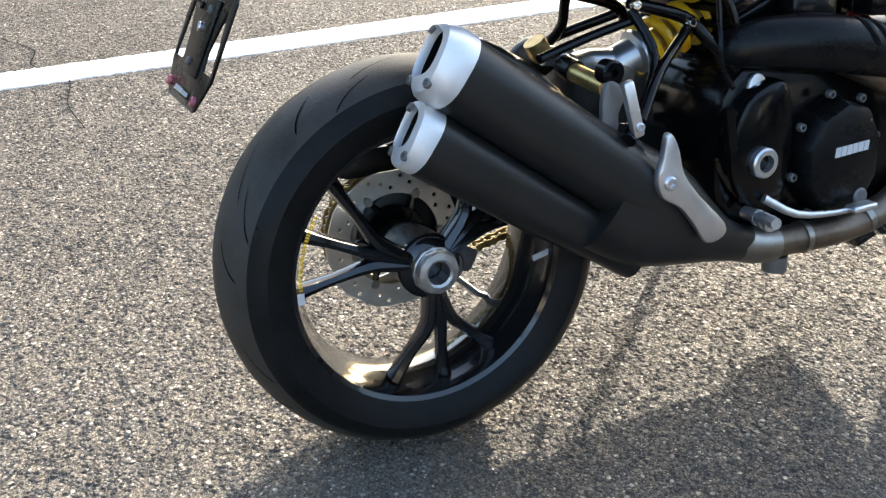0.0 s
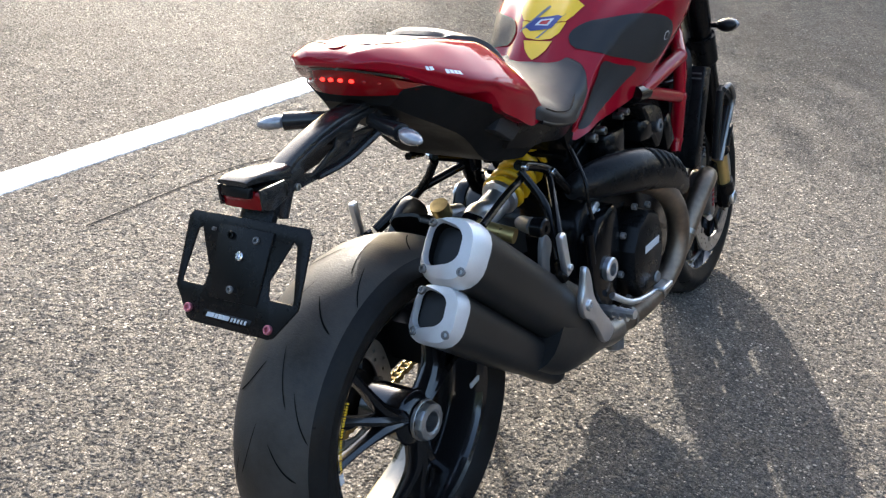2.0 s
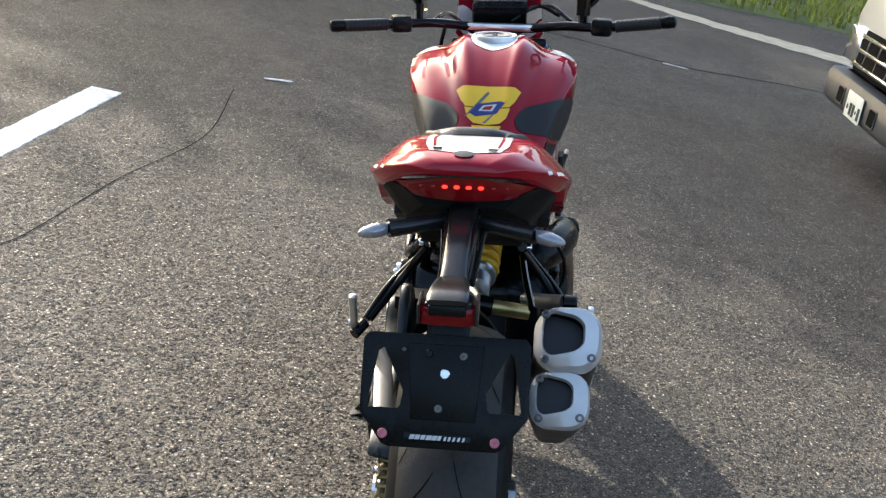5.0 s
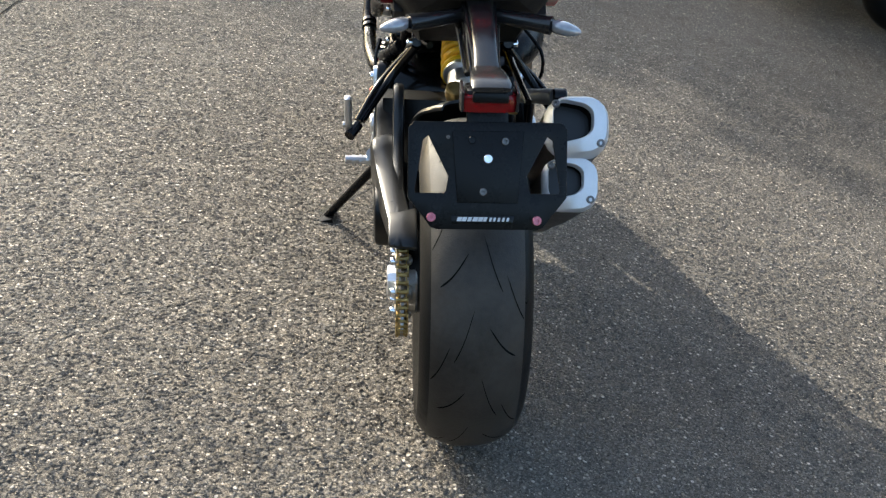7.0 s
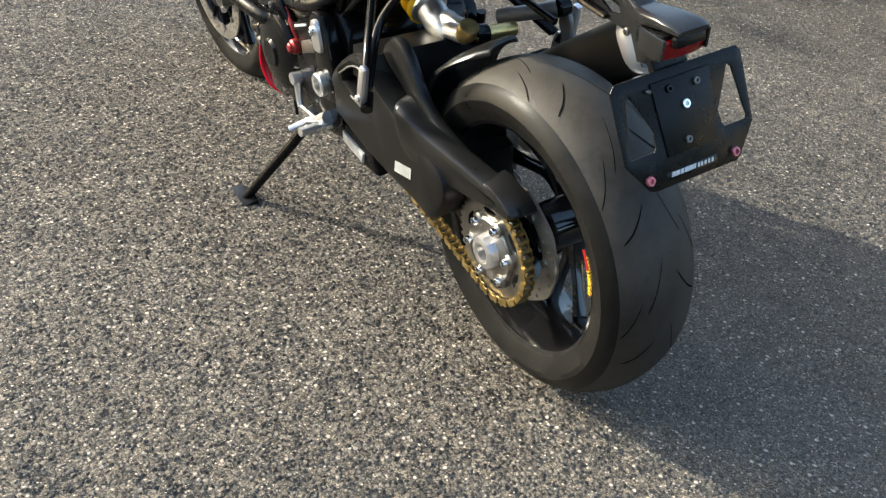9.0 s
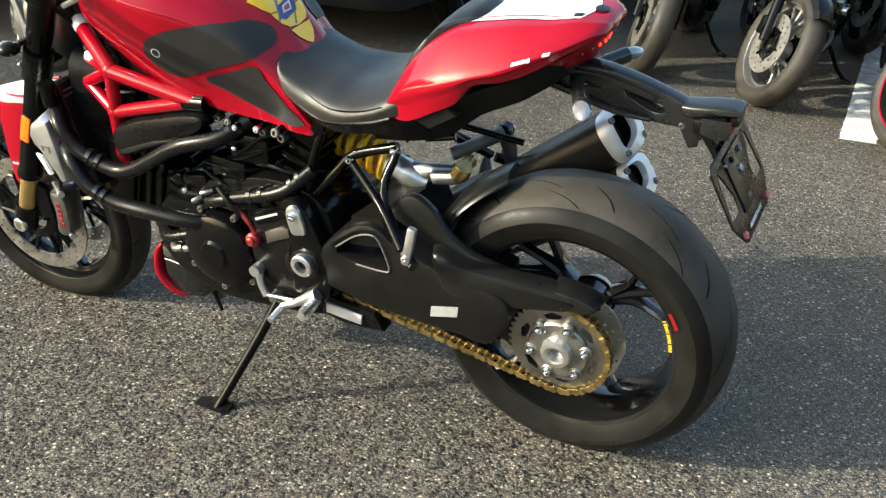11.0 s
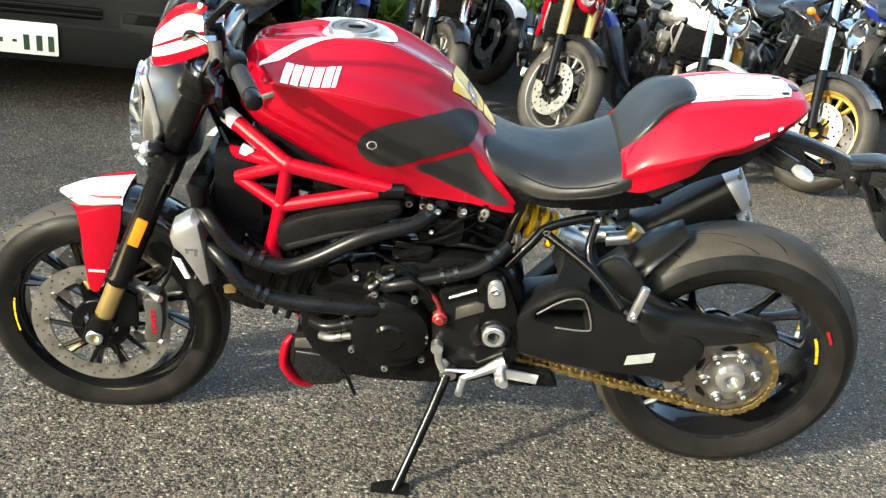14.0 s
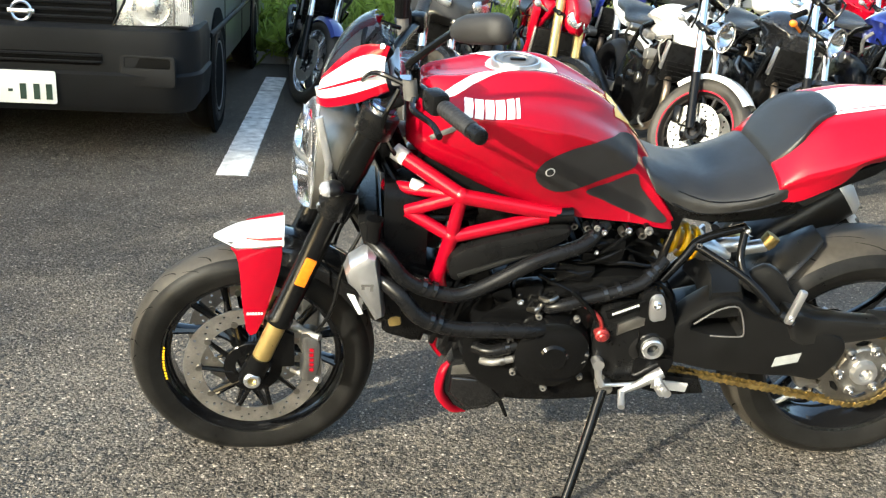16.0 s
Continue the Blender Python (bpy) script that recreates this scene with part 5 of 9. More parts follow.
for y, z, sx, sy, sz in ((0.86, 0.545, 0.05, 0.07, 0.045), (0.92, 0.53, 0.04, 0.05, 0.05), (0.76, 0.60, 0.05, 0.09, 0.05), (0.70, 0.655, 0.04, 0.10, 0.07), (0.985, 0.62, 0.05, 0.05, 0.09), (0.86, 0.655, 0.05, 0.08, 0.05)):
    for s in (-1, 1):
        bm = N()
        box(bm, (sx, sy, sz), (s * 0.125, y, z), (rng.uniform(-25, 25), 0, 0), 0.01)
        part("engine_fitting", bm, M_SATIN if (y * 100) % 2 < 1 else M_MATTE, engine)
# right: clutch cover
bm = N()
oct_ = [(0.728 + r * 0.80 * math.cos(radians(a)), 0.408 + r * 0.98 * math.sin(radians(a))) for a, r in ((15, 0.110), (50, 0.112), (90, 0.108), (130, 0.108), (165, 0.110), (205, 0.108), (250, 0.112), (300, 0.115), (335, 0.112))]
prism(bm, oct_, 0.145, 0.212, (), 0.014, taper=0.93)
clutch = part("clutch_cover", bm, M_MATTE, engine, "matte black faceted clutch cover", 30)
for k in range(8):
    a = 2 * math.pi * k / 8 + 0.2
    bm = N()
    bolt(bm, (0.178, 0.728 + 0.094 * math.cos(a), 0.408 + 0.114 * math.sin(a)), (1, 0, 0), 0.008, 0.010)
    part("cover_bolt", bm, M_GUNMETAL, clutch)
bm = N()
for k in range(6):
    y = 0.700 + 0.0125 * k
    z = 0.416 + 0.0006 * k
    prism(bm, [(y, z), (y + 0.011, z), (y + 0.013, z + 0.017), (y + 0.002, z + 0.017)], 0.2115, 0.2135, (), 0)
part("cover_lettering", bm, M_GREYST, clutch, "pale maker's lettering as solid blocks")
bm = N()
disc_x(bm, (0.765, 0.335), 0.016, 0.18, 0.216, 20, 0.0, 0.003)
part("oil_cap", bm, M_GUNMETAL, clutch)
bm = N()
prism(bm, smooth_poly([(0.63, 0.52), (0.60, 0.56), (0.53, 0.53), (0.50, 0.44), (0.53, 0.36), (0.60, 0.33), (0.63, 0.40)], 3), 0.12, 0.185, (), 0.012)
part("footrest_plate", bm, M_SATIN, engine, "black footrest plate", 40)

# ---- exhaust ----
EXD = Vector((0, 0.80, -0.60))


def can(cy, cz, cx, w, h, length, r, e=-0.032, end=0.84, slim=1.02, joint=0.002):
    """A black silencer can, its silver slanted end cap and the dark outlet."""
    up = Vector((0, 0.60, 0.80))
    side = Vector((1, 0, 0))
    prof = round_rect(w, h, r, 5)
    c0 = Vector((cx, cy, cz))

    def ring(t, k=1.0, slant=0.0, dx=0.0):
        c = c0 + EXD * t
        return [c + side * (a * k + dx) + up * (b * k + (max(0.0, 0.98 - k) * h / 2 if t > 0 else 0.0)) - EXD * slant * ((b + h / 2) / h + 1.5 * (a / w)) for a, b in prof]

    bm = N()
    loft(bm, [ring(min(0.0, joint)), ring(length * 0.5, 0.5 + slim / 2), ring(length * 0.8, slim), ring(length, slim - 0.04)])
    ob = part("silencer", bm, M_CAN, bike, "black oval silencer can", 30)
    inner = [(a, b * (1.0 - 0.75 * (a / w))) for a, b in round_rect(w * 0.60, h * 0.60, r * 0.52, 5)]

    def small(t, k, slant):
        c = c0 + EXD * t
        return [c + side * (a * k - 0.009) + up * (b * k + 0.007) - EXD * slant * ((b + h / 2) / h + 1.5 * (a - 0.009) / w) for a, b in inner]

    bm = N()
    loft(bm, [ring(joint, 1.012), ring(joint - 0.006, 1.015), ring(joint * 0.4 + e * 0.6, 0.985, 0.006), ring(e, end, 0.012), small(e - 0.003, 1.05, 0.012), small(e + 0.001, 1.0, 0.012), small(e + 0.010, 0.97, 0.010)], True, False)
    cap_ = part("end_cap", bm, M_CAP, ob, "blasted aluminium end cap with bolts", 40)
    bm = N()
    loft(bm, [small(e + 0.006, 0.985, 0.011), small(0.0, 0.97, 0.0), small(0.24, 0.95, 0.0)], True, False)
    bm.faces.new([bm.verts.new(q) for q in small(0.239, 0.96, 0.0)])
    part("outlet", bm, M_VOID, ob)
    for a, b in ((w * 0.335, -h * 0.30), (-w * 0.33, -h * 0.33), (-w * 0.34, h * 0.34)):
        bm = N()
        p = c0 + EXD * (e * 0.93) + side * a + up * b - EXD * 0.012 * ((b + h / 2) / h + 1.5 * a / w)
        bolt(bm, p, -EXD + side * a * 5 + up * b * 5, 0.0075, 0.006)
        part("cap_bolt", bm, M_GUNMETAL, cap_)
    return ob


can(0.000, 0.659, 0.190, 0.118, 0.114, 0.40, 0.043, -0.028, 0.86)
can(-0.035, 0.556, 0.180, 0.104, 0.100, 0.42, 0.036, -0.030, 0.92, 0.78, -0.014)
bm = N()
COL = [(0.25, 0.435, 0.185, 0.062, 0.095), (0.33, 0.385, 0.185, 0.062, 0.092), (0.40, 0.345, 0.183, 0.056, 0.066), (0.465, 0.312, 0.180, 0.044, 0.042), (0.53, 0.287, 0.178, 0.031, 0.031)]
loft(bm, [[(x + a * w, y + b * h * 0.6, z + b * h * 0.8) for a, b in round_rect(2, 2, 0.7, 4)] for y, z, x, w, h in ([float(v) for v in r] for r in catmull(COL, 3))])
part("collector", bm, M_CAN, bike, "black exhaust collector", 50)
bm = N()
prism(bm, smooth_poly([(0.318, 0.528), (0.330, 0.526), (0.342, 0.500), (0.352, 0.462), (0.385, 0.418), (0.432, 0.368), (0.430, 0.345), (0.398, 0.340), (0.372, 0.375), (0.345, 0.408), (0.312, 0.430), (0.302, 0.462), (0.312, 0.495)], 3), 0.246, 0.262, (), 0.005)
brk = part("silencer_bracket", bm, M_ALU, bike, "silver cast silencer bracket", 40)
bm = N()
bolt(bm, (0.262, 0.323, 0.453), (1, 0, 0), 0.011, 0.006)
part("bracket_bolt", bm, M_ALU, brk)
bm = N()
tube(bm, [(0.178, 0.52, 0.290), (0.180, 0.56, 0.277), (0.180, 0.60, 0.273)], 0.0325, 20)
part("pipe_clamp", bm, M_STEEL, bike, "steel exhaust clamp")
for pts, r in (([(0.180, 0.58, 0.274), (0.185, 0.73, 0.270), (0.195, 0.835, 0.292), (0.205, 0.895, 0.350), (0.205, 0.905, 0.43), (0.198, 0.86, 0.505), (0.185, 0.78, 0.555), (0.15, 0.68, 0.60)], 0.0265),
               ([(0.180, 0.80, 0.275), (0.178, 0.90, 0.300), (0.180, 0.985, 0.335), (0.190, 1.045, 0.412), (0.192, 1.105, 0.462), (0.175, 1.175, 0.455), (0.14, 1.215, 0.40), (0.08, 1.205, 0.36), (0.03, 1.16, 0.38)], 0.0255)):
    bm = N()
    tube(bm, pts, r, 18, 6)
    part("header_pipe", bm, M_HEADER, bike, "heat-browned steel header pipe", 60)
for p, d in (((0.182, 0.665, 0.2715), (0, 1, 0)), ((0.19, 0.80, 0.283), (0, 0.9, 0.3)), ((0.1815, 1.01, 0.365), (0.1, 0.5, 0.75))):
    bm = N()
    p, d = Vector(p), Vector(d).normalized()
    tube(bm, [p - d * 0.006, p + d * 0.006], 0.0295, 18)
    part("pipe_band", bm, M_STEEL, bike)
bm = N()
tube(bm, [(0.175, 0.615, 0.245), (0.175, 0.615, 0.218)], 0.022, 14)
part("sensor_boss", bm, M_GUNMETAL, bike)
# heat shield over the rear header
bm = N()
HS = [(0.52, 0.615, 0.130, 0.026), (0.57, 0.620, 0.158, 0.040), (0.66, 0.614, 0.184, 0.046), (0.76, 0.594, 0.197, 0.045), (0.85, 0.560, 0.204, 0.039), (0.925, 0.512, 0.205, 0.026)]
HSC = [[float(v) for v in q] for q in catmull(HS, 4)]


def shield_point(y, a, off=0.0):
    """Point of the heat shield's skin at the station y, at the angle a round it."""
    for p0, p1 in zip(HSC, HSC[1:]):
        if p0[0] <= y <= p1[0]:
            f = (y - p0[0]) / (p1[0] - p0[0])
            _, z, x, r = (u + (v - u) * f for u, v in zip(p0, p1))
            return Vector((x + (r * 0.75 + off) * math.cos(a), y + 0.25 * r * math.sin(a), z + (r + off) * math.sin(a)))


loft(bm, [[(x + r * 0.75 * math.cos(a), y + 0.25 * r * math.sin(a), z + r * math.sin(a)) for a in (2 * math.pi * k / 24 for k in range(24))] for y, z, x, r in HSC])
shield = part("heat_shield", bm, M_MATTE, bike, "matte black exhaust heat shield with slanted slots", 60)
# Each slot is a near-black strip on the skin, painting the shade of an opening.
for k in range(6):
    y0 = 0.725 + 0.029 * k
    a0, a1 = radians(8 + 2 * k), radians(78)
    bm = N()
    prev = None
    for i in range(9):
        f = i / 8
        a, y, w = a0 + (a1 - a0) * f, y0 + 0.030 - 0.034 * f, 0.0052 * math.sin(math.pi * (0.12 + 0.76 * f)) + 0.001
        pair = [bm.verts.new(shield_point(y - w, a, 0.0012)), bm.verts.new(shield_point(y + w, a, 0.0012))]
        if prev:
            bm.faces.new((prev[0], prev[1], pair[1], pair[0]))
        prev = pair
    part("shield_slot", bm, M_VOID, shield, "", 80)
    bm = N()
    tube(bm, [shield_point(y0 + 0.030 - 0.034 * f + 0.0085, a0 + (a1 - a0) * f, 0.0004) for f in (0.05, 0.25, 0.5, 0.75, 0.95)], [0.001, 0.0032, 0.004, 0.0036, 0.001], 6)
    part("shield_louvre", bm, M_GUARD, shield, "", 60)

# ---- shock ----
S0, S1 = Vector((0.002, 0.392, 0.584)), Vector((0.010, 0.600, 0.664))
sd = (S1 - S0).normalized()
bm = N()
tube(bm, [S0 - sd * 0.045, S0 - sd * 0.02, S0 + sd * 0.05], [0.020, 0.030, 0.030], 20)
tube(bm, [S0 + sd * 0.040, S0 + sd * 0.046, S0 + sd * 0.056], [0.031, 0.040, 0.040], 20)
shock = part("shock", bm, M_ALU, bike, "silver shock absorber body")
su = sd.cross(Vector((1, 0, 0))).normalized()
sv = sd.cross(su)
bm = N()
tube(bm, [S0 + sd * (0.05 + 0.155 * k / 80) + 0.037 * (math.cos(k * 2 * math.pi * 5.6 / 80) * su + math.sin(k * 2 * math.pi * 5.6 / 80) * sv) for k in range(81)], 0.0085, 8)
part("spring", bm, M_SPRING, shock, "yellow coil spring")
bm = N()
tube(bm, [S0 + sd * 0.05, S1 + sd * 0.03], 0.022, 14)
part("damper", bm, M_GOLD, shock)
bm = N()
tube(bm, [(0.040, 0.292, 0.592), (0.118, 0.304, 0.578)], 0.0155, 18)
part("reservoir", bm, M_GOLD, shock, "gold shock reservoir")
bm = N()
tube(bm, [(0.010, 0.380, 0.594), (0.006, 0.34, 0.600), (0.020, 0.300, 0.599)], [0.022, 0.019, 0.019], 16, 3)
part("reservoir_arm", bm, M_ALU, shock, "bare aluminium reservoir end")
bm = N()
tube(bm, [(0.012, 0.290, 0.598), (0.042, 0.292, 0.592)], 0.0205, 18)
part("adjuster", bm, M_SATIN, shock)
bm = N()
tube(bm, [(-0.020, 0.322, 0.604), (-0.020, 0.268, 0.614)], 0.017, 16)
part("reservoir_tube", bm, M_ALU, shock, "bare aluminium reservoir tube")
bm = N()
tube(bm, [(-0.020, 0.270, 0.614), (-0.020, 0.262, 0.622), (-0.020, 0.252, 0.640)], [0.018, 0.020, 0.019], 18)
part("reservoir_cap", bm, M_CHAIN, shock, "gold reservoir cap")
bm = N()
tube(bm, [(0.11, 0.345, 0.590), (0.160, 0.285, 0.612), (0.190, 0.258, 0.622)], [0.015, 0.016, 0.018], 12, 3)
part("linkage_arm", bm, M_GUNMETAL, shock)
bm = N()
disc_x(bm, (0.256, 0.622), 0.019, 0.185, 0.214, 16, 0.006, 0.003)
part("adjuster", bm, M_SATIN, shock)

# ---- rear footrest brackets, pegs, levers ----
for s in (-1, 1):
    for pts, r in (([(s * 0.135, 0.575, 0.545), (s * 0.115, 0.500, 0.630), (s * 0.100, 0.462, 0.668), (s * 0.098, 0.360, 0.702)], 0.0105),
                   ([(s * 0.104, 0.470, 0.652), (s * 0.175, 0.365, 0.605), (s * 0.222, 0.298, 0.545)], 0.0095 if s < 0 else 0.0085),
                   ([(s * 0.100, 0.362, 0.690), (s * 0.150, 0.372, 0.620), (s * 0.215, 0.300, 0.545)], 0.0095 if s < 0 else 0.0085),
                   ([(s * 0.135, 0.575, 0.545), (s * 0.12, 0.55, 0.66), (s * 0.105, 0.53, 0.715)], 0.010 if s < 0 else 0.007)):
        bm = N()
        tube(bm, pts, r, 10, 4)
        part("footrest_bracket", bm, M_SATIN, bike, "black tubular pillion footrest bracket", 60)
    bm = N()
    tube(bm, [(s * 0.222, 0.290, 0.540), (s * 0.240, 0.262, 0.525)], 0.012, 10)
    part("peg_joint", bm, M_SATIN, bike)
    bm = N()
    box(bm, (0.016, 0.020, 0.090), (s * 0.242, 0.268, 0.572), (14, 0, 0), 0.006)
    bolt(bm, (s * 0.250, 0.276, 0.545), (s, 0, 0), 0.007, 0.004)
    part("pillion_peg", bm, M_ALU, bike, "folded aluminium pillion peg")
    if s > 0:
        bm = N()
        prism(bm, smooth_poly([(0.272, 0.585), (0.262, 0.606), (0.244, 0.612), (0.234, 0.590), (0.232, 0.556), (0.226, 0.536), (0.246, 0.526), (0.262, 0.538), (0.262, 0.560)], 3), 0.205, 0.217, (), 0.004)
        part("peg_hanger", bm, M_GUNMETAL, bike, "grey cast pillion peg hanger", 40)
    for p in ((s * 0.108, 0.470, 0.660), (s * 0.108, 0.362, 0.700)):
        bm = N()
        bolt(bm, p, (s, 0, 0), 0.0085, 0.010)
        part("bracket_bolt", bm, M_CHROME, bike)
    bm = N()
    prism(bm, smooth_poly([(0.589, 0.553), (0.576, 0.570), (0.558, 0.563), (0.546, 0.512), (0.560, 0.502), (0.582, 0.504)], 3), s * 0.150, s * (0.194 if s < 0 else 0.160), (), 0.003)
    hb = part("hanger_plate", bm, M_ALU, bike, "bare metal hanger plate")
    bm = N()
    bolt(bm, (s * (0.194 if s < 0 else 0.160), 0.572, 0.546), (s, 0, 0), 0.010, 0.008)
    part("hanger_bolt", bm, M_CHROME, hb)
    # silencer-side hanging straps and grab points behind
    bm = N()
    tube(bm, [(0.125, 0.180, 0.640), (0.11, 0.28, 0.660), (0.10, 0.376, 0.676)] if s > 0 else [(-0.085, 0.30, 0.725), (-0.075, 0.24, 0.735)], 0.0075, 10, 3)
    part("rear_stay", bm, M_SATIN, bike)
    # rider peg
    bm = N()
    tube(bm, [(s * 0.175, 0.545, 0.338), (s * 0.262, 0.535, 0.345)], [0.012, 0.010], 10)
    for k in range(3):
        tube(bm, [(s * (0.205 + 0.017 * k), 0.543 - 0.0015 * k, 0.339), (s * (0.211 + 0.017 * k), 0.543 - 0.0015 * k, 0.339)], 0.0145, 10)
    part("rider_peg", bm, M_ALU, bike, "knurled aluminium rider footpeg", 30)
bm = N()
prism(bm, smooth_poly([(0.61, 0.56), (0.56, 0.575), (0.52, 0.50), (0.50, 0.40), (0.53, 0.33), (0.60, 0.335), (0.60, 0.42)], 3), -0.150, -0.186, ([(0.565 + 0.03 * math.cos(k * 0.7854), 0.426 + 0.03 * math.sin(k * 0.7854)) for k in range(8)],), 0.008)
part("footrest_plate", bm, M_SATIN, bike, "black footrest plate", 40)
bm = N()
tube(bm, [(-0.196, 0.532, 0.362), (-0.198, 0.552, 0.350), (-0.200, 0.585, 0.330), (-0.204, 0.625, 0.312)], [0.015, 0.014, 0.010, 0.008], 10, 3)
tube(bm, [(-0.200, 0.625, 0.310), (-0.246, 0.634, 0.296)], 0.0085, 10)
tube(bm, [(-0.196, 0.548, 0.335), (-0.196, 0.61, 0.327), (-0.196, 0.672, 0.324)], 0.0048, 8)
tube(bm, [(-0.190, 0.688, 0.385), (-0.193, 0.684, 0.345), (-0.196, 0.672, 0.322)], [0.011, 0.008, 0.008], 10)
tube(bm, [(-0.178, 0.690, 0.385), (-0.204, 0.690, 0.385)], 0.014, 12)
part("shift_lever", bm, M_ALU, bike, "aluminium gear lever", 50)
bm = N()
prism(bm, [(0.538, 0.316), (0.448, 0.302), (0.452, 0.278), (0.540, 0.290)], -0.155, -0.162, (), 0.002)
part("heel_plate", bm, M_GREYST, bike, "silver plate under the swingarm")
bm = N()
prism(bm, [(0.54, 0.33), (0.42, 0.312), (0.40, 0.268), (0.50, 0.262), (0.56, 0.28)], -0.110, -0.155, (), 0.008)
part("lower_bracket", bm, M_MATTE, bike)
bm = N()
tube(bm, [(0.195, 0.565, 0.365), (0.215, 0.62, 0.332), (0.225, 0.70, 0.322), (0.228, 0.755, 0.325)], [0.008, 0.007, 0.0055, 0.0055], 10, 3)
box(bm, (0.028, 0.052, 0.012), (0.236, 0.745, 0.327), (0, 0, 0), 0.004)
part("brake_pedal", bm, M_ALU, bike, "aluminium brake pedal", 50)
bm = N()
tube(bm, [(0.175, 0.50, 0.525), (0.175, 0.51, 0.455)], 0.0105, 12)
tube(bm, [(0.175, 0.512, 0.455), (0.178, 0.53, 0.36)], 0.005, 8)
part("rear_master_cylinder", bm, M_SATIN, bike, "rear brake master cylinder")
bm = N()
tube(bm, [(0.14, 0.50, 0.70), (0.185, 0.47, 0.65), (0.192, 0.47, 0.60), (0.185, 0.50, 0.56)], 0.0042, 8, 4)
part("brake_hose", bm, M_MATTE, bike)

# ---- side stand ----
bm = N()
tube(bm, [(-0.165, 0.660, 0.300), (-0.215, 0.690, 0.225), (-0.285, 0.735, 0.125), (-0.325, 0.762, 0.066)], [0.013, 0.012, 0.011, 0.011], 12)
stand = part("side_stand", bm, M_SATIN, bike, "black side stand, folded out", 50)
bm = N()
tube(bm, [(-0.135, 0.66, 0.31), (-0.18, 0.66, 0.298)], 0.020, 14)
part("stand_pivot", bm, M_GUNMETAL, stand)
bm = N()
prism(bm, [(0.725, -0.044), (0.775, -0.050), (0.818, -0.026), (0.818, 0.020), (0.775, 0.034), (0.728, 0.026)], -0.006, 0.006, (), 0.002, pose(-0.333, 0, 0.0655, 0, 90 - 9.8, 0))
part("stand_foot", bm, M_MATTE, stand)
bm = N()
tube(bm, [(-0.172, 0.672, 0.285), (-0.222, 0.705, 0.200), (-0.262, 0.728, 0.145)], 0.006, 8)
part("stand_spring", bm, M_CHROME, stand)
bm = N()
tube(bm, [(-0.112, 0.902, 0.225), (-0.120, 0.880, 0.175)], [0.006, 0.0045], 8)
part("drain_stub", bm, M_SATIN, bike)

# ---- belly pan ----
for s in (-1, 1):
    bm = N()
    prism(bm, [(1.022, 0.345), (1.040, 0.310), (1.045, 0.252), (1.017, 0.209), (0.986, 0.190), (0.928, 0.200), (0.887, 0.230), (0.893, 0.269), (0.928, 0.334), (0.960, 0.350)], s * 0.060, s * 0.122, (), 0.008)
    belly = part("belly_pan", bm, M_GLOSSB, bike, "black belly pan with a red leading edge", 30)
    bm = N()
    prism(bm, [(1.030, 0.302), (1.034, 0.252), (0.985, 0.200), (0.930, 0.208), (0.896, 0.234), (0.940, 0.292)], s * 0.118, s * 0.130, (), 0.005, taper=0.86)
    part("belly_facet", bm, M_GLOSSB, belly, "", 30)
    bm = N()
    tube(bm, [(s * 0.112, 1.032, 0.330), (s * 0.116, 1.046, 0.308), (s * 0.118, 1.052, 0.250), (s * 0.114, 1.022, 0.202), (s * 0.104, 0.984, 0.184)], [0.006, 0.010, 0.012, 0.011, 0.005], 10, 4, 1.6)
    part("red_lip", bm, M_RED, belly, "glossy red lip", 60)
    bm = N()
    prism(bm, [(1.024, 0.328), (0.950, 0.340), (0.930, 0.322), (0.955, 0.306), (1.026, 0.304)], s * 0.121, s * 0.1265, (), 0.002)
    part("belly_insert", bm, M_CARRIER, belly)
bm = N()
box(bm, (0.14, 0.13, 0.06), (0, 0.975, 0.205), (20, 0, 0), 0.01)
part("belly_pan", bm, M_GLOSSB, bike)
bm = N()
prism(bm, smooth_poly([(0.52, 0.33), (0.56, 0.235), (0.70, 0.205), (0.90, 0.21), (0.92, 0.27), (0.70, 0.30)], 3), -0.10, 0.10, (), 0.02)
part("sump", bm, M_SATIN, engine, "", 40)

# small fixings on the engine's open side
for k, (y, z, r) in enumerate([(0.728, 0.723, 0.007), (0.711, 0.713, 0.007), (0.656, 0.718, 0.008), (0.610, 0.718, 0.010), (0.722, 0.663, 0.006), (0.883, 0.531, 0.008), (0.849, 0.511, 0.006), (0.913, 0.458, 0.008),
                              (0.810, 0.480, 0.007), (0.805, 0.430, 0.008), (0.866, 0.443, 0.006), (0.822, 0.402, 0.006), (0.918, 0.390, 0.007)]):
    bm = N()
    tube(bm, [(-0.10, y, z), (-0.159, y, z)], r * 0.9, 10)
    part("bolt_boss", bm, M_SATIN, engine)
    bm = N()
    bolt(bm, (-0.158, y, z), (-1, 0.1, 0.2), r, 0.007)
    part("engine_bolt", bm, M_CHROME if k % 3 else M_GUNMETAL, engine, "steel fixing bolt" if k % 3 else "")

# ---- front end, turned a little to the left ----
HEAD0, HEAD1 = Vector((0, 1.175, 0.955)), Vector((0, 1.435, 0.345))
STEER = Matrix.Translation(HEAD0) @ Matrix.Rotation(radians(2.4), 4, HEAD0 - HEAD1) @ Matrix.Translation(-HEAD0)
FDIR = (Vector((0, 1.215, 0.972)) - Vector((0, *FA))).normalized()      # up along the fork
FX = 0.108


M_BLUECAP = mat("blue_anodised", (0.10, 0.17, 0.34), 0.25, metal=0.85, var=0.15, scale=40)
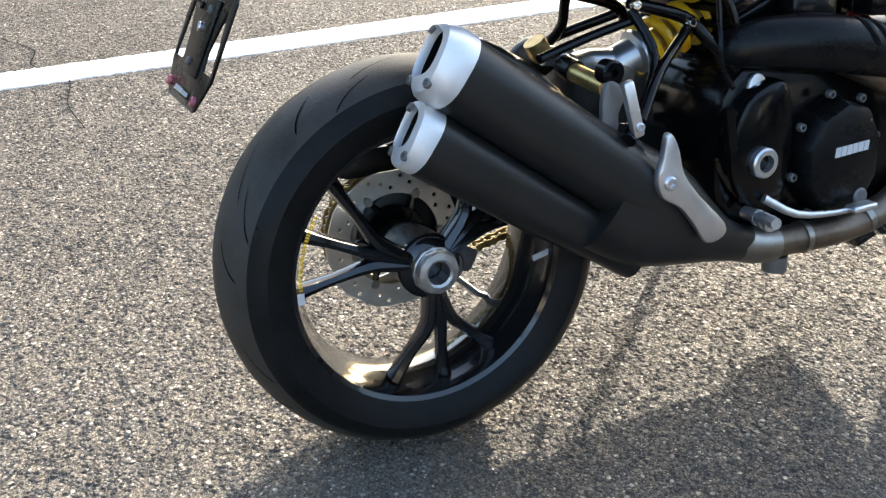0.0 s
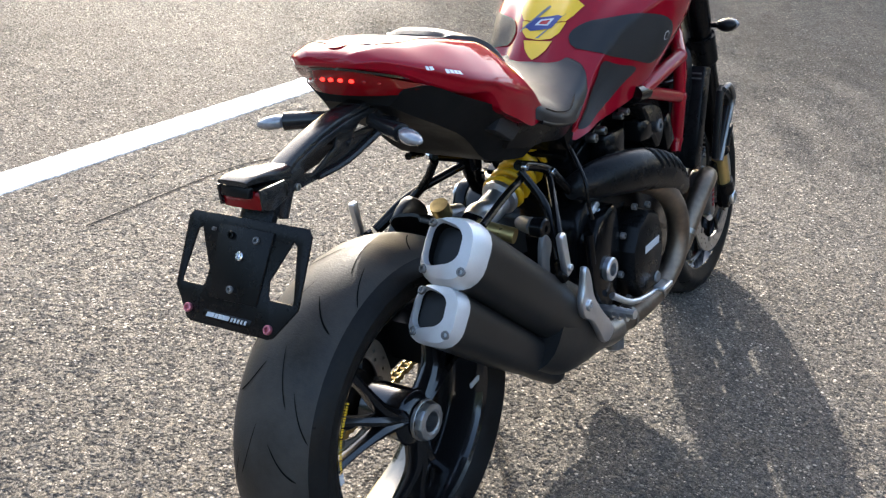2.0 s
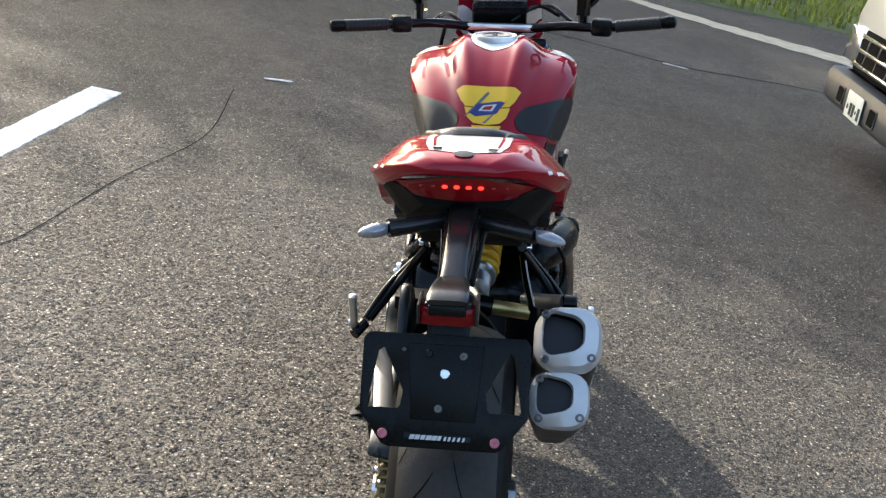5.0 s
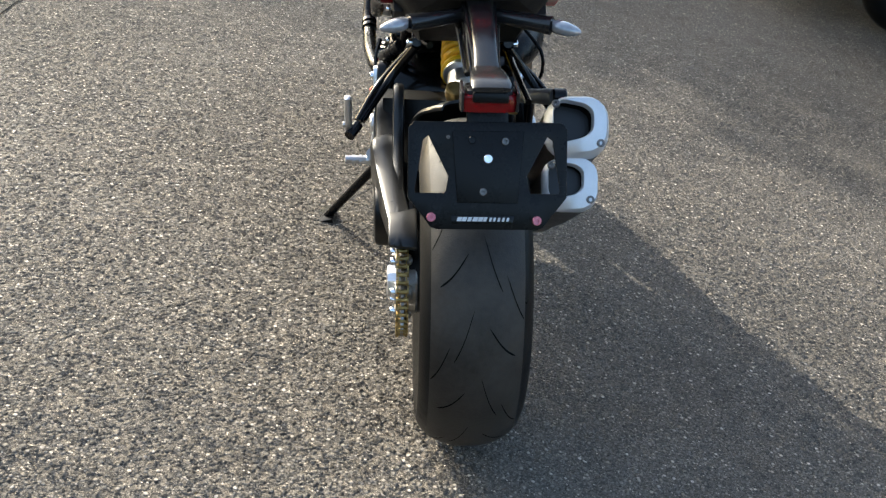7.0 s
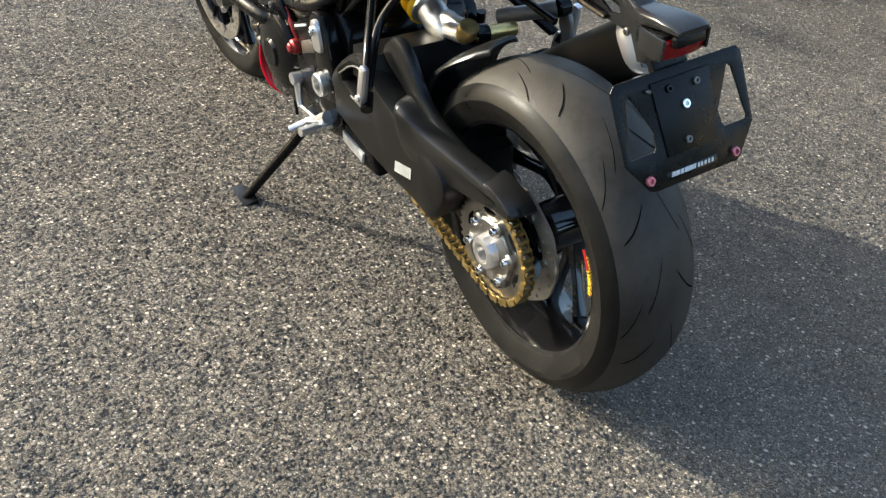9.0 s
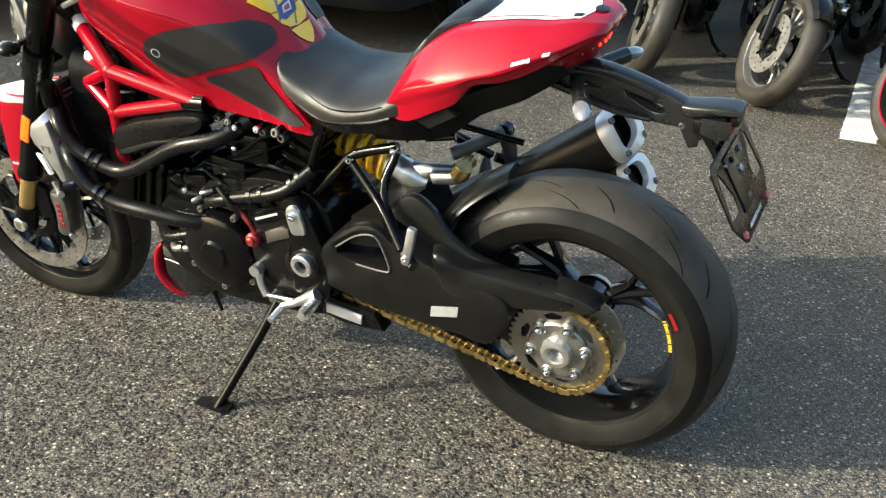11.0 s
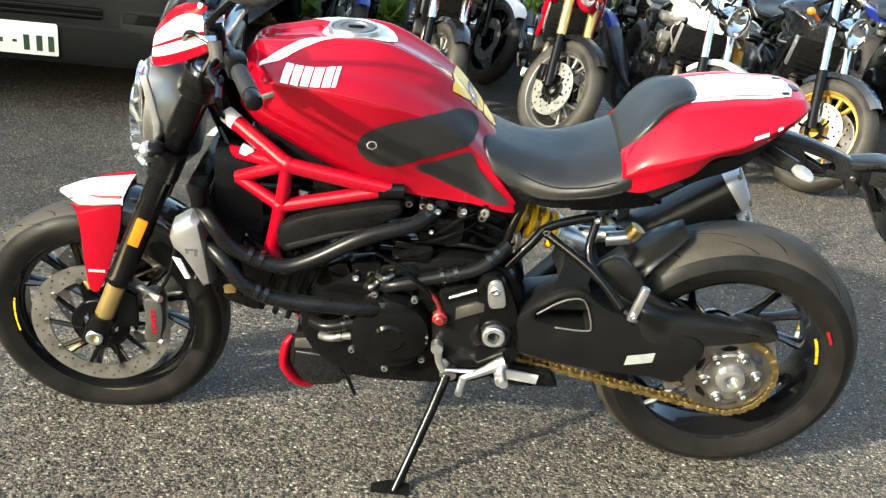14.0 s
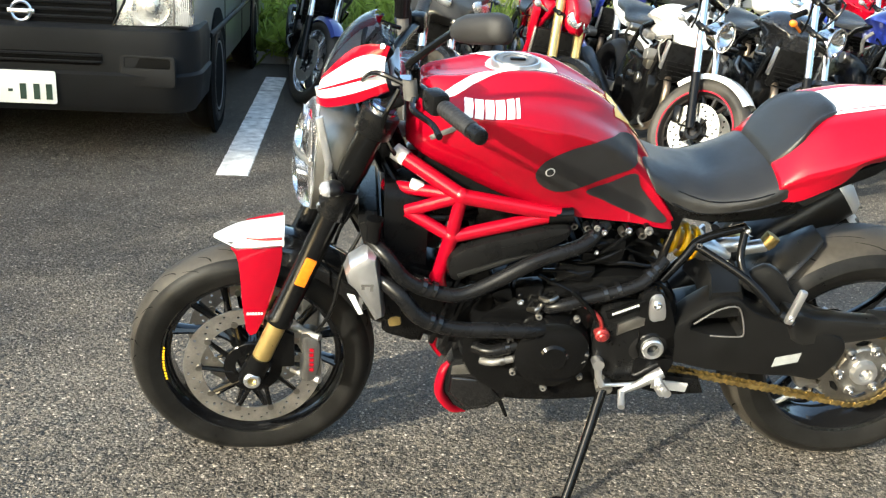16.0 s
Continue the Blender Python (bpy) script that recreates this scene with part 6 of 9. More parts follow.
M_CALIPER = mat("grey_cast_metal_caliper", (0.20, 0.195, 0.19), 0.32, metal=0.85, var=0.25, scale=25)


def along(s, t, dy=0.0):
    """A point on a fork leg, t metres above the axle; dy: forward of it."""
    return Vector((s * FX, FA[0] + dy, FA[1])) + FDIR * t


def fpart(name, bm, m_, parent, label="", sharp=35):
    bmesh.ops.transform(bm, matrix=STEER, verts=bm.verts[:])
    return part(name, bm, m_, parent, label, sharp)


front_wheel = cast_wheel("front_wheel", FA, 0.223, 0.116, 0.040, 0.10, 165, 26, 0.10, STEER)
ft = fpart("tyre", tyre_mesh(FA, 0.297, 0.120, 0.226), M_RUBBER, front_wheel, "worn black sport tyre")
part("worn_tread", tread_band(FA, 0.297, 0.120, 0.226, 0.56, STEER), M_WORN, ft, "dusty brown worn tread", 60)
grooves(FA, 0.297, 0.120, 0.226, 12, [(0, 0.08, 9, 0.40, 0.0020), (12, 0.46, 20, 0.72, 0.0020), (21, 0.18, 27, 0.50, 0.0018)], ft, STEER)
M_FRONTDISC = mat("worn_disc_steel", (0.46, 0.44, 0.41), 0.36, metal=0.95, var=0.25, scale=25)
for s in (-1, 1):
    d1, d2 = brake_disc(FA, 0.165, 0.124, s * 0.072, 0.005, 10, 0.070, STEER, 60, False, 0.0038)
    part("brake_disc", d1, M_FRONTDISC, front_wheel, "large drilled steel brake disc")
    for nm, q in d2:
        part(nm, q, M_STEEL if nm == "disc_bobbin" else M_SATIN, front_wheel)
    bm = N()
    disc_x(bm, FA, 0.020, s * 0.05, s * 0.137, 20, 0.011, 0.003)
    fpart("axle_end", bm, M_ALU, front_wheel, "bare aluminium hollow axle end")
fpart("wheel_lettering", dashes(N(), FA, 0.2110, 0.2160, 12, -14, -0.0505, 12), M_YELLOW, front_wheel, "yellow lettering bars on the rim")
for s in (-1, 1):
    bm = N()
    tube(bm, [along(s, -0.01), along(s, 0.19)], 0.0225, 18)
    fork = fpart("fork_leg", bm, M_GOLD, bike, "gold upside-down fork leg")
    bm = N()
    tube(bm, [along(s, 0.165), along(s, 0.18), along(s, 0.185), along(s, 0.50), along(s, 0.505)], [0.031, 0.031, 0.0275, 0.0275, 0.027], 20)
    fpart("fork_tube", bm, M_SATIN, fork, "black upper fork tube")
    bm = N()
    tube(bm, [along(s, 0.50), along(s, 0.56), along(s, 0.59), along(s, 0.745)], [0.0275, 0.0275, 0.031, 0.031], 20)
    fpart("fork_tube", bm, M_SATIN, fork)
    bm = N()
    tube(bm, [along(s, 0.47), along(s, 0.545)], 0.035, 20)
    fpart("lower_clamp", bm, M_MATTE, fork)
    for t in (0.49, 0.525):
        bm = N()
        bolt(bm, along(s, t) + Vector((-0.014 if s < 0 else 0.014, 0.034, 0.012)), (-0.5 * (1 if s < 0 else -1), 0.85, 0.35), 0.006, 0.006)
        fpart("clamp_bolt", bm, M_CHROME, fork)
    bm = N()
    tube(bm, [along(s, 0.682), along(s, 0.688), along(s, 0.732), along(s, 0.736)], [0.040, 0.0435, 0.0435, 0.040], 24)
    fpart("top_clamp", bm, M_MATTE, fork)
    bm = N()
    tube(bm, [along(s, 0.735), along(s, 0.743)], 0.032, 24)
    fpart("cap_ring", bm, M_CHROME, fork)
    bm = N()
    tube(bm, [along(s, 0.741), along(s, 0.750), along(s, 0.756)], [0.027, 0.026, 0.016], 18)
    fpart("fork_cap", bm, M_BLUECAP, fork, "blue anodised fork adjuster cap")
    bm = N()
    p = along(s, 0.325)
    box(bm, (0.008, 0.026, 0.074), p + Vector((s * 0.028, 0.0, 0)), (22.9, 0, 0), 0.003)
    fpart("side_reflector", bm, M_ORANGE, fork, "amber side reflector")
    bm = N()
    box(bm, (0.040, 0.060, 0.065), along(s, 0.005), (22.9, 0, 0), 0.014)
    tube(bm, [along(s, 0.02), along(s, 0.06)], 0.029, 16)
    fpart("fork_foot", bm, M_SATIN, fork)
    # radial caliper behind the leg
    bm = N()
    cpos = Vector((s * 0.086, FA[0] - 0.132, FA[1] + 0.048))
    prism(bm, smooth_poly([(0.018, 0.060), (-0.022, 0.056), (-0.030, 0.0), (-0.020, -0.060), (0.016, -0.058), (0.012, 0.0)], 3), -0.032, 0.032, (), 0.010, pose(*cpos, 4, 0, 0))
    cal = fpart("caliper", bm, M_CALIPER, fork, "grey alloy radial brake caliper with red lettering", 40)
    bm = N()
    for k in range(5):
        box(bm, (0.0016, 0.010, 0.009), cpos + Vector((s * 0.0328, -0.008, 0.028 - 0.014 * k)), (4, 0, 0), 0)
    fpart("caliper_lettering", bm, M_RED, cal)
    for dz in (0.062, -0.062):
        bm = N()
        tube(bm, [cpos + Vector((-s * 0.02, 0.04, dz)), cpos + Vector((s * 0.030, -0.028, dz))], 0.0085, 10)
        fpart("caliper_bolt", bm, M_ALU, cal)
    bm = N()
    tube(bm, [cpos + Vector((s * 0.02, -0.02, 0.07)), cpos + Vector((s * 0.03, -0.055, 0.14)), cpos + Vector((s * 0.01, -0.08, 0.24)), Vector((s * 0.07, 1.25, 0.66))], 0.0045, 8, 4)
    fpart("brake_hose", bm, M_MATTE, cal)
    bm = N()
    prism(bm, [(FA[0] - 0.10, FA[1] + 0.11), (FA[0] - 0.03, FA[1] + 0.15), (FA[0] - 0.02, FA[1] + 0.02), (FA[0] - 0.10, FA[1] + 0.02)], s * 0.088, s * 0.108, (), 0.006)
    fpart("caliper_mount", bm, M_SATIN, fork)

# ---- front mudguard ----


def guard_band(a0, a1, r, w, drop, thick=0.004, n=12):
    """A curved shell over the tyre between two angles, with flanks."""
    rings = []
    for k in range(n + 1):
        t = k / n
        a = radians(a0 + (a1 - a0) * t)
        row = []
        ww = w * (0.80 + 0.20 * min(1, 4 * t)) if a0 < 90 else w
        for sgn in (1, -1):
            rr = r if sgn > 0 else r - thick
            sec = [(-ww, rr - drop), (-ww * 0.98, rr - drop * 0.45), (-ww * 0.78, rr - 0.006), (-ww * 0.35, rr + 0.002), (0, rr + 0.006), (ww * 0.35, rr + 0.002), (ww * 0.78, rr - 0.006), (ww * 0.98, rr - drop * 0.45), (ww, rr - drop)]
            for x, q in (sec if sgn > 0 else reversed(sec)):
                row.append((x, FA[0] + q * math.cos(a), FA[1] + q * math.sin(a)))
        rings.append(row)
    return loft(N(), rings)


def fender_top():
    """The white beak: sections from the pointed tip back to the fork."""
    rings = []
    for y, zt, w, zs in ([float(v) for v in r] for r in catmull([(1.588, 0.617, 0.003, 0.614), (1.576, 0.622, 0.014, 0.613), (1.556, 0.627, 0.033, 0.612), (1.530, 0.630, 0.054, 0.611), (1.49, 0.633, 0.064, 0.615), (1.445, 0.637, 0.068, 0.620), (1.426, 0.641, 0.069, 0.622)], 3)):
        top = [(-w, y, zs), (-w * 0.97, y, zs + (zt - zs) * 0.55), (-w * 0.72, y, zt - 0.003), (-w * 0.3, y, zt), (w * 0.3, y, zt), (w * 0.72, y, zt - 0.003), (w * 0.97, y, zs + (zt - zs) * 0.55), (w, y, zs)]
        rings.append(top + [(x * 0.95, yy, z - 0.004) for x, yy, z in reversed(top)])
    return loft(N(), rings)


fender = fpart("front_fender", fender_top(), M_WHITE, bike, "red and white front mudguard", 50)
for s in (-1, 1):
    bm = N()
    fl = [(1.548, 0.612), (1.536, 0.600), (1.530, 0.580), (1.527, 0.55), (1.524, 0.476), (1.517, 0.408), (1.508, 0.395), (1.494, 0.399), (1.478, 0.431), (1.452, 0.505), (1.436, 0.56), (1.430, 0.60), (1.430, 0.624), (1.49, 0.618), (1.53, 0.612)]
    prism(bm, fl, s * 0.0655, s * 0.0700, (), 0.0015)
    for v in bm.verts:
        v.co.x += s * (0.11 * max(0.0, 0.60 - v.co.z) - 0.9 * max(0.0, v.co.y - 1.532))
    side_ = fpart("fender_side", bm, M_RED, fender, "glossy red mudguard side", 40)
    bm = N()
    tube(bm, [(s * 0.0600, 1.533, 0.6115), (s * 0.0700, 1.49, 0.6165), (s * 0.0712, 1.433, 0.6235)], 0.0016, 6)
    fpart("pinstripe", bm, M_GLOSSB, side_)
    bm = N()
    tube(bm, [(s * 0.046, 1.515, 0.6305), (s * 0.056, 1.48, 0.6325), (s * 0.062, 1.430, 0.638)], [0.0012, 0.003, 0.004], 8, 3)
    fpart("edge_stripe", bm, M_RED, fender)
    bm = N()
    prism(bm, [(1.556, 0.6205), (1.548, 0.6235), (1.540, 0.624), (1.544, 0.619)], s * 0.0490, s * 0.0515, (), 0)
    fpart("fender_emblem", bm, M_GUNMETAL, fender)
    bm = N()
    for k in range(6):
        box(bm, (0.001, 0.0045, 0.006), (s * 0.0868, 1.512 - 0.0065 * k, 0.452), (0, 0, 0), 0)
    fpart("side_lettering", bm, M_WHITE, side_)
fpart("fender_rear", guard_band(100, 150, 0.340, 0.066, 0.050), M_GLOSSB, fender, "black rear part of the mudguard", 50)

# ---- radiator ----
bm = N()
box(bm, (0.30, 0.045, 0.26), (0, 1.205, 0.60), (-14, 0, 0), 0.006)
rad = part("radiator", bm, M_MATTE, bike, "black curved radiator")
for k in range(18):
    bm = N()
    box(bm, (0.285, 0.004, 0.004), (0, 1.226 + 0.0035 * (k - 9) * -0.24 * 3, 0.60 + 0.0135 * (k - 8.5)), (-14, 0, 0), 0)
    part("radiator_fin", bm, M_GUNMETAL, rad)
for s in (-1, 1):
    bm = N()
    rim_ = [(1.290, 0.625), (1.280, 0.652), (1.236, 0.682), (1.214, 0.672), (1.200, 0.585), (1.190, 0.500), (1.212, 0.488), (1.234, 0.530), (1.262, 0.578), (1.283, 0.598)]
    if s < 0:
        prism(bm, rim_, -0.150, -0.208, (), 0.012, taper=0.84)
    else:
        prism(bm, rim_, 0.178, 0.196, ([(1.268, 0.622), (1.262, 0.640), (1.236, 0.660), (1.226, 0.650), (1.216, 0.585), (1.208, 0.520), (1.218, 0.528), (1.246, 0.586)],), 0.004)
    cover = part("radiator_cover", bm, M_ALU if s < 0 else M_GUARD, rad, "silver radiator side cover" if s < 0 else "black radiator side cover", 30)
    bm = N()
    prism(bm, [(1.262, 0.567), (1.243, 0.522), (1.253, 0.520), (1.279, 0.572)], s * 0.196, s * 0.205, (), 0.002)
    part("cover_blade", bm, M_WHITE if s < 0 else M_MATTE, cover)
    if s > 0:
        bm = N()
        tube(bm, [(0.200, 1.214, 0.676), (0.203, 1.240, 0.682), (0.200, 1.280, 0.654), (0.196, 1.290, 0.624), (0.194, 1.266, 0.580), (0.194, 1.238, 0.532), (0.196, 1.212, 0.490)], 0.0070, 8, 4)
        part("cover_rim", bm, M_CARRIER, cover, "bare grey rim", 60)
    if s < 0:
        bm = N()
        for q in ([(1.249, 0.600), (1.221, 0.600), (1.221, 0.595), (1.249, 0.595)], [(1.229, 0.600), (1.222, 0.600), (1.222, 0.583), (1.229, 0.583)], [(1.248, 0.600), (1.241, 0.600), (1.241, 0.587), (1.248, 0.587)]):
            prism(bm, q, -0.2072, -0.2086, (), 0)
        part("cover_mark", bm, M_GUNMETAL, cover)
bm = N()
tube(bm, [(-0.170, 1.225, 0.690), (-0.172, 1.222, 0.735)], 0.016, 16)
tube(bm, [(-0.172, 1.222, 0.732), (-0.172, 1.221, 0.744)], 0.020, 12)
part("filler_neck", bm, M_SATIN, rad, "black radiator filler cap")
bm = N()
loft(bm, [[(a * w, y, z + b * h) for a, b in round_rect(2, 2, 0.4, 3)] for y, z, w, h in ((1.10, 0.62, 0.10, 0.16), (1.20, 0.66, 0.12, 0.14))])
part("inner_shroud", bm, M_MATTE, bike)
bm = N()
box(bm, (0.10, 0.03, 0.035), (-0.10, 1.17, 0.472), (-10, 0, 0), 0.006)
part("horn_bracket", bm, M_GOLD, bike)
# dark service pieces behind the trellis
for y, z, sx, sy, sz in ((1.10, 0.70, 0.16, 0.10, 0.16), (1.02, 0.74, 0.20, 0.14, 0.08), (0.93, 0.70, 0.22, 0.14, 0.09)):
    bm = N()
    box(bm, (sx, sy, sz), (0, y, z), (10, 0, 0), 0.02)
    part("service_box", bm, M_MATTE, bike)
for s in (-1, 1):
    bm = N()
    tube(bm, [(s * 0.05, 1.20, 0.82), (s * 0.10, 1.14, 0.74), (s * 0.115, 1.08, 0.72), (s * 0.10, 0.99, 0.73)], 0.008, 8, 4)
    part("wiring_loom", bm, M_SATIN, bike)
    bm = N()
    box(bm, (0.02, 0.03, 0.02), (s * 0.105, 1.13, 0.795), (20, 0, 0), 0.004)
    part("connector", bm, M_WHITE, bike, "white connector")

# ---- headlight, screen, instruments ----
bm = N()
HLC = Vector((0, 1.325, 0.835))
hl_rows = []
for t, w, h in ((-0.075, 0.060, 0.075), (-0.045, 0.088, 0.105), (0.0, 0.098, 0.122), (0.03, 0.098, 0.124)):
    hl_rows.append([(a * w, HLC.y + t - 0.10 * b * h, HLC.z + b * h - (0.02 if b < 0 else 0)) for a, b in ((math.cos(q), math.sin(q)) for q in (2 * math.pi * k / 28 for k in range(28)))])
loft(bm, hl_rows)
M_SHELL = mat("silver_grey_shell", (0.30, 0.29, 0.265), 0.32, metal=0.85, var=0.1, scale=12)
headlight = fpart("headlight", bm, M_SHELL, bike, "round headlight with silver-grey metal shell and clear lens", 50)
bm = N()
rows_ = []
for t, k_ in ((0.028, 0.985), (0.045, 0.95), (0.062, 0.80), (0.074, 0.52), (0.079, 0.2)):
    rows_.append([(a * 0.098 * k_, HLC.y + t - 0.10 * b * 0.124 * k_, HLC.z + b * 0.124 * k_ - (0.02 if b < 0 else 0)) for a, b in ((math.cos(q), math.sin(q)) for q in (2 * math.pi * k / 28 for k in range(28)))])
loft(bm, rows_)
lens = fpart("headlight_lens", bm, M_CLEAR, headlight, "clear bulging headlight lens", 60)
lens.visible_shadow = False
bm = N()
loft(bm, [[(a * 0.092 * k_, HLC.y + t - 0.10 * b * 0.116, HLC.z + b * 0.116 * k_ - (0.02 if b < 0 else 0)) for a, b in ((math.cos(q), math.sin(q)) for q in (2 * math.pi * k / 28 for k in range(28)))] for t, k_ in ((0.0315, 1.0), (0.033, 0.98))])
fpart("lamp_back", bm, M_LAMPBACK, headlight)
for dz in (0.052, -0.058):
    bm = N()
    lathe(bm, [(0.010, 0.0), (0.032, 0.004), (0.048, 0.022), (0.053, 0.026), (0.050, 0.027), (0.044, 0.022), (0.028, 0.006), (0.010, 0.002)], (0, 0, 0), 28, True, pose(0, HLC.y + 0.034 - 0.1 * dz, HLC.z + dz, 0, 0, 90))
    fpart("lamp_bowl", bm, M_CHROME, headlight, "chrome reflector bowl")
for s in (-1, 1):
    bm = N()
    prism(bm, [(-0.055, 0.10), (-0.02, 0.108), (-0.03, 0.0), (-0.02, -0.11), (-0.05, -0.10), (-0.075, 0.0)], 0.036, 0.044, (), 0.002, pose(0, HLC.y, HLC.z - 0.008, 0, 0, 90) @ Matrix.Scale(s, 4, (0, 1, 0)))
    fpart("lamp_wing", bm, M_CHROME, headlight)
bm = N()
tube(bm, [(-0.085, HLC.y + 0.040, HLC.z), (0, HLC.y + 0.058, HLC.z), (0.085, HLC.y + 0.040, HLC.z)], 0.006, 8, 3)
fpart("lamp_bar", bm, M_GUNMETAL, headlight)
for s in (-1, 1):
    bm = N()
    prism(bm, [(1.355, 0.945), (1.340, 0.95), (1.318, 0.84), (1.330, 0.75), (1.340, 0.755), (1.335, 0.84)], s * 0.088, s * 0.1005, (), 0.003)
    fpart("shell_trim", bm, M_ALU, headlight, "bright shell trim")


NOSE = [(1.352, 0.948), (1.345, 0.990), (1.3335, 1.0325), (1.298, 1.098), (1.262, 1.132), (1.232, 1.143)]


def screen_ring(t):
    """Cross bow of the screen at t from its lower edge (0) to the top (1): its nose line and its sides."""
    line = catmull(NOSE, 4)
    f = max(0.0, min(t, 1.0)) * (len(line) - 1)
    i = min(int(f), len(line) - 2)
    cy, cz = (float(v) for v in line[i] + (line[i + 1] - line[i]) * (f - i))
    sy, sz, w = 1.205 + 0.012 * math.sin(math.pi * t), 1.018 + 0.096 * t, 0.119 - 0.008 * t
    out_ = []
    for k in range(21):
        a = -1.25 + 2.5 * k / 20
        q = (1 - math.cos(a)) / (1 - math.cos(1.25))
        out_.append((w * math.sin(a) / math.sin(1.25), cy + (sy - cy) * q, cz + (sz - cz) * q ** 1.15))
    return out_


def screen_band(lo, hi, k0, k1, off, n=6):
    """A strip of the screen; lo and hi: its lower and upper edge, each (at the nose, at the sides)."""
    bm = N()
    rings = []
    for i in range(n + 1):
        row, back = [], []
        for k in range(k0, k1 + 1):
            q = abs(k - 10) / 10
            a, b = lo[0] + (lo[1] - lo[0]) * q, hi[0] + (hi[1] - hi[0]) * q
            p = Vector(screen_ring(a + (b - a) * i / n)[k])
            row.append(p + Vector((0, off, off * 0.8)))
            back.append(p + Vector((0, off - 0.003, off * 0.8 - 0.002)))
        rings.append(row + back[::-1])
    return loft(bm, rings)


screen = fpart("fly_screen", screen_band((0.0, 0.0), (0.06, 0.17), 0, 20, 0.0), M_RED, bike, "small red and white fly screen with a clear smoked pane", 50)
fpart("screen_stripe", screen_band((0.06, 0.17), (0.12, 0.36), 0, 20, 0.0), M_WHITE, screen, "white stripe", 50)
fpart("screen_stripe", screen_band((0.12, 0.36), (0.13, 0.43), 0, 20, 0.0), M_RED, screen, "", 50)
fpart("screen_stripe", screen_band((0.13, 0.43), (0.21, 0.74), 0, 20, 0.0), M_WHITE, screen, "white stripe", 50)
fpart("screen_stripe", screen_band((0.21, 0.74), (0.23, 0.97), 0, 20, 0.0), M_RED, screen, "", 50)
fpart("screen_pane", screen_band((0.23, 0.97), (1.0, 1.0), 0, 20, -0.001, 10), M_TINT, screen, "smoked clear pane", 60)
for k in (1, 19):
    bm = N()
    p = Vector(screen_ring(0.86)[k])
    bolt(bm, p, (p.x * 6, 0.3, 0.4), 0.006, 0.005)
    fpart("screen_bolt", bm, M_CHROME, screen)
bm = N()
box(bm, (0.15, 0.035, 0.085), (0, 1.225, 1.065), (40, 0, 0), 0.012)
dash = fpart("instrument", bm, M_MATTE, bike, "black digital instrument")
bm = N()
box(bm, (0.125, 0.004, 0.065), (0, 1.212, 1.078), (40, 0, 0), 0.002)
fpart("display", bm, M_TINT, dash)
for s in (-1, 1):
    bm = N()
    tube(bm, [(s * 0.10, 1.318, 0.815), (s * 0.150, 1.322, 0.815)], 0.008, 8)
    sg = fpart("turn_signal", bm, M_MATTE, bike, "front turn signal with a clear lens")
    bm = N()
    ball(bm, (s * 0.166, 1.318, 0.815), 0.024, 1.15, 1.0, 0.72)
    fpart("signal_body", bm, M_MATTE, sg, "black signal housing", 60)
    bm = N()
    ball(bm, (s * 0.168, 1.332, 0.815), 0.0225, 1.2, 0.75, 0.72)
    fpart("signal_lens", bm, M_SIGLENS, sg, "clear lens", 60)

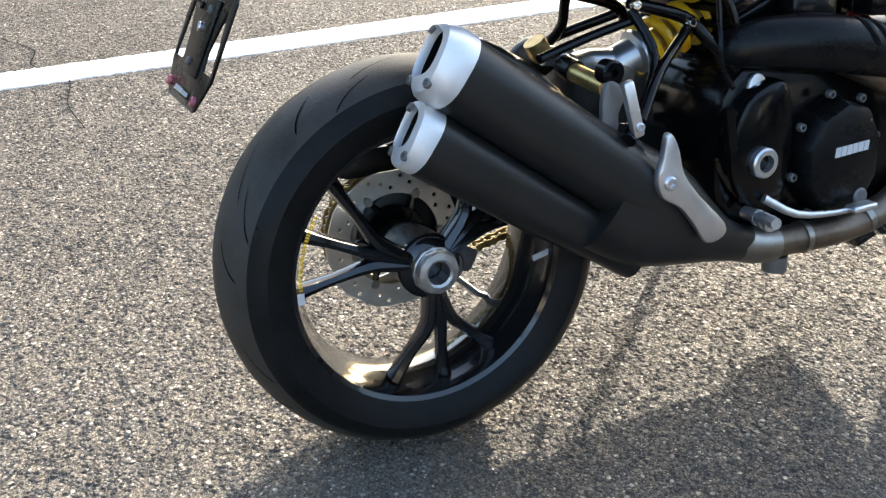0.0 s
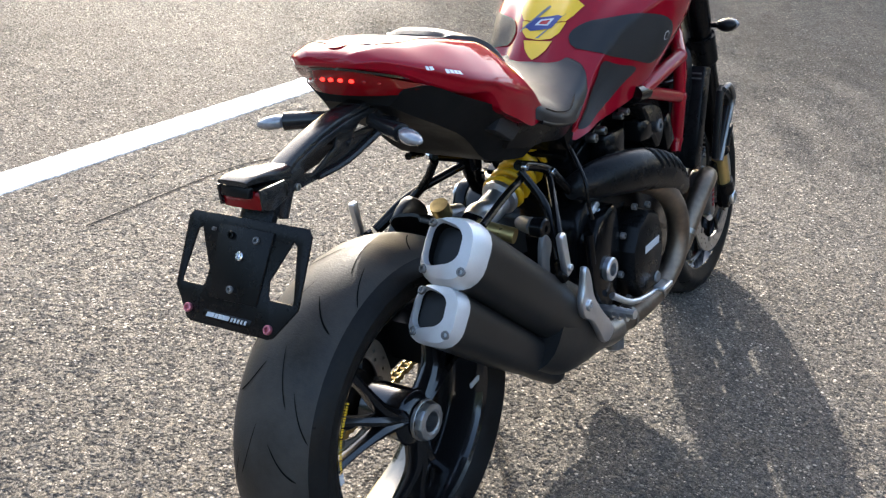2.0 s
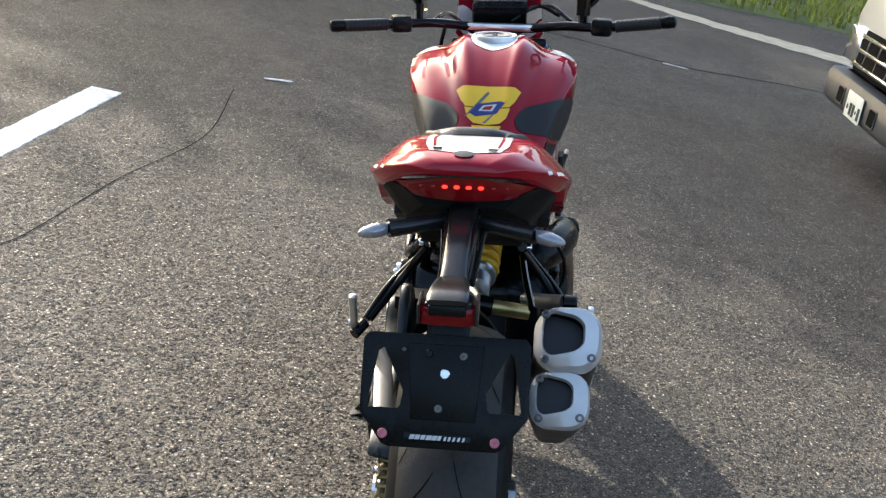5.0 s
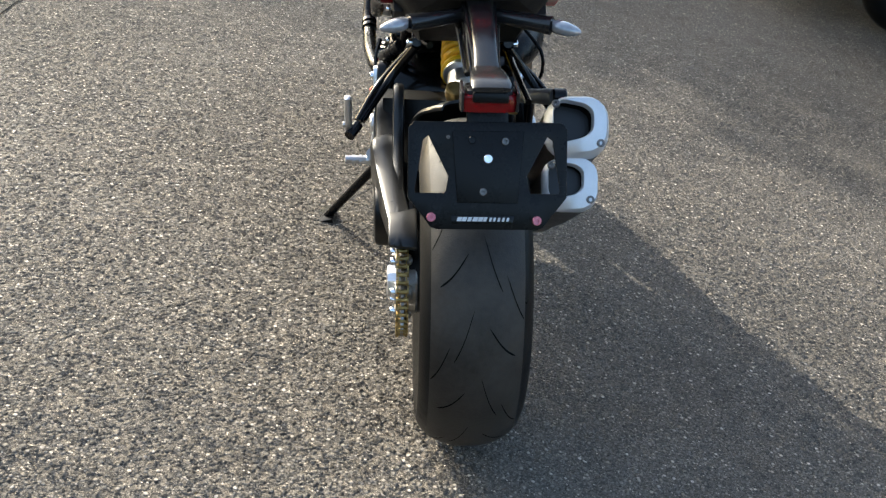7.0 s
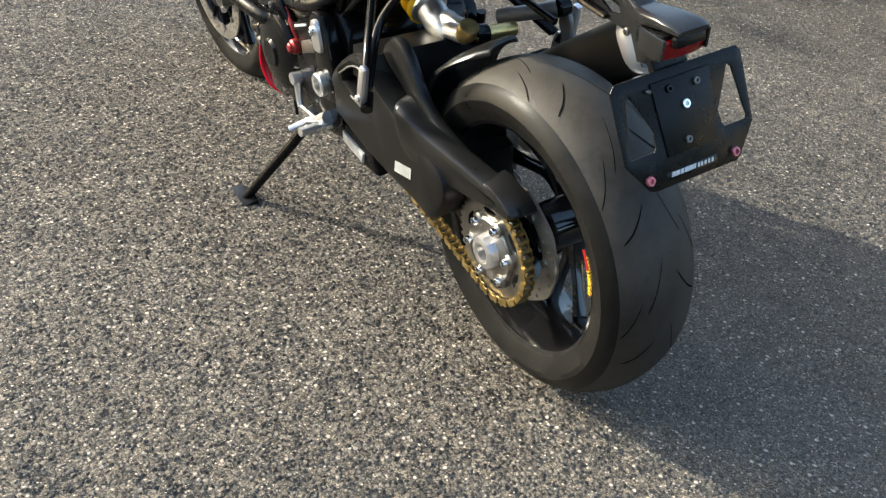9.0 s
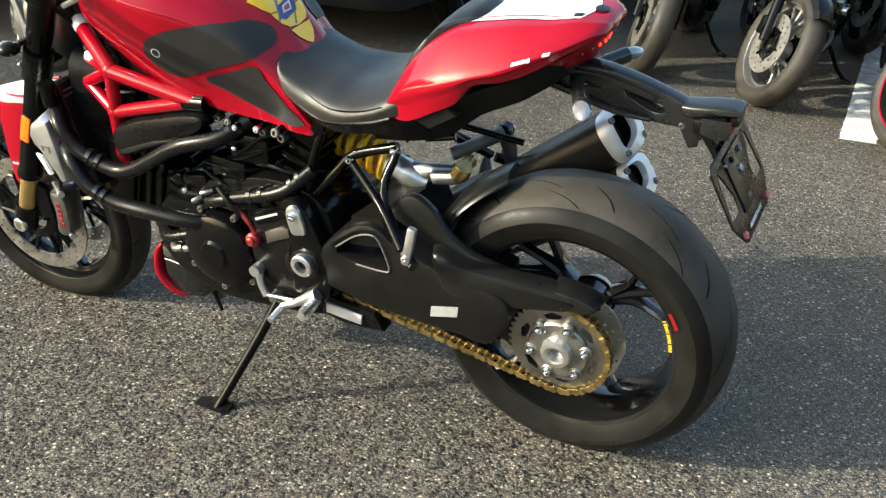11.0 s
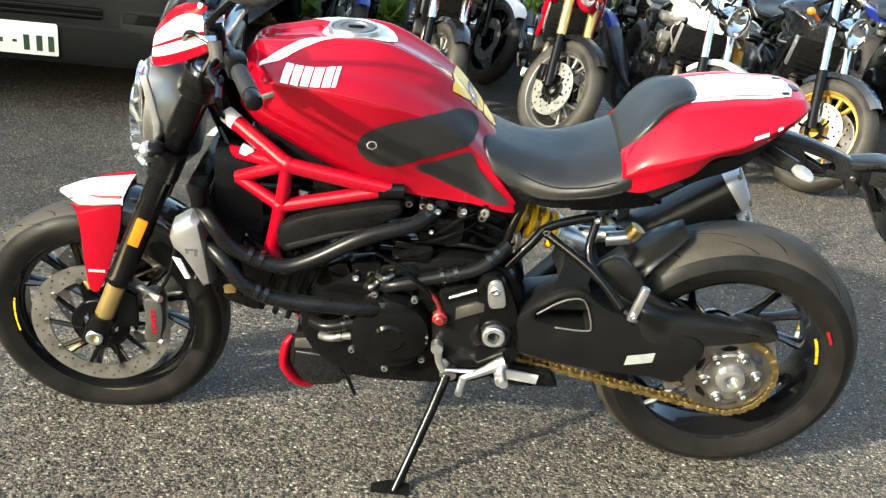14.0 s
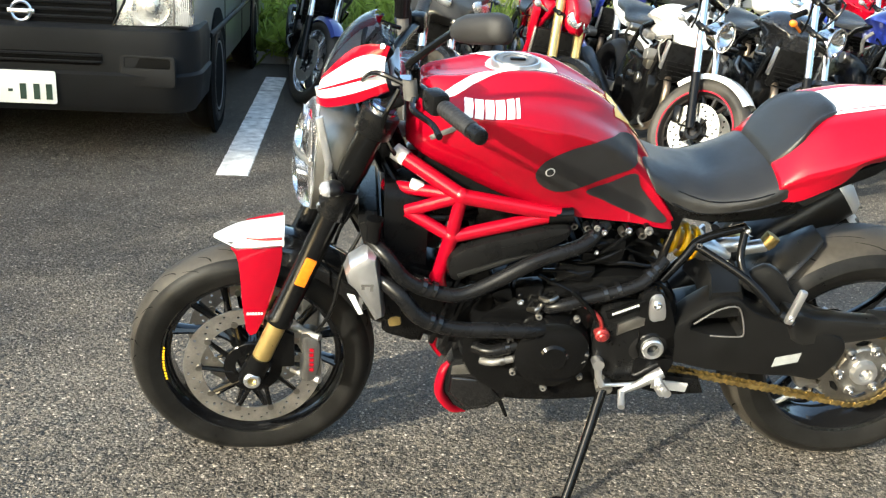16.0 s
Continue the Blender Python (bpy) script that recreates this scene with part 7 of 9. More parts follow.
# ---- handlebar ----
bm = N()
BAR = [(-0.415, 1.052, 1.044), (-0.27, 1.110, 1.046), (-0.17, 1.150, 1.046), (-0.09, 1.180, 1.036), (0, 1.186, 1.032), (0.09, 1.180, 1.036), (0.17, 1.152, 1.048), (0.27, 1.118, 1.052), (0.432, 1.088, 1.074)]
tube(bm, BAR, 0.0125, 12, 4)
bar = part("handlebar", bm, M_SATIN, bike, "wide black tapered handlebar", 60)
for s, i0, i1 in ((-1, 0, 1), (1, 8, 7)):
    a, b = Vector(BAR[i0]), Vector(BAR[i1])
    d = (b - a).normalized()
    bm = N()
    tube(bm, [a + d * (0.012 + 0.004 * k) for k in range(30)], [0.0158 + 0.0012 * (k % 3 == 1) for k in range(30)], 16)
    part("grip", bm, M_PAD, bar, "black ribbed rubber grip", 50)
    bm = N()
    tube(bm, [a + d * 0.010, a - d * 0.008, a - d * 0.024, a - d * 0.028], [0.0150, 0.0168, 0.0150, 0.009], 16)
    part("bar_end", bm, M_MATTE, bar, "black bar-end weight")
    bm = N()
    box(bm, (0.055, 0.040, 0.046), a + d * 0.165, (0, 0, math.degrees(math.atan2(d.y, d.x))), 0.010)
    part("switchgear", bm, M_MATTE, bar, "black switch housing")
    lv = a + d * 0.185 + Vector((0, 0.034, -0.004))
    bm = N()
    tube(bm, [lv, lv - d * 0.05 + Vector((0, 0.022, -0.004)), lv - d * 0.12 + Vector((0, 0.016, -0.006)), a + d * 0.01 + Vector((0, 0.060, -0.014))], [0.007, 0.0065, 0.006, 0.007], 8, 4)
    part("lever", bm, M_SATIN, bar, "black control lever")
    bm = N()
    q = a + d * 0.215 + Vector((0, 0.028, 0.0))
    tube(bm, [q + Vector((0, -0.002, -0.012)), q + Vector((0, 0.002, 0.03))], 0.016, 14)
    part("master_cylinder", bm, M_GUNMETAL, bar, "grey master cylinder")
    bm = N()
    tube(bm, [q + Vector((0, 0.004, 0.032)), q + Vector((0, 0.004, 0.068))], 0.019, 16)
    tube(bm, [q + Vector((0, 0.004, 0.068)), q + Vector((0, 0.004, 0.080))], 0.021, 16)
    part("fluid_reservoir", bm, M_TINT if s < 0 else M_SATIN, bar, "small brake fluid reservoir")
    bm = N()
    tube(bm, [q + Vector((0, -0.01, 0.0)), q + Vector((0, -0.008, 0.05))], 0.010, 12)
    part("mirror_clamp", bm, M_SATIN, bar)
    # mirror stalk and housing
    m0 = q + Vector((0, -0.008, 0.05))
    mc = Vector((s * 0.402, 1.058, 1.232))
    bm = N()
    tube(bm, [m0, m0 + Vector((s * 0.03, 0.012, 0.022)), mc + Vector((-s * 0.09, 0.020, -0.022)), mc + Vector((-s * 0.04, 0.014, -0.005))], [0.0085, 0.008, 0.0075, 0.0075], 10, 4)
    part("mirror_stalk", bm, M_SATIN, bar)
    bm = N()
    rr = [(s * u * 0.90, v * 0.86) for u, v in ((-0.080, -0.012), (-0.078, 0.008), (-0.060, 0.024), (-0.030, 0.033), (0.040, 0.034), (0.066, 0.027), (0.078, 0.012), (0.078, -0.022), (0.066, -0.031), (-0.02, -0.030), (-0.062, -0.024))]
    tmp = N()
    loft(tmp, [[(u * k, t, v * k) for u, v in rr] for t, k in ((-0.018, 0.95), (-0.013, 1.0), (0.002, 0.98), (0.012, 0.86), (0.019, 0.62))])
    merge(bm, tmp, pose(*mc, 8, -s * 15, -s * 38))
    mir = part("mirror", bm, M_PAD, bar, "black rounded rear-view mirror", 50)
    bm = N()
    tmp = N()
    loft(tmp, [[(u * 0.90, t, v * 0.90) for u, v in rr] for t in (-0.0195, -0.0178)])
    merge(bm, tmp, pose(*mc, 8, -s * 15, -s * 38))
    part("mirror_glass", bm, M_CHROME, mir)
bm = N()
box(bm, (0.25, 0.026, 0.020), (0, 1.182, 1.036), (0, 0, 0), 0.006)
part("bar_riser", bm, M_ALU, bar, "bare aluminium bar clamp")
bm = N()
box(bm, (0.26, 0.075, 0.024), (0, 1.205, 0.985), (-22, 0, 0), 0.01)
fpart("top_yoke", bm, M_MATTE, bike, "black top yoke")
bm = N()
box(bm, (0.26, 0.075, 0.036), (0, 1.310, 0.760), (-22, 0, 0), 0.01)
fpart("bottom_yoke", bm, M_MATTE, bike, "black bottom yoke")
for pts in ([(-0.18, 1.165, 1.05), (-0.14, 1.235, 1.06), (-0.06, 1.26, 0.98), (-0.03, 1.22, 0.86)], [(0.19, 1.165, 1.06), (0.12, 1.24, 1.09), (0.0, 1.25, 1.02), (0.03, 1.21, 0.86)], [(-0.15, 1.18, 1.03), (-0.16, 1.21, 0.96), (-0.10, 1.19, 0.88), (-0.07, 1.15, 0.82)], [(0.03, 1.20, 1.05), (0.10, 1.22, 1.09), (0.16, 1.19, 1.07)]):
    bm = N()
    tube(bm, pts, 0.0055, 8, 5)
    part("control_cable", bm, M_SATIN, bar)

# ---- grey van ----
M_VAN = mat("van_paint", (0.335, 0.345, 0.315), 0.3, metal=0.35, var=0.08, scale=3, coat=0.8)
M_BUMPER = mat("bumper_plastic", (0.0085, 0.0092, 0.0102), 0.6, var=0.2, scale=9, bump=0.15, bscale=300, spec=0.14)
M_DARKGLASS = mat("dark_glass", (0.02, 0.025, 0.025), 0.05, var=0.02, scale=4, spec=0.7)
M_PLATE = mat("plate_white", (0.72, 0.74, 0.70), 0.4, var=0.05, scale=20)
M_PLATEINK = mat("plate_green", (0.012, 0.035, 0.022), 0.5, var=0.1, scale=30)
M_RIMSTEEL = mat("wheel_steel", (0.35, 0.35, 0.35), 0.4, metal=0.7, var=0.2, scale=14)
M_LAMPIN = mat("lamp_reflector", (0.52, 0.53, 0.54), 0.26, metal=0.85, var=0.4, scale=14)
VX, VY = 2.88, 2.885
van = thing("van", pose(VX, VY, 0), "grey box van parked facing the motorcycle, dark bumper", "van")
SIDE = pose(0, 0, 0, 0, 0, -90)


def u_sweep(profile, x_back, half, corner, n=8):
    """Sweeps (outward, z) pairs along a rounded U round the van's nose."""
    path = [(x_back, -half, 0, -1)]
    for k in range(n + 1):
        a = radians(-90 - 90 * k / n)
        path.append((corner + corner * math.cos(a), -half + corner + corner * math.sin(a), math.cos(a), math.sin(a)))
    path += [(x, -y, nx, -ny) for x, y, nx, ny in reversed(path)]
    rings = [[(x + nx * o_, y + ny * o_, z) for o_, z in profile] for x, y, nx, ny in path]
    return loft(N(), rings)


body_side = [(0.10, 0.50), (0.05, 0.72), (0.08, 0.98), (0.22, 1.08), (0.98, 1.80), (1.25, 1.93), (1.6, 1.97), (4.55, 1.97), (4.68, 1.85), (4.70, 0.42), (4.6, 0.30), (0.3, 0.30), (0.12, 0.36)]
bm = N()
prism(bm, body_side, -0.83, 0.83, (), 0.07, SIDE)
for v in bm.verts:
    if v.co.x < 0.28:
        v.co.y *= 0.965
part("body", bm, M_VAN, van, "grey metallic van body", 30)
bm = u_sweep([(-0.06, 0.26), (0.005, 0.265), (0.03, 0.30), (0.045, 0.42), (0.05, 0.455), (0.035, 0.47), (0.042, 0.62), (0.030, 0.675), (0.005, 0.692), (-0.06, 0.694)], 0.52, 0.805, 0.16)
bumper = part("bumper", bm, M_BUMPER, van, "dark grey plastic bumper", 40)
bm = N()
box(bm, (0.06, 0.80, 0.085), (-0.016, 0, 0.535), (0, 0, 0), 0.03)
part("lower_intake", bm, M_VOID, bumper)
for k in range(2):
    bm = N()
    box(bm, (0.03, 0.78, 0.010), (-0.043, 0, 0.520 + 0.032 * k), (0, 0, 0), 0.004)
    part("intake_bar", bm, M_BUMPER, bumper)
for s in (-1, 1):
    bm = N()
    prism(bm, round_rect(0.275, 0.155, 0.02, 3), -0.010, 0.010, ([(a, b + 0.038) for a, b in round_rect(0.225, 0.05, 0.012, 3)],), 0.004, pose(-0.040, s * 0.61, 0.483, 0, 0, s * 5))
    part("fog_surround", bm, M_BUMPER, bumper)
    # Near-black plate that paints the recess's shade.
    bm = N()
    box(bm, (0.012, 0.23, 0.056), (-0.036, s * 0.61, 0.521), (0, 0, s * 5), 0.006)
    part("fog_recess", bm, M_VOID, bumper)
bm = N()
box(bm, (0.06, 0.90, 0.195), (0.065, 0, 0.765), (0, 8, 0), 0.02)
grille = part("grille", bm, M_VOID, van, "black slatted grille", 30)
for k in range(5):
    bm = N()
    box(bm, (0.03, 0.88 - 0.01 * k, 0.014), (0.030 + 0.004 * k, 0, 0.692 + 0.036 * k), (0, -20, 0), 0.004)
    part("slat", bm, M_BUMPER, grille)
bm = lathe(N(), [(0.038, -0.006), (0.046, -0.010), (0.054, -0.006), (0.054, 0.004), (0.038, 0.004)], (0, 0, 0), 32, True, pose(0.018, 0, 0.745, 0, 6, 0))
box(bm, (0.010, 0.13, 0.024), (0.014, 0, 0.745), (0, 6, 0), 0.003)
part("emblem", bm, M_CHROME, grille, "round chrome badge ring")
for s in (-1, 1):
    bm = N()
    poly = [(s * 0.435, 0.690), (s * 0.80, 0.700), (s * 0.825, 0.72), (s * 0.815, 0.925), (s * 0.70, 0.910), (s * 0.52, 0.866)]
    prism(bm, poly, -0.035, 0.05, (), 0.012, pose(0.055, 0, 0, 0, 0, 0))
    hl = part("headlamp", bm, M_LAMPIN, van, "large clear headlamp", 40)
    for y0, z0, y1, z1 in ((0.435, 0.690, 0.52, 0.866), (0.52, 0.866, 0.70, 0.910), (0.70, 0.910, 0.815, 0.925), (0.435, 0.690, 0.80, 0.700)):
        bm = N()
        tube(bm, [(0.016, s * y0, z0), (0.016, s * y1, z1)], 0.006, 6)
        part("lamp_bezel", bm, M_BUMPER, hl)
    bm = N()
    prism(bm, [(a * 1.004, b) for a, b in poly], -0.044, -0.036, (), 0.003, pose(0.055, 0, 0, 0, 0, 0))
    ln = part("headlamp_lens", bm, M_CLEAR, hl)
    ln.visible_shadow = False
    bm = N()
    box(bm, (0.012, 0.008, 0.19), (0.016, s * 0.735, 0.805), (0, 0, 0), 0.002)
    part("lamp_divider", bm, M_GUNMETAL, hl)
    bm = N()
    lathe(bm, [(0.086, -0.003), (0.090, -0.004), (0.090, 0.0), (0.055, 0.002), (0.030, -0.004), (0.026, -0.012), (1e-4, -0.014)], (0, 0, 0), 28, False, pose(0.014, s * 0.625, 0.792, 0, 0, 0))
    part("lamp_bowl", bm, M_LAMPIN, hl)
    for k in range(7):
        bm = N()
        box(bm, (0.006, 0.003, 0.19 - 0.004 * abs(k - 3)), (0.017, s * (0.745 + 0.010 * k), 0.80), (0, 0, 0), 0)
        part("lamp_rib", bm, M_GREYST, hl)
    for z_ in (0.735, 0.79, 0.845):
        bm = N()
        box(bm, (0.006, 0.20, 0.003), (0.017, s * 0.60, z_), (0, 0, 0), 0)
        part("lamp_rib", bm, M_GREYST, hl)
bm = N()
prism(bm, round_rect(0.33, 0.165, 0.012, 3), -0.004, 0.0, (), 0.002, pose(-0.052, 0.0, 0.385, 0, -3, 0))
plate = part("number_plate", bm, M_PLATE, van, "white number plate with plain green bars", 30)
bm = N()
for a, w, z, h in ((-0.075, 0.035, 0.052, 0.030), (-0.035, 0.030, 0.052, 0.030), (0.005, 0.030, 0.052, 0.030), (0.050, 0.055, 0.052, 0.028), (0.125, 0.020, -0.018, 0.024), (0.055, 0.022, -0.018, 0.014), (-0.005, 0.030, -0.022, 0.078), (-0.070, 0.030, -0.022, 0.078), (-0.130, 0.030, -0.022, 0.078)):
    bm = N()
    box(bm, (0.002, w, h), (-0.0570, a, 0.385 + z), (0, -3, 0), 0)
    part("plate_bar", bm, M_PLATEINK, plate)


def van_wheel(x, y, s):
    bm = tyre_mesh((0, 0), 0.315, 0.19, 0.20)
    ob = part("wheel", bm, M_RUBBER, van, "van tyre on a steel wheel")
    ob.matrix_local = pose(x, y, 0.315, 0, 0, 90)
    bm = N()
    lathe(bm, [(1e-4, 0.02), (0.05, 0.03), (0.06, 0.01), (0.15, 0.035), (0.175, 0.05), (0.19, 0.085), (0.205, 0.09), (0.205, 0.06)], (0, 0, 0), 32, False)
    if s < 0:
        mirror_x(bm)
    rim = part("wheel_rim", bm, M_RIMSTEEL, ob)
    # Wheel holes: their inner shade painted as flat near-black discs.
    for k in range(8):
        a = 2 * math.pi * k / 8
        bm = N()
        disc_x(bm, (0.115 * math.cos(a), 0.115 * math.sin(a)), 0.018, s * 0.024, s * 0.034, 10)
        part("rim_hole", bm, M_VOID, ob)
    return ob


for x in (0.98, 3.50):
    for s in (-1, 1):
        van_wheel(x, s * 0.752, s)
        # A near-black disc on the body side paints the shade within the arch.
        bm = N()
        tmp = N()
        disc_x(tmp, (0, 0), 0.375, -0.012, 0.012, 40)
        merge(bm, tmp, pose(x, s * 0.826, 0.335, 0, 0, 90))
        part("wheel_arch", bm, M_VOID, van)
for s in (-1, 1):
    bm = N()
    tube(bm, [(0.55, s * 0.842, 0.60), (2.0, s * 0.846, 0.60), (4.4, s * 0.842, 0.60)], 0.016, 8)
    part("side_moulding", bm, M_BUMPER, van)
    for x0 in (1.38, 2.45):
        bm = N()
        box(bm, (0.006, 0.006, 1.3), (x0, s * 0.8305, 1.0), (0, 0, 0), 0)
        part("door_gap", bm, M_VOID, van)
    bm = N()
    prism(bm, [(0.78, 1.12), (1.15, 1.62), (4.4, 1.68), (4.4, 1.15)], -0.004, 0.004, (), 0.002, pose(0, s * 0.832, 0, 0, 0, -90))
    part("side_window", bm, M_DARKGLASS, van)
bm = N()
box(bm, (0.012, 1.46, 0.86), (0.588, 0, 1.44), (0, 46.5, 0), 0.004)
part("windscreen", bm, M_DARKGLASS, van, "dark sloping windscreen")
bm = N()
box(bm, (3.9, 1.3, 0.12), (2.5, 0, 0.30), (0, 0, 0), 0.03)
part("underbody", bm, M_VOID, van)


# ---- the other motorcycles ----
def tank_loft(bm, sc, y0, z0, stations):
    """A plain tank from (y, top, half width, height of the width, bottom) stations."""
    rings = []
    for y, zt, w, zw, zb in ([float(v) for v in r] for r in catmull(stations, 3)):
        half = catmull([(0, zt), (w * 0.55, zt - 0.006), (w * 0.9, (zt + zw) / 2), (w, zw), (w * 0.75, zb)], 3)
        right = [(float(a), y, float(b)) for a, b in half]
        rings.append([(-a, b, c) for a, b, c in reversed(right)][:-1] + right)
    return loft(bm, rings)


NAKED = [(1.02, 0.86, 0.10, 0.82, 0.76), (0.95, 0.93, 0.135, 0.86, 0.75), (0.85, 0.96, 0.15, 0.87, 0.74), (0.72, 0.93, 0.14, 0.84, 0.74), (0.62, 0.86, 0.11, 0.80, 0.74), (0.56, 0.80, 0.09, 0.78, 0.74)]


def parked_bike(label, x, y, yaw, paint, rim, guard, fork_m, steer=34, lean=10, style="naked", shock_m=M_SATIN, drop=0.0):
    """A parked motorcycle with its bars turned to the left; (x, y): where its front tyre stands."""
    wb = 1.42
    fa, ra = (wb, 0.295), (0.0, 0.305)
    base = Matrix.Translation((x, y, 0)) @ pose(0, 0, 0, 0, 0, yaw) @ Matrix.Translation((0, -wb, 0)) @ pose(0, 0, 0, 0, -lean, 0)
    ob = thing("motorcycle", base, label, "motorcycle", "parked motorcycles")
    h0, h1 = Vector((0, 1.10, 0.92)), Vector((0, 1.36, 0.34))
    st = Matrix.Translation(h1) @ Matrix.Rotation(radians(steer), 4, h0 - h1) @ Matrix.Translation(-h1)

    def fp(name, bm, m_, lab="", sharp=35, parent=None):
        bmesh.ops.transform(bm, matrix=st, verts=bm.verts[:])
        return part(name, bm, m_, parent or ob, lab, sharp)

    fw = cast_wheel("front_wheel", fa, 0.218, 0.11, 0.045, 0.09, 90, 22, 0.10, st, rim, ob, "cast front wheel")
    fp("tyre", tyre_mesh(fa, 0.295, 0.115, 0.222), M_WORN, "dusty tyre", 35, fw)
    for s in (-1, 1):
        d1, d2 = brake_disc(fa, 0.148, 0.080, s * 0.062, 0.005, 6, 0.05, None, 30, False, 0.0075)
        fp("brake_disc", d1, M_BRIGHTDISC, "", 35, fw)
        for nm, q in d2:
            fp(nm, q, M_SATIN, "", 35, fw)
    rw = cast_wheel("rear_wheel", ra, 0.218, 0.15, 0.05, 0.12, 30, 22, 0.10, None, rim, ob, "cast rear wheel")
    part("tyre", tyre_mesh(ra, 0.305, 0.165, 0.222), M_WORN, rw)
    up = (Vector((0, 1.115, 0.985)) - Vector((0, *fa))).normalized()
    for s in (-1, 1):
        foot = Vector((s * 0.098, *fa))
        bm = N()
        tube(bm, [foot, foot + up * 0.30], 0.026, 14)
        fp("fork_slider", bm, M_SATIN, "black fork slider")
        bm = N()
        tube(bm, [foot + up * 0.29, foot + up * 0.72], 0.0205 if style == "naked" else 0.027, 14)
        fp("fork_tube", bm, fork_m, "fork tube")
        bm = N()
        box(bm, (0.034, 0.05, 0.095), Vector((s * 0.075, fa[0] - 0.125, fa[1] + 0.045)), (14, 0, 0), 0.012)
        fp("caliper", bm, M_SATIN)
        bm = N()
        tube(bm, [(s * 0.13, 1.14, 0.78), (s * 0.20, 1.14, 0.79)], 0.008, 8)
        ball(bm, (s * 0.222, 1.14, 0.79), 0.024, 1.1, 0.9, 0.8)
        fp("turn_signal", bm, M_ORANGE if paint is M_BLACKP else M_SIGLENS, "turn signal")
        bm = N()
        tube(bm, [(s * 0.03, 1.085, 1.02), (s * 0.14, 1.08, 1.06), (s * 0.26, 1.03, 1.08), (s * 0.37, 0.98, 1.07)], 0.011, 10, 3)
        fp("handlebar", bm, M_CHROME if style == "naked" else M_SATIN)
        bm = N()
        tube(bm, [(s * 0.26, 1.03, 1.08), (s * 0.38, 0.975, 1.07)], 0.017, 12)
        fp("grip", bm, M_PAD)
        bm = N()
        tube(bm, [(s * 0.22, 1.05, 1.09), (s * 0.26, 1.07, 1.16), (s * 0.31, 1.05, 1.21)], 0.006, 8, 3)
        fp("mirror_stalk", bm, M_SATIN)
        bm = N()
        tmp = N()
        loft(tmp, [[(u * k, t, v * k) for u, v in round_rect(0.105, 0.068, 0.03, 5)] for t, k in ((-0.012, 0.95), (0.0, 1.0), (0.02, 0.75), (0.028, 0.4))])
        merge(bm, tmp, pose(s * 0.335, 1.045, 1.225, 5, 0, -s * 12))
        fp("mirror", bm, M_MATTE, "black rear-view mirror", 50)
    # mudguard
    rings = []
    for k in range(13):
        a = radians(48 + 92 * k / 12)
        ww = 0.062 * (0.75 + 0.25 * math.sin(math.pi * k / 12))
        rings.append([(xx * ww, fa[0] + (0.318 + dr) * math.cos(a), fa[1] + (0.318 + dr) * math.sin(a)) for xx, dr in ((-1, -0.035), (-0.8, -0.005), (0, 0.006), (0.8, -0.005), (1, -0.035), (0.96, -0.037), (0.78, -0.010), (0, 0.001), (-0.78, -0.010), (-0.96, -0.037))])
    bm = N()
    loft(bm, rings)
    fp("front_fender", bm, guard, "front mudguard", 50)
    for z in (0.80, 0.96):
        bm = N()
        box(bm, (0.25, 0.07, 0.035), Vector((0, *fa)) + up * ((z - 0.295) / up.z), (-24, 0, 0), 0.01)
        fp("yoke", bm, M_SATIN)
    if style == "naked":
        bm = N()
        lathe(bm, [(1e-4, -0.095), (0.042, -0.09), (0.068, -0.05), (0.078, 0.0), (0.083, 0.010), (0.083, 0.020), (0.075, 0.020)], (0, 0, 0), 28, False, pose(0, 1.275, 0.805, 0, 0, 90))
        hl_ = fp("headlight", bm, M_CHROME, "round chrome headlight")
        bm = N()
        lathe(bm, [(1e-4, 0.036), (0.044, 0.031), (0.076, 0.017)], (0, 0, 0), 28, False, pose(0, 1.275, 0.805, 0, 0, 90))
        fp("headlight_lens", bm, M_CLEAR, "", 60, hl_).visible_shadow = False
        bm = N()
        lathe(bm, [(1e-4, -0.03), (0.042, -0.015), (0.072, 0.015)], (0, 0, 0), 24, False, pose(0, 1.275, 0.805, 0, 0, 90))
        fp("lamp_bowl", bm, M_CHROME, "", 60, hl_)
        for s in (-1, 1):
            bm = N()
            lathe(bm, [(1e-4, -0.05), (0.035, -0.04), (0.043, 0.0), (0.043, 0.012), (0.036, 0.014), (1e-4, 0.012)], (0, 0, 0), 20, False, pose(s * 0.055, 1.10, 1.035, 0, 40, 90))
            fp("gauge", bm, M_CHROME, "round instrument")
    else:
        tall = 0.0 if style == "sport" else 0.16
        FA_ = [(1.305, 0.775, 0.045, 0.040), (1.275, 0.800, 0.080, 0.075), (1.20, 0.85, 0.098, 0.095), (1.10, 0.90, 0.085, 0.060)] if style == "sport" else [(1.36 + tall * 0.6, 0.80, 0.03, 0.03), (1.33 + tall * 0.5, 0.82 + tall * 0.2, 0.11 + tall * 0.3, 0.09), (1.25 + tall * 0.3, 0.86 + tall * 0.2, 0.15 + tall * 0.6, 0.14), (1.10, 0.88 + tall * 0.3, 0.16 + tall * 0.8, 0.16 + tall * 0.4)]
        bm = N()
        loft(bm, [[(a * w * (0.82 + 0.18 * b), yy, z + b * h) for a, b in round_rect(2, 2, 0.42, 4)] for yy, z, w, h in ([float(v) for v in r] for r in catmull(FA_, 3))])
        fair = fp("fairing", bm, paint, "nose fairing", 50)
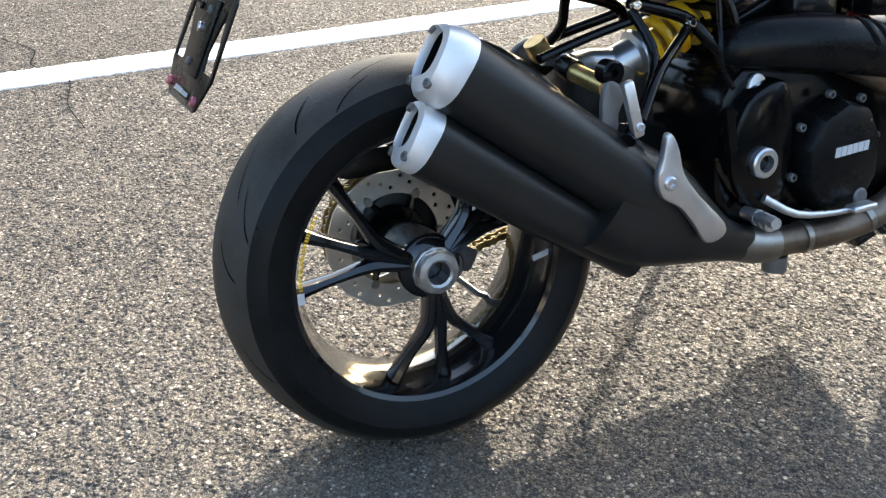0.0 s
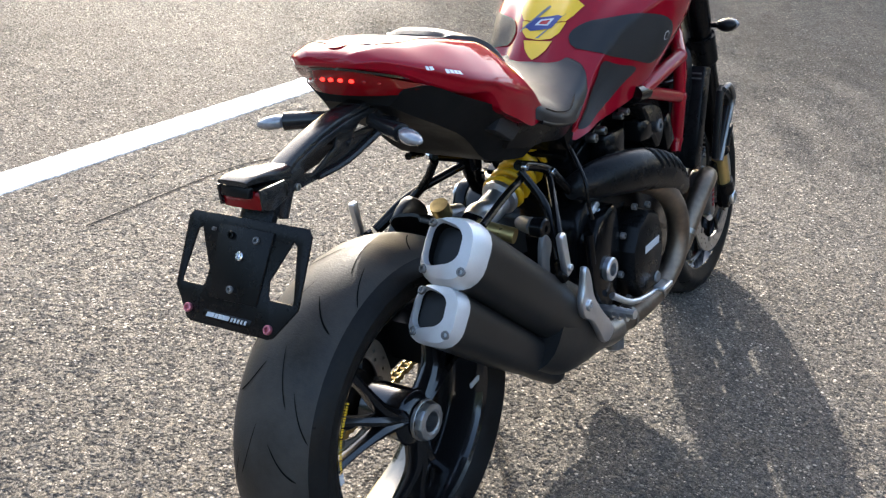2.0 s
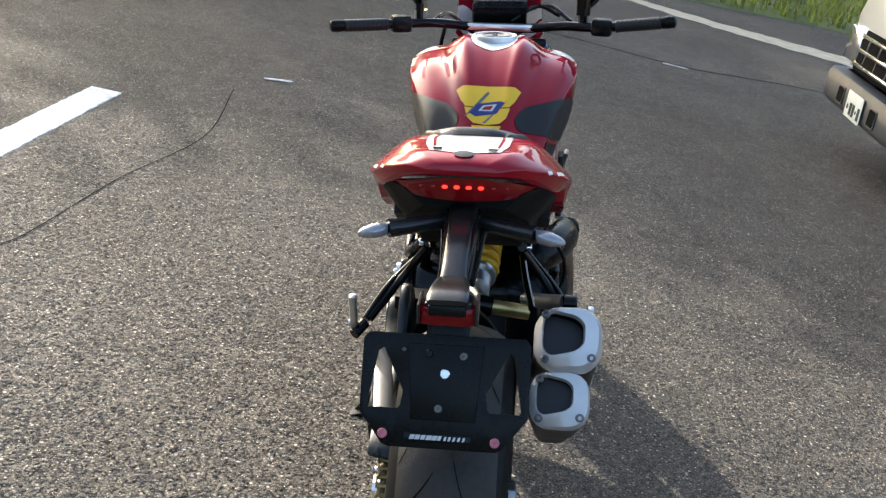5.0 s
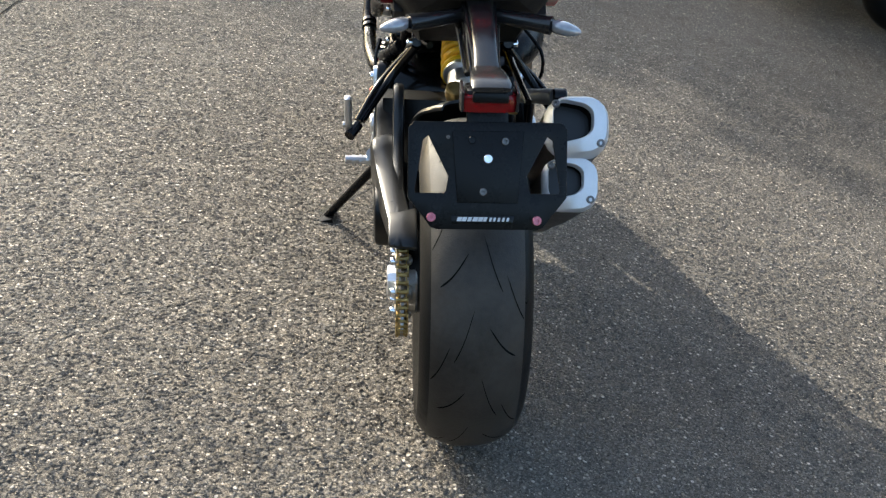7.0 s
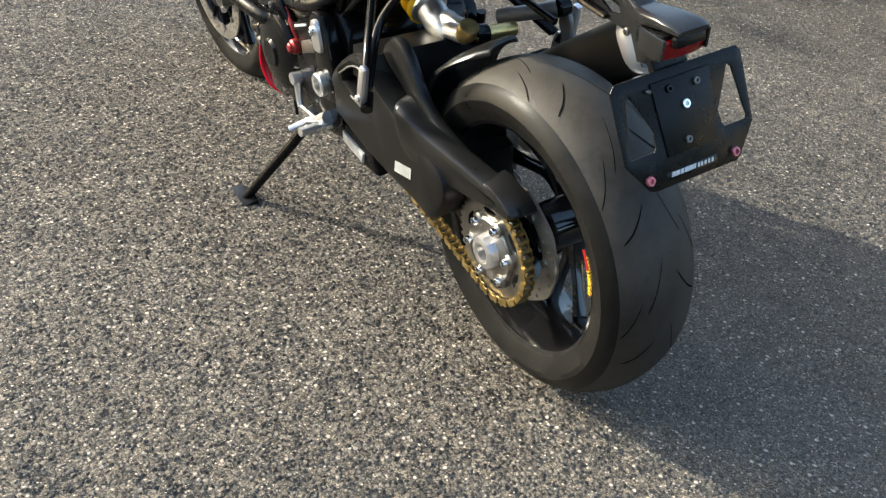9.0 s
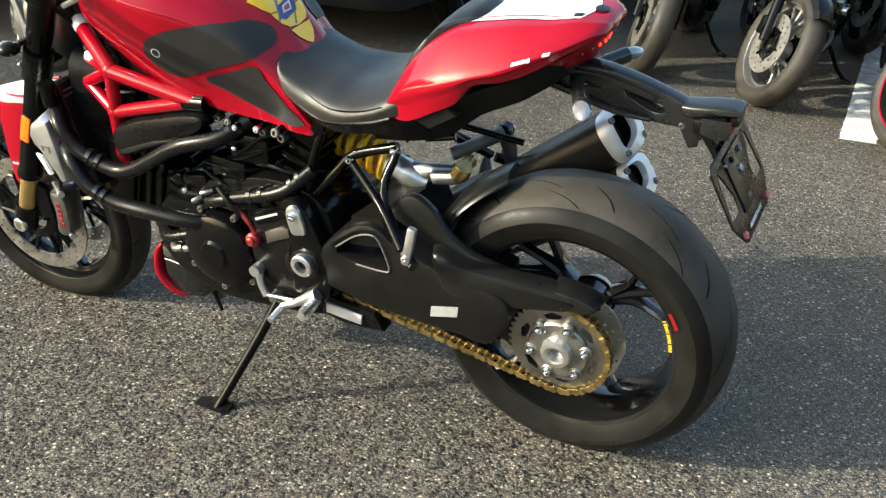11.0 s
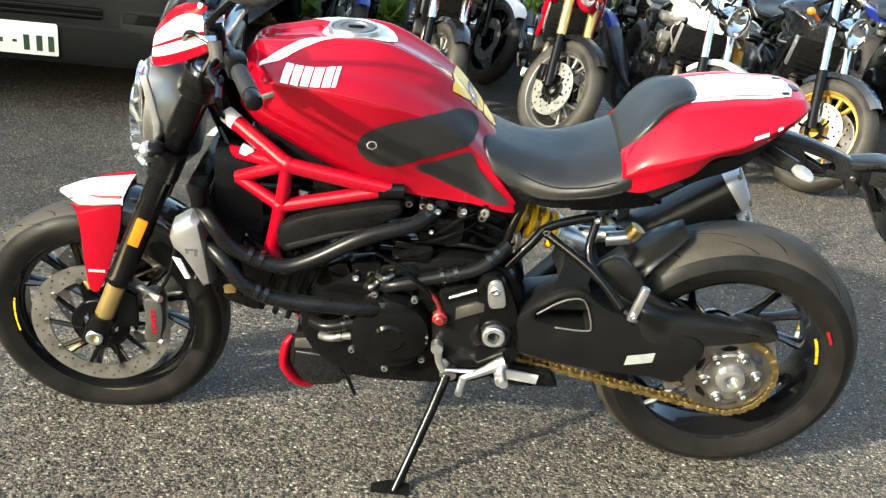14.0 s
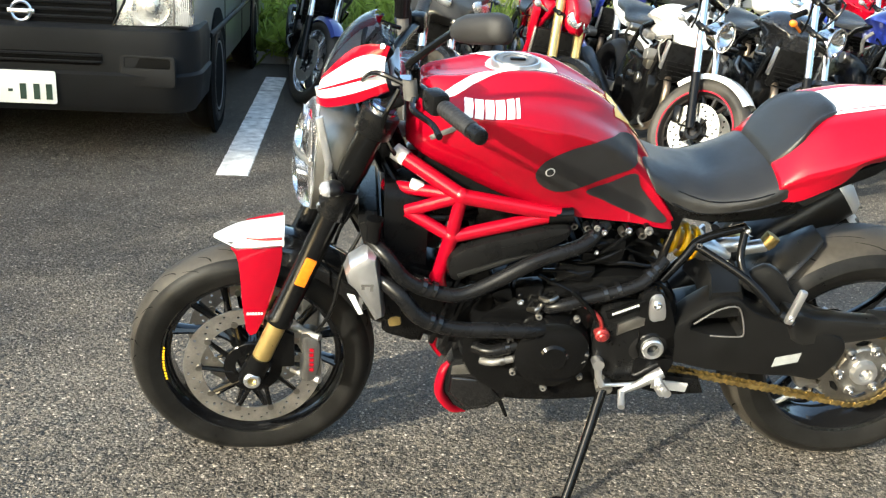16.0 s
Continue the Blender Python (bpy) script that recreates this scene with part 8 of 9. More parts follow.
        for s in (-1, 1):
            bm = N()
            tmp = N()
            loft(tmp, [[(u * k, t, v * k) for u, v in smooth_poly([(-0.075, -0.025), (0.0, -0.045), (0.075, -0.01), (0.07, 0.045), (-0.02, 0.04)], 3)] for t, k in ((-0.02, 1.0), (0.006, 0.98), (0.016, 0.8))])
            merge(bm, tmp, pose(s * (0.09 + tall * 0.25), 1.335 + tall * 0.45, 0.845 + tall * 0.2, 20, -s * 22, -s * 32))
            if style == "sport":
                bm = N()
                tmp = N()
                loft(tmp, [[(u * k, t, v * k) for u, v in smooth_poly([(-0.040, -0.030), (0.0, -0.040), (0.038, -0.012), (0.040, 0.030), (-0.036, 0.030)], 3)] for t, k in ((-0.03, 1.0), (0.004, 1.0), (0.012, 0.8))])
                merge(bm, tmp, pose(s * 0.043, 1.284, 0.800, 22, -s * 14, -s * 24))
                fp("headlight", bm, M_LAMPBACK, "faceted clear headlight", 50, fair)
                bm = N()
                prism(bm, [(1.075, 0.80), (1.01, 0.845), (0.86, 0.79), (0.92, 0.68), (0.99, 0.61), (1.04, 0.66)], s * 0.125, s * 0.165, (), 0.010, taper=0.9)
                part("radiator_shroud", bm, paint, ob, "painted side shroud", 40)
                continue
            fp("headlight", bm, M_LAMPIN, "slanted clear headlight", 50, fair)
        bm = N()
        rings = []
        for k in range(7):
            t = k / 6
            w = (0.15 if tall else 0.095) * (1 - 0.35 * t) * (1 + tall * 2)
            rings.append([(w * math.sin(q), 1.25 - 0.17 * t - 0.07 * (1 - math.cos(q)) + tall * 0.3, 1.00 + (0.16 + tall) * t) for q in (-1.1 + 2.2 * j / 10 for j in range(11))])
        loft(bm, rings, False, False)
        fp("screen", bm, M_TINT, "smoked screen", 60, fair)
    # body
    bm = N()
    tank_loft(bm, 1, 0, 0, NAKED)
    if style == "naked":
        bmesh.ops.transform(bm, matrix=Matrix.Translation((0, 0.07, -0.055)) @ Matrix.Diagonal((1.4, 1, 1, 1)), verts=bm.verts[:])
        for v in bm.verts:
            if v.co.z < 0.80:
                v.co.x *= 0.72
    tk = part("fuel_tank", bm, paint, ob, "painted fuel tank", 60)
    bm = N()
    lathe(bm, [(1e-4, 0.008), (0.036, 0.006), (0.042, -0.01)], (0, 0, 0), 24, False, pose(0, 0.84, 0.960, 0, -90, 0))
    part("fuel_cap", bm, M_CHROME, tk)
    bm = N()
    loft(bm, [seat_ring(*[float(v) for v in r]) for r in catmull([(0.60, 0.80, 0.09, 0.74, 0.09, 0.015), (0.48, 0.79, 0.14, 0.73, 0.14, 0.02), (0.32, 0.80, 0.15, 0.74, 0.15, 0.02), (0.22, 0.84, 0.13, 0.78, 0.13, 0.02), (0.02, 0.86, 0.11, 0.80, 0.11, 0.02), (-0.10, 0.86, 0.08, 0.81, 0.08, 0.015)], 3)])
    part("seat", bm, M_LEATHER, ob, "black dual seat", 50)
    bm = N()
    loft(bm, [seat_ring(*[float(v) for v in r]) for r in catmull([(0.30, 0.78, 0.13, 0.70, 0.12, 0.015), (0.1, 0.81, 0.13, 0.72, 0.11, 0.02), (-0.15, 0.84, 0.09, 0.78, 0.08, 0.015), (-0.28, 0.86, 0.04, 0.83, 0.04, 0.008)], 3)])
    part("tail_cowl", bm, paint, ob, "painted tail", 50)
    bm = N()
    prism(bm, smooth_poly([(0.48, 0.50), (0.50, 0.30), (0.62, 0.20), (0.88, 0.20), (0.98, 0.32), (0.98, 0.50), (0.84, 0.58), (0.60, 0.60)], 3), -0.17, 0.17, (), 0.03)
    eng = part("engine", bm, M_SATIN, ob, "dark engine", 40)
    for k in range(8):
        bm = N()
        box(bm, (0.30 - 0.006 * k, 0.19, 0.006), (0, 0.85 + 0.006 * k, 0.51 + 0.020 * k), (14, 0, 0), 0.002)
        part("fin", bm, M_MATTE, eng)
    bm = N()
    box(bm, (0.27, 0.16, 0.19), (0, 0.87, 0.58), (14, 0, 0), 0.02)
    part("cylinder_block", bm, M_SATIN, eng)
    for s in (-1, 1):
        bm = N()
        disc_x(bm, (0.66, 0.36), 0.085, s * 0.15, s * 0.205, 28, 0, 0.012)
        part("engine_cover", bm, M_SATIN, eng)
        bm = N()
        tube(bm, [(s * 0.05, 1.08, 0.86), (s * 0.14, 0.98, 0.62), (s * 0.15, 0.90, 0.32), (s * 0.12, 0.62, 0.20)], 0.016, 10, 3)
        tube(bm, [(s * 0.05, 1.08, 0.92), (s * 0.13, 0.85, 0.80), (s * 0.13, 0.55, 0.70), (s * 0.14, 0.50, 0.45)], 0.016, 10, 3)
        part("frame_rail", bm, M_SATIN if paint is not M_RED else M_RED, ob)
        bm = N()
        tube(bm, [(s * 0.07, 1.02, 0.52), (s * 0.09, 1.10, 0.44), (s * 0.08, 1.06, 0.28), (s * 0.09, 0.85, 0.19), (s * 0.10, 0.55, 0.20)], 0.021, 12, 4)
        part("header_pipe", bm, M_HEADER, ob, "header pipe")
        bm = N()
        box(bm, (0.03, 0.52, 0.06), (s * 0.12, 0.27, 0.33), (4, 0, 0), 0.012)
        part("swingarm", bm, M_GUNMETAL, ob)
    bm = N()
    box(bm, (0.25, 0.04, 0.22), (0, 1.045, 0.60), (-12, 0, 0), 0.01)
    rd_ = part("radiator", bm, M_MATTE, ob, "black radiator")
    for k in range(9):
        bm = N()
        box(bm, (0.235, 0.006, 0.006), (0, 1.069 - 0.0057 * (k - 4), 0.60 + 0.0245 * (k - 4)), (-12, 0, 0), 0)
        part("radiator_fin", bm, M_MATTE, rd_)
    for s in (-1, 1):
        bm = N()
        box(bm, (0.014, 0.034, 0.16), (s * 0.135, 1.05, 0.63), (-12, 0, 0), 0.005)
        part("radiator_plate", bm, M_ALU, rd_, "bare metal radiator side plate")
    # hoses, wires, brackets and small covers about the engine
    rng_ = random.Random(int(1000 * (x + 7 * y)))
    for k in range(16):
        s_ = -1 if k % 2 else 1
        p_ = Vector((s_ * rng_.uniform(0.10, 0.19), rng_.uniform(0.50, 1.05), rng_.uniform(0.32, 0.76)))
        q_ = p_ + Vector((s_ * rng_.uniform(-0.04, 0.03), rng_.uniform(-0.16, 0.16), rng_.uniform(-0.16, 0.16)))
        bm = N()
        tube(bm, [p_, (p_ + q_) / 2 + Vector((s_ * 0.03, 0, rng_.uniform(-0.04, 0.04))), q_], rng_.choice((0.005, 0.008, 0.012)), 8, 3)
        part("hose", bm, rng_.choice((M_SATIN, M_MATTE, M_GUNMETAL, M_STEEL)), eng)
    for k in range(12):
        s_ = -1 if k % 2 else 1
        y_, z_ = rng_.uniform(0.50, 1.02), rng_.uniform(0.26, 0.72)
        bm = N()
        if k % 3:
            disc_x(bm, (y_, z_), rng_.uniform(0.012, 0.04), s_ * 0.12, s_ * rng_.uniform(0.185, 0.215), 14, 0, 0.004)
        else:
            box(bm, (0.05, rng_.uniform(0.04, 0.10), rng_.uniform(0.03, 0.08)), (s_ * 0.165, y_, z_), (rng_.uniform(-40, 40), 0, 0), 0.008)
        part("engine_fitting", bm, rng_.choice((M_GUNMETAL, M_STEEL, M_SATIN, M_CHROME)), eng)
    bm = N()
    tube(bm, [(0.13, 0.55, 0.22), (0.16, 0.40, 0.26), (0.17, 0.20, 0.34), (0.18, -0.15, 0.46)], [0.022, 0.03, 0.05, 0.052], 16, 3)
    part("silencer", bm, M_CAN, ob, "black silencer")
    bm = N()
    tube(bm, [(-0.12, 0.62, 0.26), (-0.24, 0.66, 0.10), (-0.30, 0.68, 0.058)], 0.011, 10)
    box(bm, (0.05, 0.06, 0.012), (-0.31, 0.685, 0.058), (0, -10, 0), 0.004)
    part("side_stand", bm, M_SATIN, ob, "side stand")
    for p in ([(-0.12, 1.09, 1.02), (-0.10, 1.18, 0.98), (-0.04, 1.12, 0.82), (-0.06, 1.0, 0.70)], [(0.14, 1.09, 1.04), (0.10, 1.20, 1.0), (0.05, 1.12, 0.84), (0.06, 1.0, 0.72)]):
        bm = N()
        tube(bm, p, 0.006, 8, 4)
        part("control_cable", bm, M_SATIN, ob)
    return ob


M_BLUEP = mat("blue_paint", (0.010, 0.022, 0.20), 0.3, var=0.05, scale=6, coat=1.0)
M_BLACKP = mat("black_paint", (0.010, 0.010, 0.011), 0.25, var=0.05, scale=6, coat=1.0)
M_DGREY = mat("dark_grey_paint", (0.045, 0.047, 0.052), 0.3, metal=0.3, var=0.06, scale=6, coat=0.8)
M_WHEELGOLD = mat("gold_wheel_paint", (0.50, 0.30, 0.06), 0.35, metal=0.5, var=0.1, scale=14)
M_WHEELRED = mat("wheel_black_paint", (0.014, 0.012, 0.012), 0.3, var=0.1, scale=14)

w1 = parked_bike("naked motorcycle with white tank and white front mudguard, parked", 2.76, -0.485, 94, M_WHITE, M_WHEELRED, M_WHITE, M_CHROME, 36)
bm = arc_strip(N(), (1.42, 0.295), 0.213, 0.221, 0, 360, 0.0545, 60)
arc_strip(bm, (1.42, 0.295), 0.213, 0.221, 0, 360, -0.0545, 60)
h0, h1 = Vector((0, 1.10, 0.92)), Vector((0, 1.36, 0.34))
bmesh.ops.transform(bm, matrix=Matrix.Translation(h1) @ Matrix.Rotation(radians(36), 4, h0 - h1) @ Matrix.Translation(-h1), verts=bm.verts[:])
part("rim_tape", bm, M_RED, w1, "red rim tape")
parked_bike("naked motorcycle with black tank and gold wheels, parked", 2.70, -1.06, 92, M_BLACKP, M_WHEELGOLD, M_BLACKP, M_CHROME, 36)
parked_bike("red sport motorcycle with gold forks, parked", 3.20, 0.20, 88, M_RED, M_GUNMETAL, M_MATTE, M_GOLD, 38, 9, "sport")
parked_bike("dark grey faired touring motorcycle with large screen, parked", 3.42, 0.87, 92, M_DGREY, M_GUNMETAL, M_BLACKP, M_CHROME, 22, 8, "tourer")
parked_bike("blue classic naked motorcycle parked by the weeds", 4.72, 1.57, 92, M_BLUEP, M_CHROME, M_BLUEP, M_CHROME, 25)
parked_bike("blue and silver naked motorcycle, parked in the row", 3.13, -1.93, 92, M_BLUEP, M_GUNMETAL, M_BLUEP, M_CHROME, 34)
parked_bike("white and blue sport motorcycle in the second row", 4.78, -0.10, 90, M_WHITE, M_SATIN, M_BLUEP, M_SATIN, 28, 9, "sport")
parked_bike("blue sport motorcycle in the second row", 4.80, 0.52, 90, M_BLUEP, M_SATIN, M_WHITE, M_GOLD, 28, 9, "sport")
parked_bike("blue and white sport motorcycle behind the white one", 4.79, -0.58, 90, M_BLUEP, M_GREYST, M_WHITE, M_ALU, 30, 9, "sport")
parked_bike("dark faired touring motorcycle in the second row", 4.79, -1.10, 90, M_DGREY, M_SATIN, M_BLACKP, M_SATIN, 26, 9, "tourer")
parked_bike("white faired motorcycle with a dark screen in the second row", 4.79, -1.70, 90, M_WHITE, M_SATIN, M_WHITE, M_SATIN, 26, 9, "tourer")
parked_bike("red naked motorcycle in the second row", 4.70, -2.45, 90, M_RED, M_SATIN, M_RED, M_CHROME, 30, 9)
parked_bike("black naked motorcycle in the second row", 4.78, -3.05, 91, M_BLACKP, M_SATIN, M_BLACKP, M_CHROME, 32, 9)


# ---- white light truck in the next stall, nose out ----
M_TRUCK = mat("truck_white_paint", (0.66, 0.66, 0.62), 0.3, var=0.06, scale=3, coat=0.7)
M_TBUMP = mat("truck_bumper_plastic", (0.040, 0.046, 0.054), 0.45, var=0.2, scale=9, bump=0.15, bscale=300)
truck = thing("truck", pose(2.07, 4.88, -0.075), "white light truck parked nose out, dark bumper", "truck")
bm = N()
prism(bm, [(0.07, 0.62), (0.03, 0.95), (0.06, 1.12), (0.30, 1.92), (0.5, 2.0), (1.55, 2.0), (1.62, 1.9), (1.62, 0.62)], -0.83, 0.83, (), 0.05, SIDE)
cab = part("cab", bm, M_TRUCK, truck, "white painted cab", 30)
bm = N()
prism(bm, [(-0.70, 1.20), (0.70, 1.20), (0.66, 1.82), (-0.66, 1.82)], -0.006, 0.006, (), 0.004, pose(0.076, 0, 0, 0, 0, 0) @ pose(0, 0, 1.15, 0, 16.5, 0) @ Matrix.Translation((0, 0, -1.15)))
part("windscreen", bm, M_DARKGLASS, cab, "dark windscreen")
bm = u_sweep([(-0.06, 0.36), (0.0, 0.365), (0.03, 0.38), (0.05, 0.42), (0.055, 0.55), (0.035, 0.585), (-0.06, 0.59)], 0.30, 0.86, 0.12)
tb = part("bumper", bm, M_TBUMP, truck, "dark blue-grey plastic bumper", 40)
for s in (-1, 1):
    bm = N()
    prism(bm, round_rect(0.14, 0.115, 0.015, 3), -0.006, 0.006, (round_rect(0.115, 0.09, 0.012, 3),), 0.003, pose(-0.055, s * 0.35, 0.475, 0, 0, 0))
    part("fog_surround", bm, M_TBUMP, tb)
    # Flat near-black panel for the shaded inside of the fog lamp recess.
    bm = N()
    prism(bm, round_rect(0.118, 0.093, 0.012, 3), -0.004, 0.004, (), 0, pose(-0.0585, s * 0.35, 0.475, 0, 0, 0))
    part("fog_recess", bm, M_VOID, tb)
    bm = N()
    prism(bm, [(s * 0.50, 0.66), (s * 0.82, 0.66), (s * 0.82, 0.88), (s * 0.56, 0.86)], -0.02, 0.04, (), 0.01, pose(0.035, 0, 0, 0, 0, 0))
    hl = part("headlamp", bm, M_CHROME, truck, "clear headlamp", 40)
bm = N()
box(bm, (0.05, 1.06, 0.27), (0.045, 0, 0.755), (0, 4, 0), 0.015)
tg = part("grille", bm, M_VOID, truck, "black grille with chrome bars", 30)
for k, z in enumerate((0.665, 0.755, 0.845)):
    bm = N()
    box(bm, (0.035, 1.05, 0.028), (0.018 + 0.006 * k, 0, z), (0, 10, 0), 0.010)
    part("chrome_bar", bm, M_CHROME, tg, "chrome bar")
    if k < 2:
        for y in (-0.36, -0.12, 0.12, 0.36):
            bm = N()
            box(bm, (0.02, 0.02, 0.062), (0.026, y, z + 0.045), (0, 4, 0), 0.004)
            part("grille_rib", bm, M_TBUMP, tg)
bm = lathe(N(), [(0.030, -0.006), (0.038, -0.010), (0.046, -0.006), (0.046, 0.004), (0.030, 0.004)], (0, 0, 0), 28, True, pose(0.024, 0.0, 0.935, 0, 4, 0))
part("badge", bm, M_CHROME, cab, "round chrome badge ring")
bm = N()
prism(bm, round_rect(0.33, 0.165, 0.012, 3), -0.004, 0.0, (), 0.002, pose(-0.062, 0, 0.465, 0, -3, 0))
tp = part("number_plate", bm, M_PLATE, truck, "white number plate with plain bars", 30)
for a, w, z, h in ((-0.03, 0.05, 0.050, 0.030), (0.04, 0.04, 0.050, 0.030), (0.115, 0.020, -0.018, 0.030), (0.045, 0.042, -0.022, 0.075), (-0.015, 0.042, -0.022, 0.075), (-0.070, 0.025, -0.022, 0.02), (-0.125, 0.042, -0.022, 0.075)):
    bm = N()
    box(bm, (0.002, w, h), (-0.0672, a, 0.465 + z), (0, -3, 0), 0)
    part("plate_bar", bm, M_PLATEINK, tp)
bm = N()
box(bm, (2.9, 1.72, 0.10), (3.15, 0, 0.72), (0, 0, 0), 0.01)
part("load_bed", bm, M_TRUCK, truck, "flat load bed")
bm = N()
box(bm, (4.3, 0.10, 0.14), (2.3, 0.35, 0.55), (0, 0, 0), 0.01)
part("chassis_rail", bm, M_SATIN, truck)
bm = N()
box(bm, (4.3, 0.10, 0.14), (2.3, -0.35, 0.55), (0, 0, 0), 0.01)
part("chassis_rail", bm, M_SATIN, truck)
for x in (0.85, 3.5):
    for s in (-1, 1):
        bm = tyre_mesh((0, 0), 0.33, 0.18, 0.20)
        bmesh.ops.transform(bm, matrix=pose(x, s * 0.72, 0.33 + 0.075, 0, 0, 90), verts=bm.verts[:])
        wh = part("wheel", bm, M_RUBBER, truck, "black tyre on a steel wheel", 40)
        bm = disc_x(N(), (0, 0), 0.20, -0.05, 0.06, 28, 0.0, 0.02)
        bmesh.ops.transform(bm, matrix=pose(x, s * 0.72, 0.33 + 0.075, 0, 0, 90), verts=bm.verts[:])
        part("rim", bm, M_RIMSTEEL, wh)


# ---- verge, weeds, building, trees ----
def leaf_mat(name, c, var=0.35):
    m = mat(name, c, 0.55, var=var, scale=3.0)
    nt = m.node_tree
    b = nt.nodes["Principled BSDF"]
    geo = nt.nodes.new("ShaderNodeNewGeometry")
    hsv = nt.nodes.new("ShaderNodeHueSaturation")
    mr = nt.nodes.new("ShaderNodeMapRange")
    mr.inputs["To Min"].default_value, mr.inputs["To Max"].default_value = 0.55, 1.5
    nt.links.new(geo.outputs["Random Per Island"], mr.inputs["Value"])
    src = b.inputs["Base Color"].links[0].from_socket
    nt.links.new(src, hsv.inputs["Color"])
    nt.links.new(mr.outputs[0], hsv.inputs["Value"])
    nt.links.new(hsv.outputs[0], b.inputs["Base Color"])
    tr = nt.nodes.new("ShaderNodeBsdfTranslucent")
    nt.links.new(hsv.outputs[0], tr.inputs["Color"])
    mx = nt.nodes.new("ShaderNodeMixShader")
    mx.inputs[0].default_value = 0.5
    out_ = nt.nodes["Material Output"]
    nt.links.new(b.outputs[0], mx.inputs[1])
    nt.links.new(tr.outputs[0], mx.inputs[2])
    nt.links.new(mx.outputs[0], out_.inputs["Surface"])
    return m


M_GRASS = leaf_mat("grass_blades", (0.17, 0.20, 0.035))
M_WEED = leaf_mat("weed_leaves", (0.27, 0.34, 0.06))
M_TREELEAF = leaf_mat("tree_leaves", (0.045, 0.075, 0.018))
M_SOIL = mat("grassy_soil", (0.10, 0.115, 0.035), 0.9, var=0.5, scale=2.5, bump=1.0, bscale=40)
M_BARK = mat("bark", (0.09, 0.07, 0.05), 0.85, var=0.3, scale=10, bump=0.8, bscale=60)
M_WALLC = mat("cream_render", (0.66, 0.60, 0.48), 0.8, var=0.08, scale=1.2, bump=0.2, bscale=80)
M_POST = mat("brown_paint", (0.20, 0.10, 0.055), 0.6, var=0.15, scale=6)
M_KERB = mat("concrete", (0.32, 0.31, 0.29), 0.85, var=0.2, scale=6, bump=0.5, bscale=90)


def verge(name, x0, x1, y0, y1, label):
    bm = N()
    nx, ny = 24, 48
    vs = [[bm.verts.new((x0 + (x1 - x0) * i / nx, y0 + (y1 - y0) * j / ny, 0.005 + (0.06 * noise.noise((i * 0.7, j * 0.7, 3.0)) + 0.06) * min(1, i / 3, j / 3, (nx - i) / 3, (ny - j) / 3))) for j in range(ny + 1)] for i in range(nx + 1)]
    for i in range(nx):
        for j in range(ny):
            bm.faces.new((vs[i][j], vs[i + 1][j], vs[i + 1][j + 1], vs[i][j + 1]))
    return solo(name, bm, M_SOIL, label, "verge", kind="structure", sharp=80)


verge("verge", 6.68, 11.5, -14, 16, "grassy strip behind the parked motorcycles")
verge("field", 13.5, 70, -40, 60, "dry grass field beyond the verge")
verge("verge_front", 0.6, 9.0, 13.2, 20, "grassy strip at the far end of the car park")


def blades(name, n, area, h0, h1, m_, label, category, lean=0.35, width=0.012, seed=3, dens=None):
    rng = random.Random(seed)
    verts, faces = [], []
    for _ in range(n):
        x, y = rng.uniform(area[0], area[1]), rng.uniform(area[2], area[3])
        h = rng.uniform(h0, h1) * (dens(x, y) if dens else 1)
        a, l = rng.uniform(0, 6.28), rng.uniform(0.05, lean) * h
        w = width * rng.uniform(0.6, 1.3)
        dx, dy = math.cos(a), math.sin(a)
        k = len(verts)
        verts += [(x - dy * w, y + dx * w, 0), (x + dy * w, y - dx * w, 0), (x + dx * l * 0.35 + dy * w * 0.8, y + dy * l * 0.35 - dx * w * 0.8, h * 0.55),
                  (x + dx * l * 0.35 - dy * w * 0.8, y + dy * l * 0.35 + dx * w * 0.8, h * 0.55), (x + dx * l, y + dy * l, h)]
        faces += [(k, k + 1, k + 2, k + 3), (k + 3, k + 2, k + 4)]
    me = bpy.data.meshes.new(name)
    me.from_pydata(verts, [], faces)
    me.materials.append(m_)
    return tagged(new(name, me), label, category, kind="stuff")


blades("grass", 16000, (6.68, 11.5, -9, 9), 0.06, 0.22, M_GRASS, "dry green grass on the verge", "grass")
blades("grass_field", 9000, (13.6, 26, -7, 10), 0.05, 0.16, M_GRASS, "dry grass of the field behind the lot", "grass", seed=9, width=0.03)
blades("grass_far", 5000, (0.7, 8.9, 13.3, 19.5), 0.08, 0.25, M_GRASS, "dry green grass at the car park's end", "grass", seed=8, width=0.02)


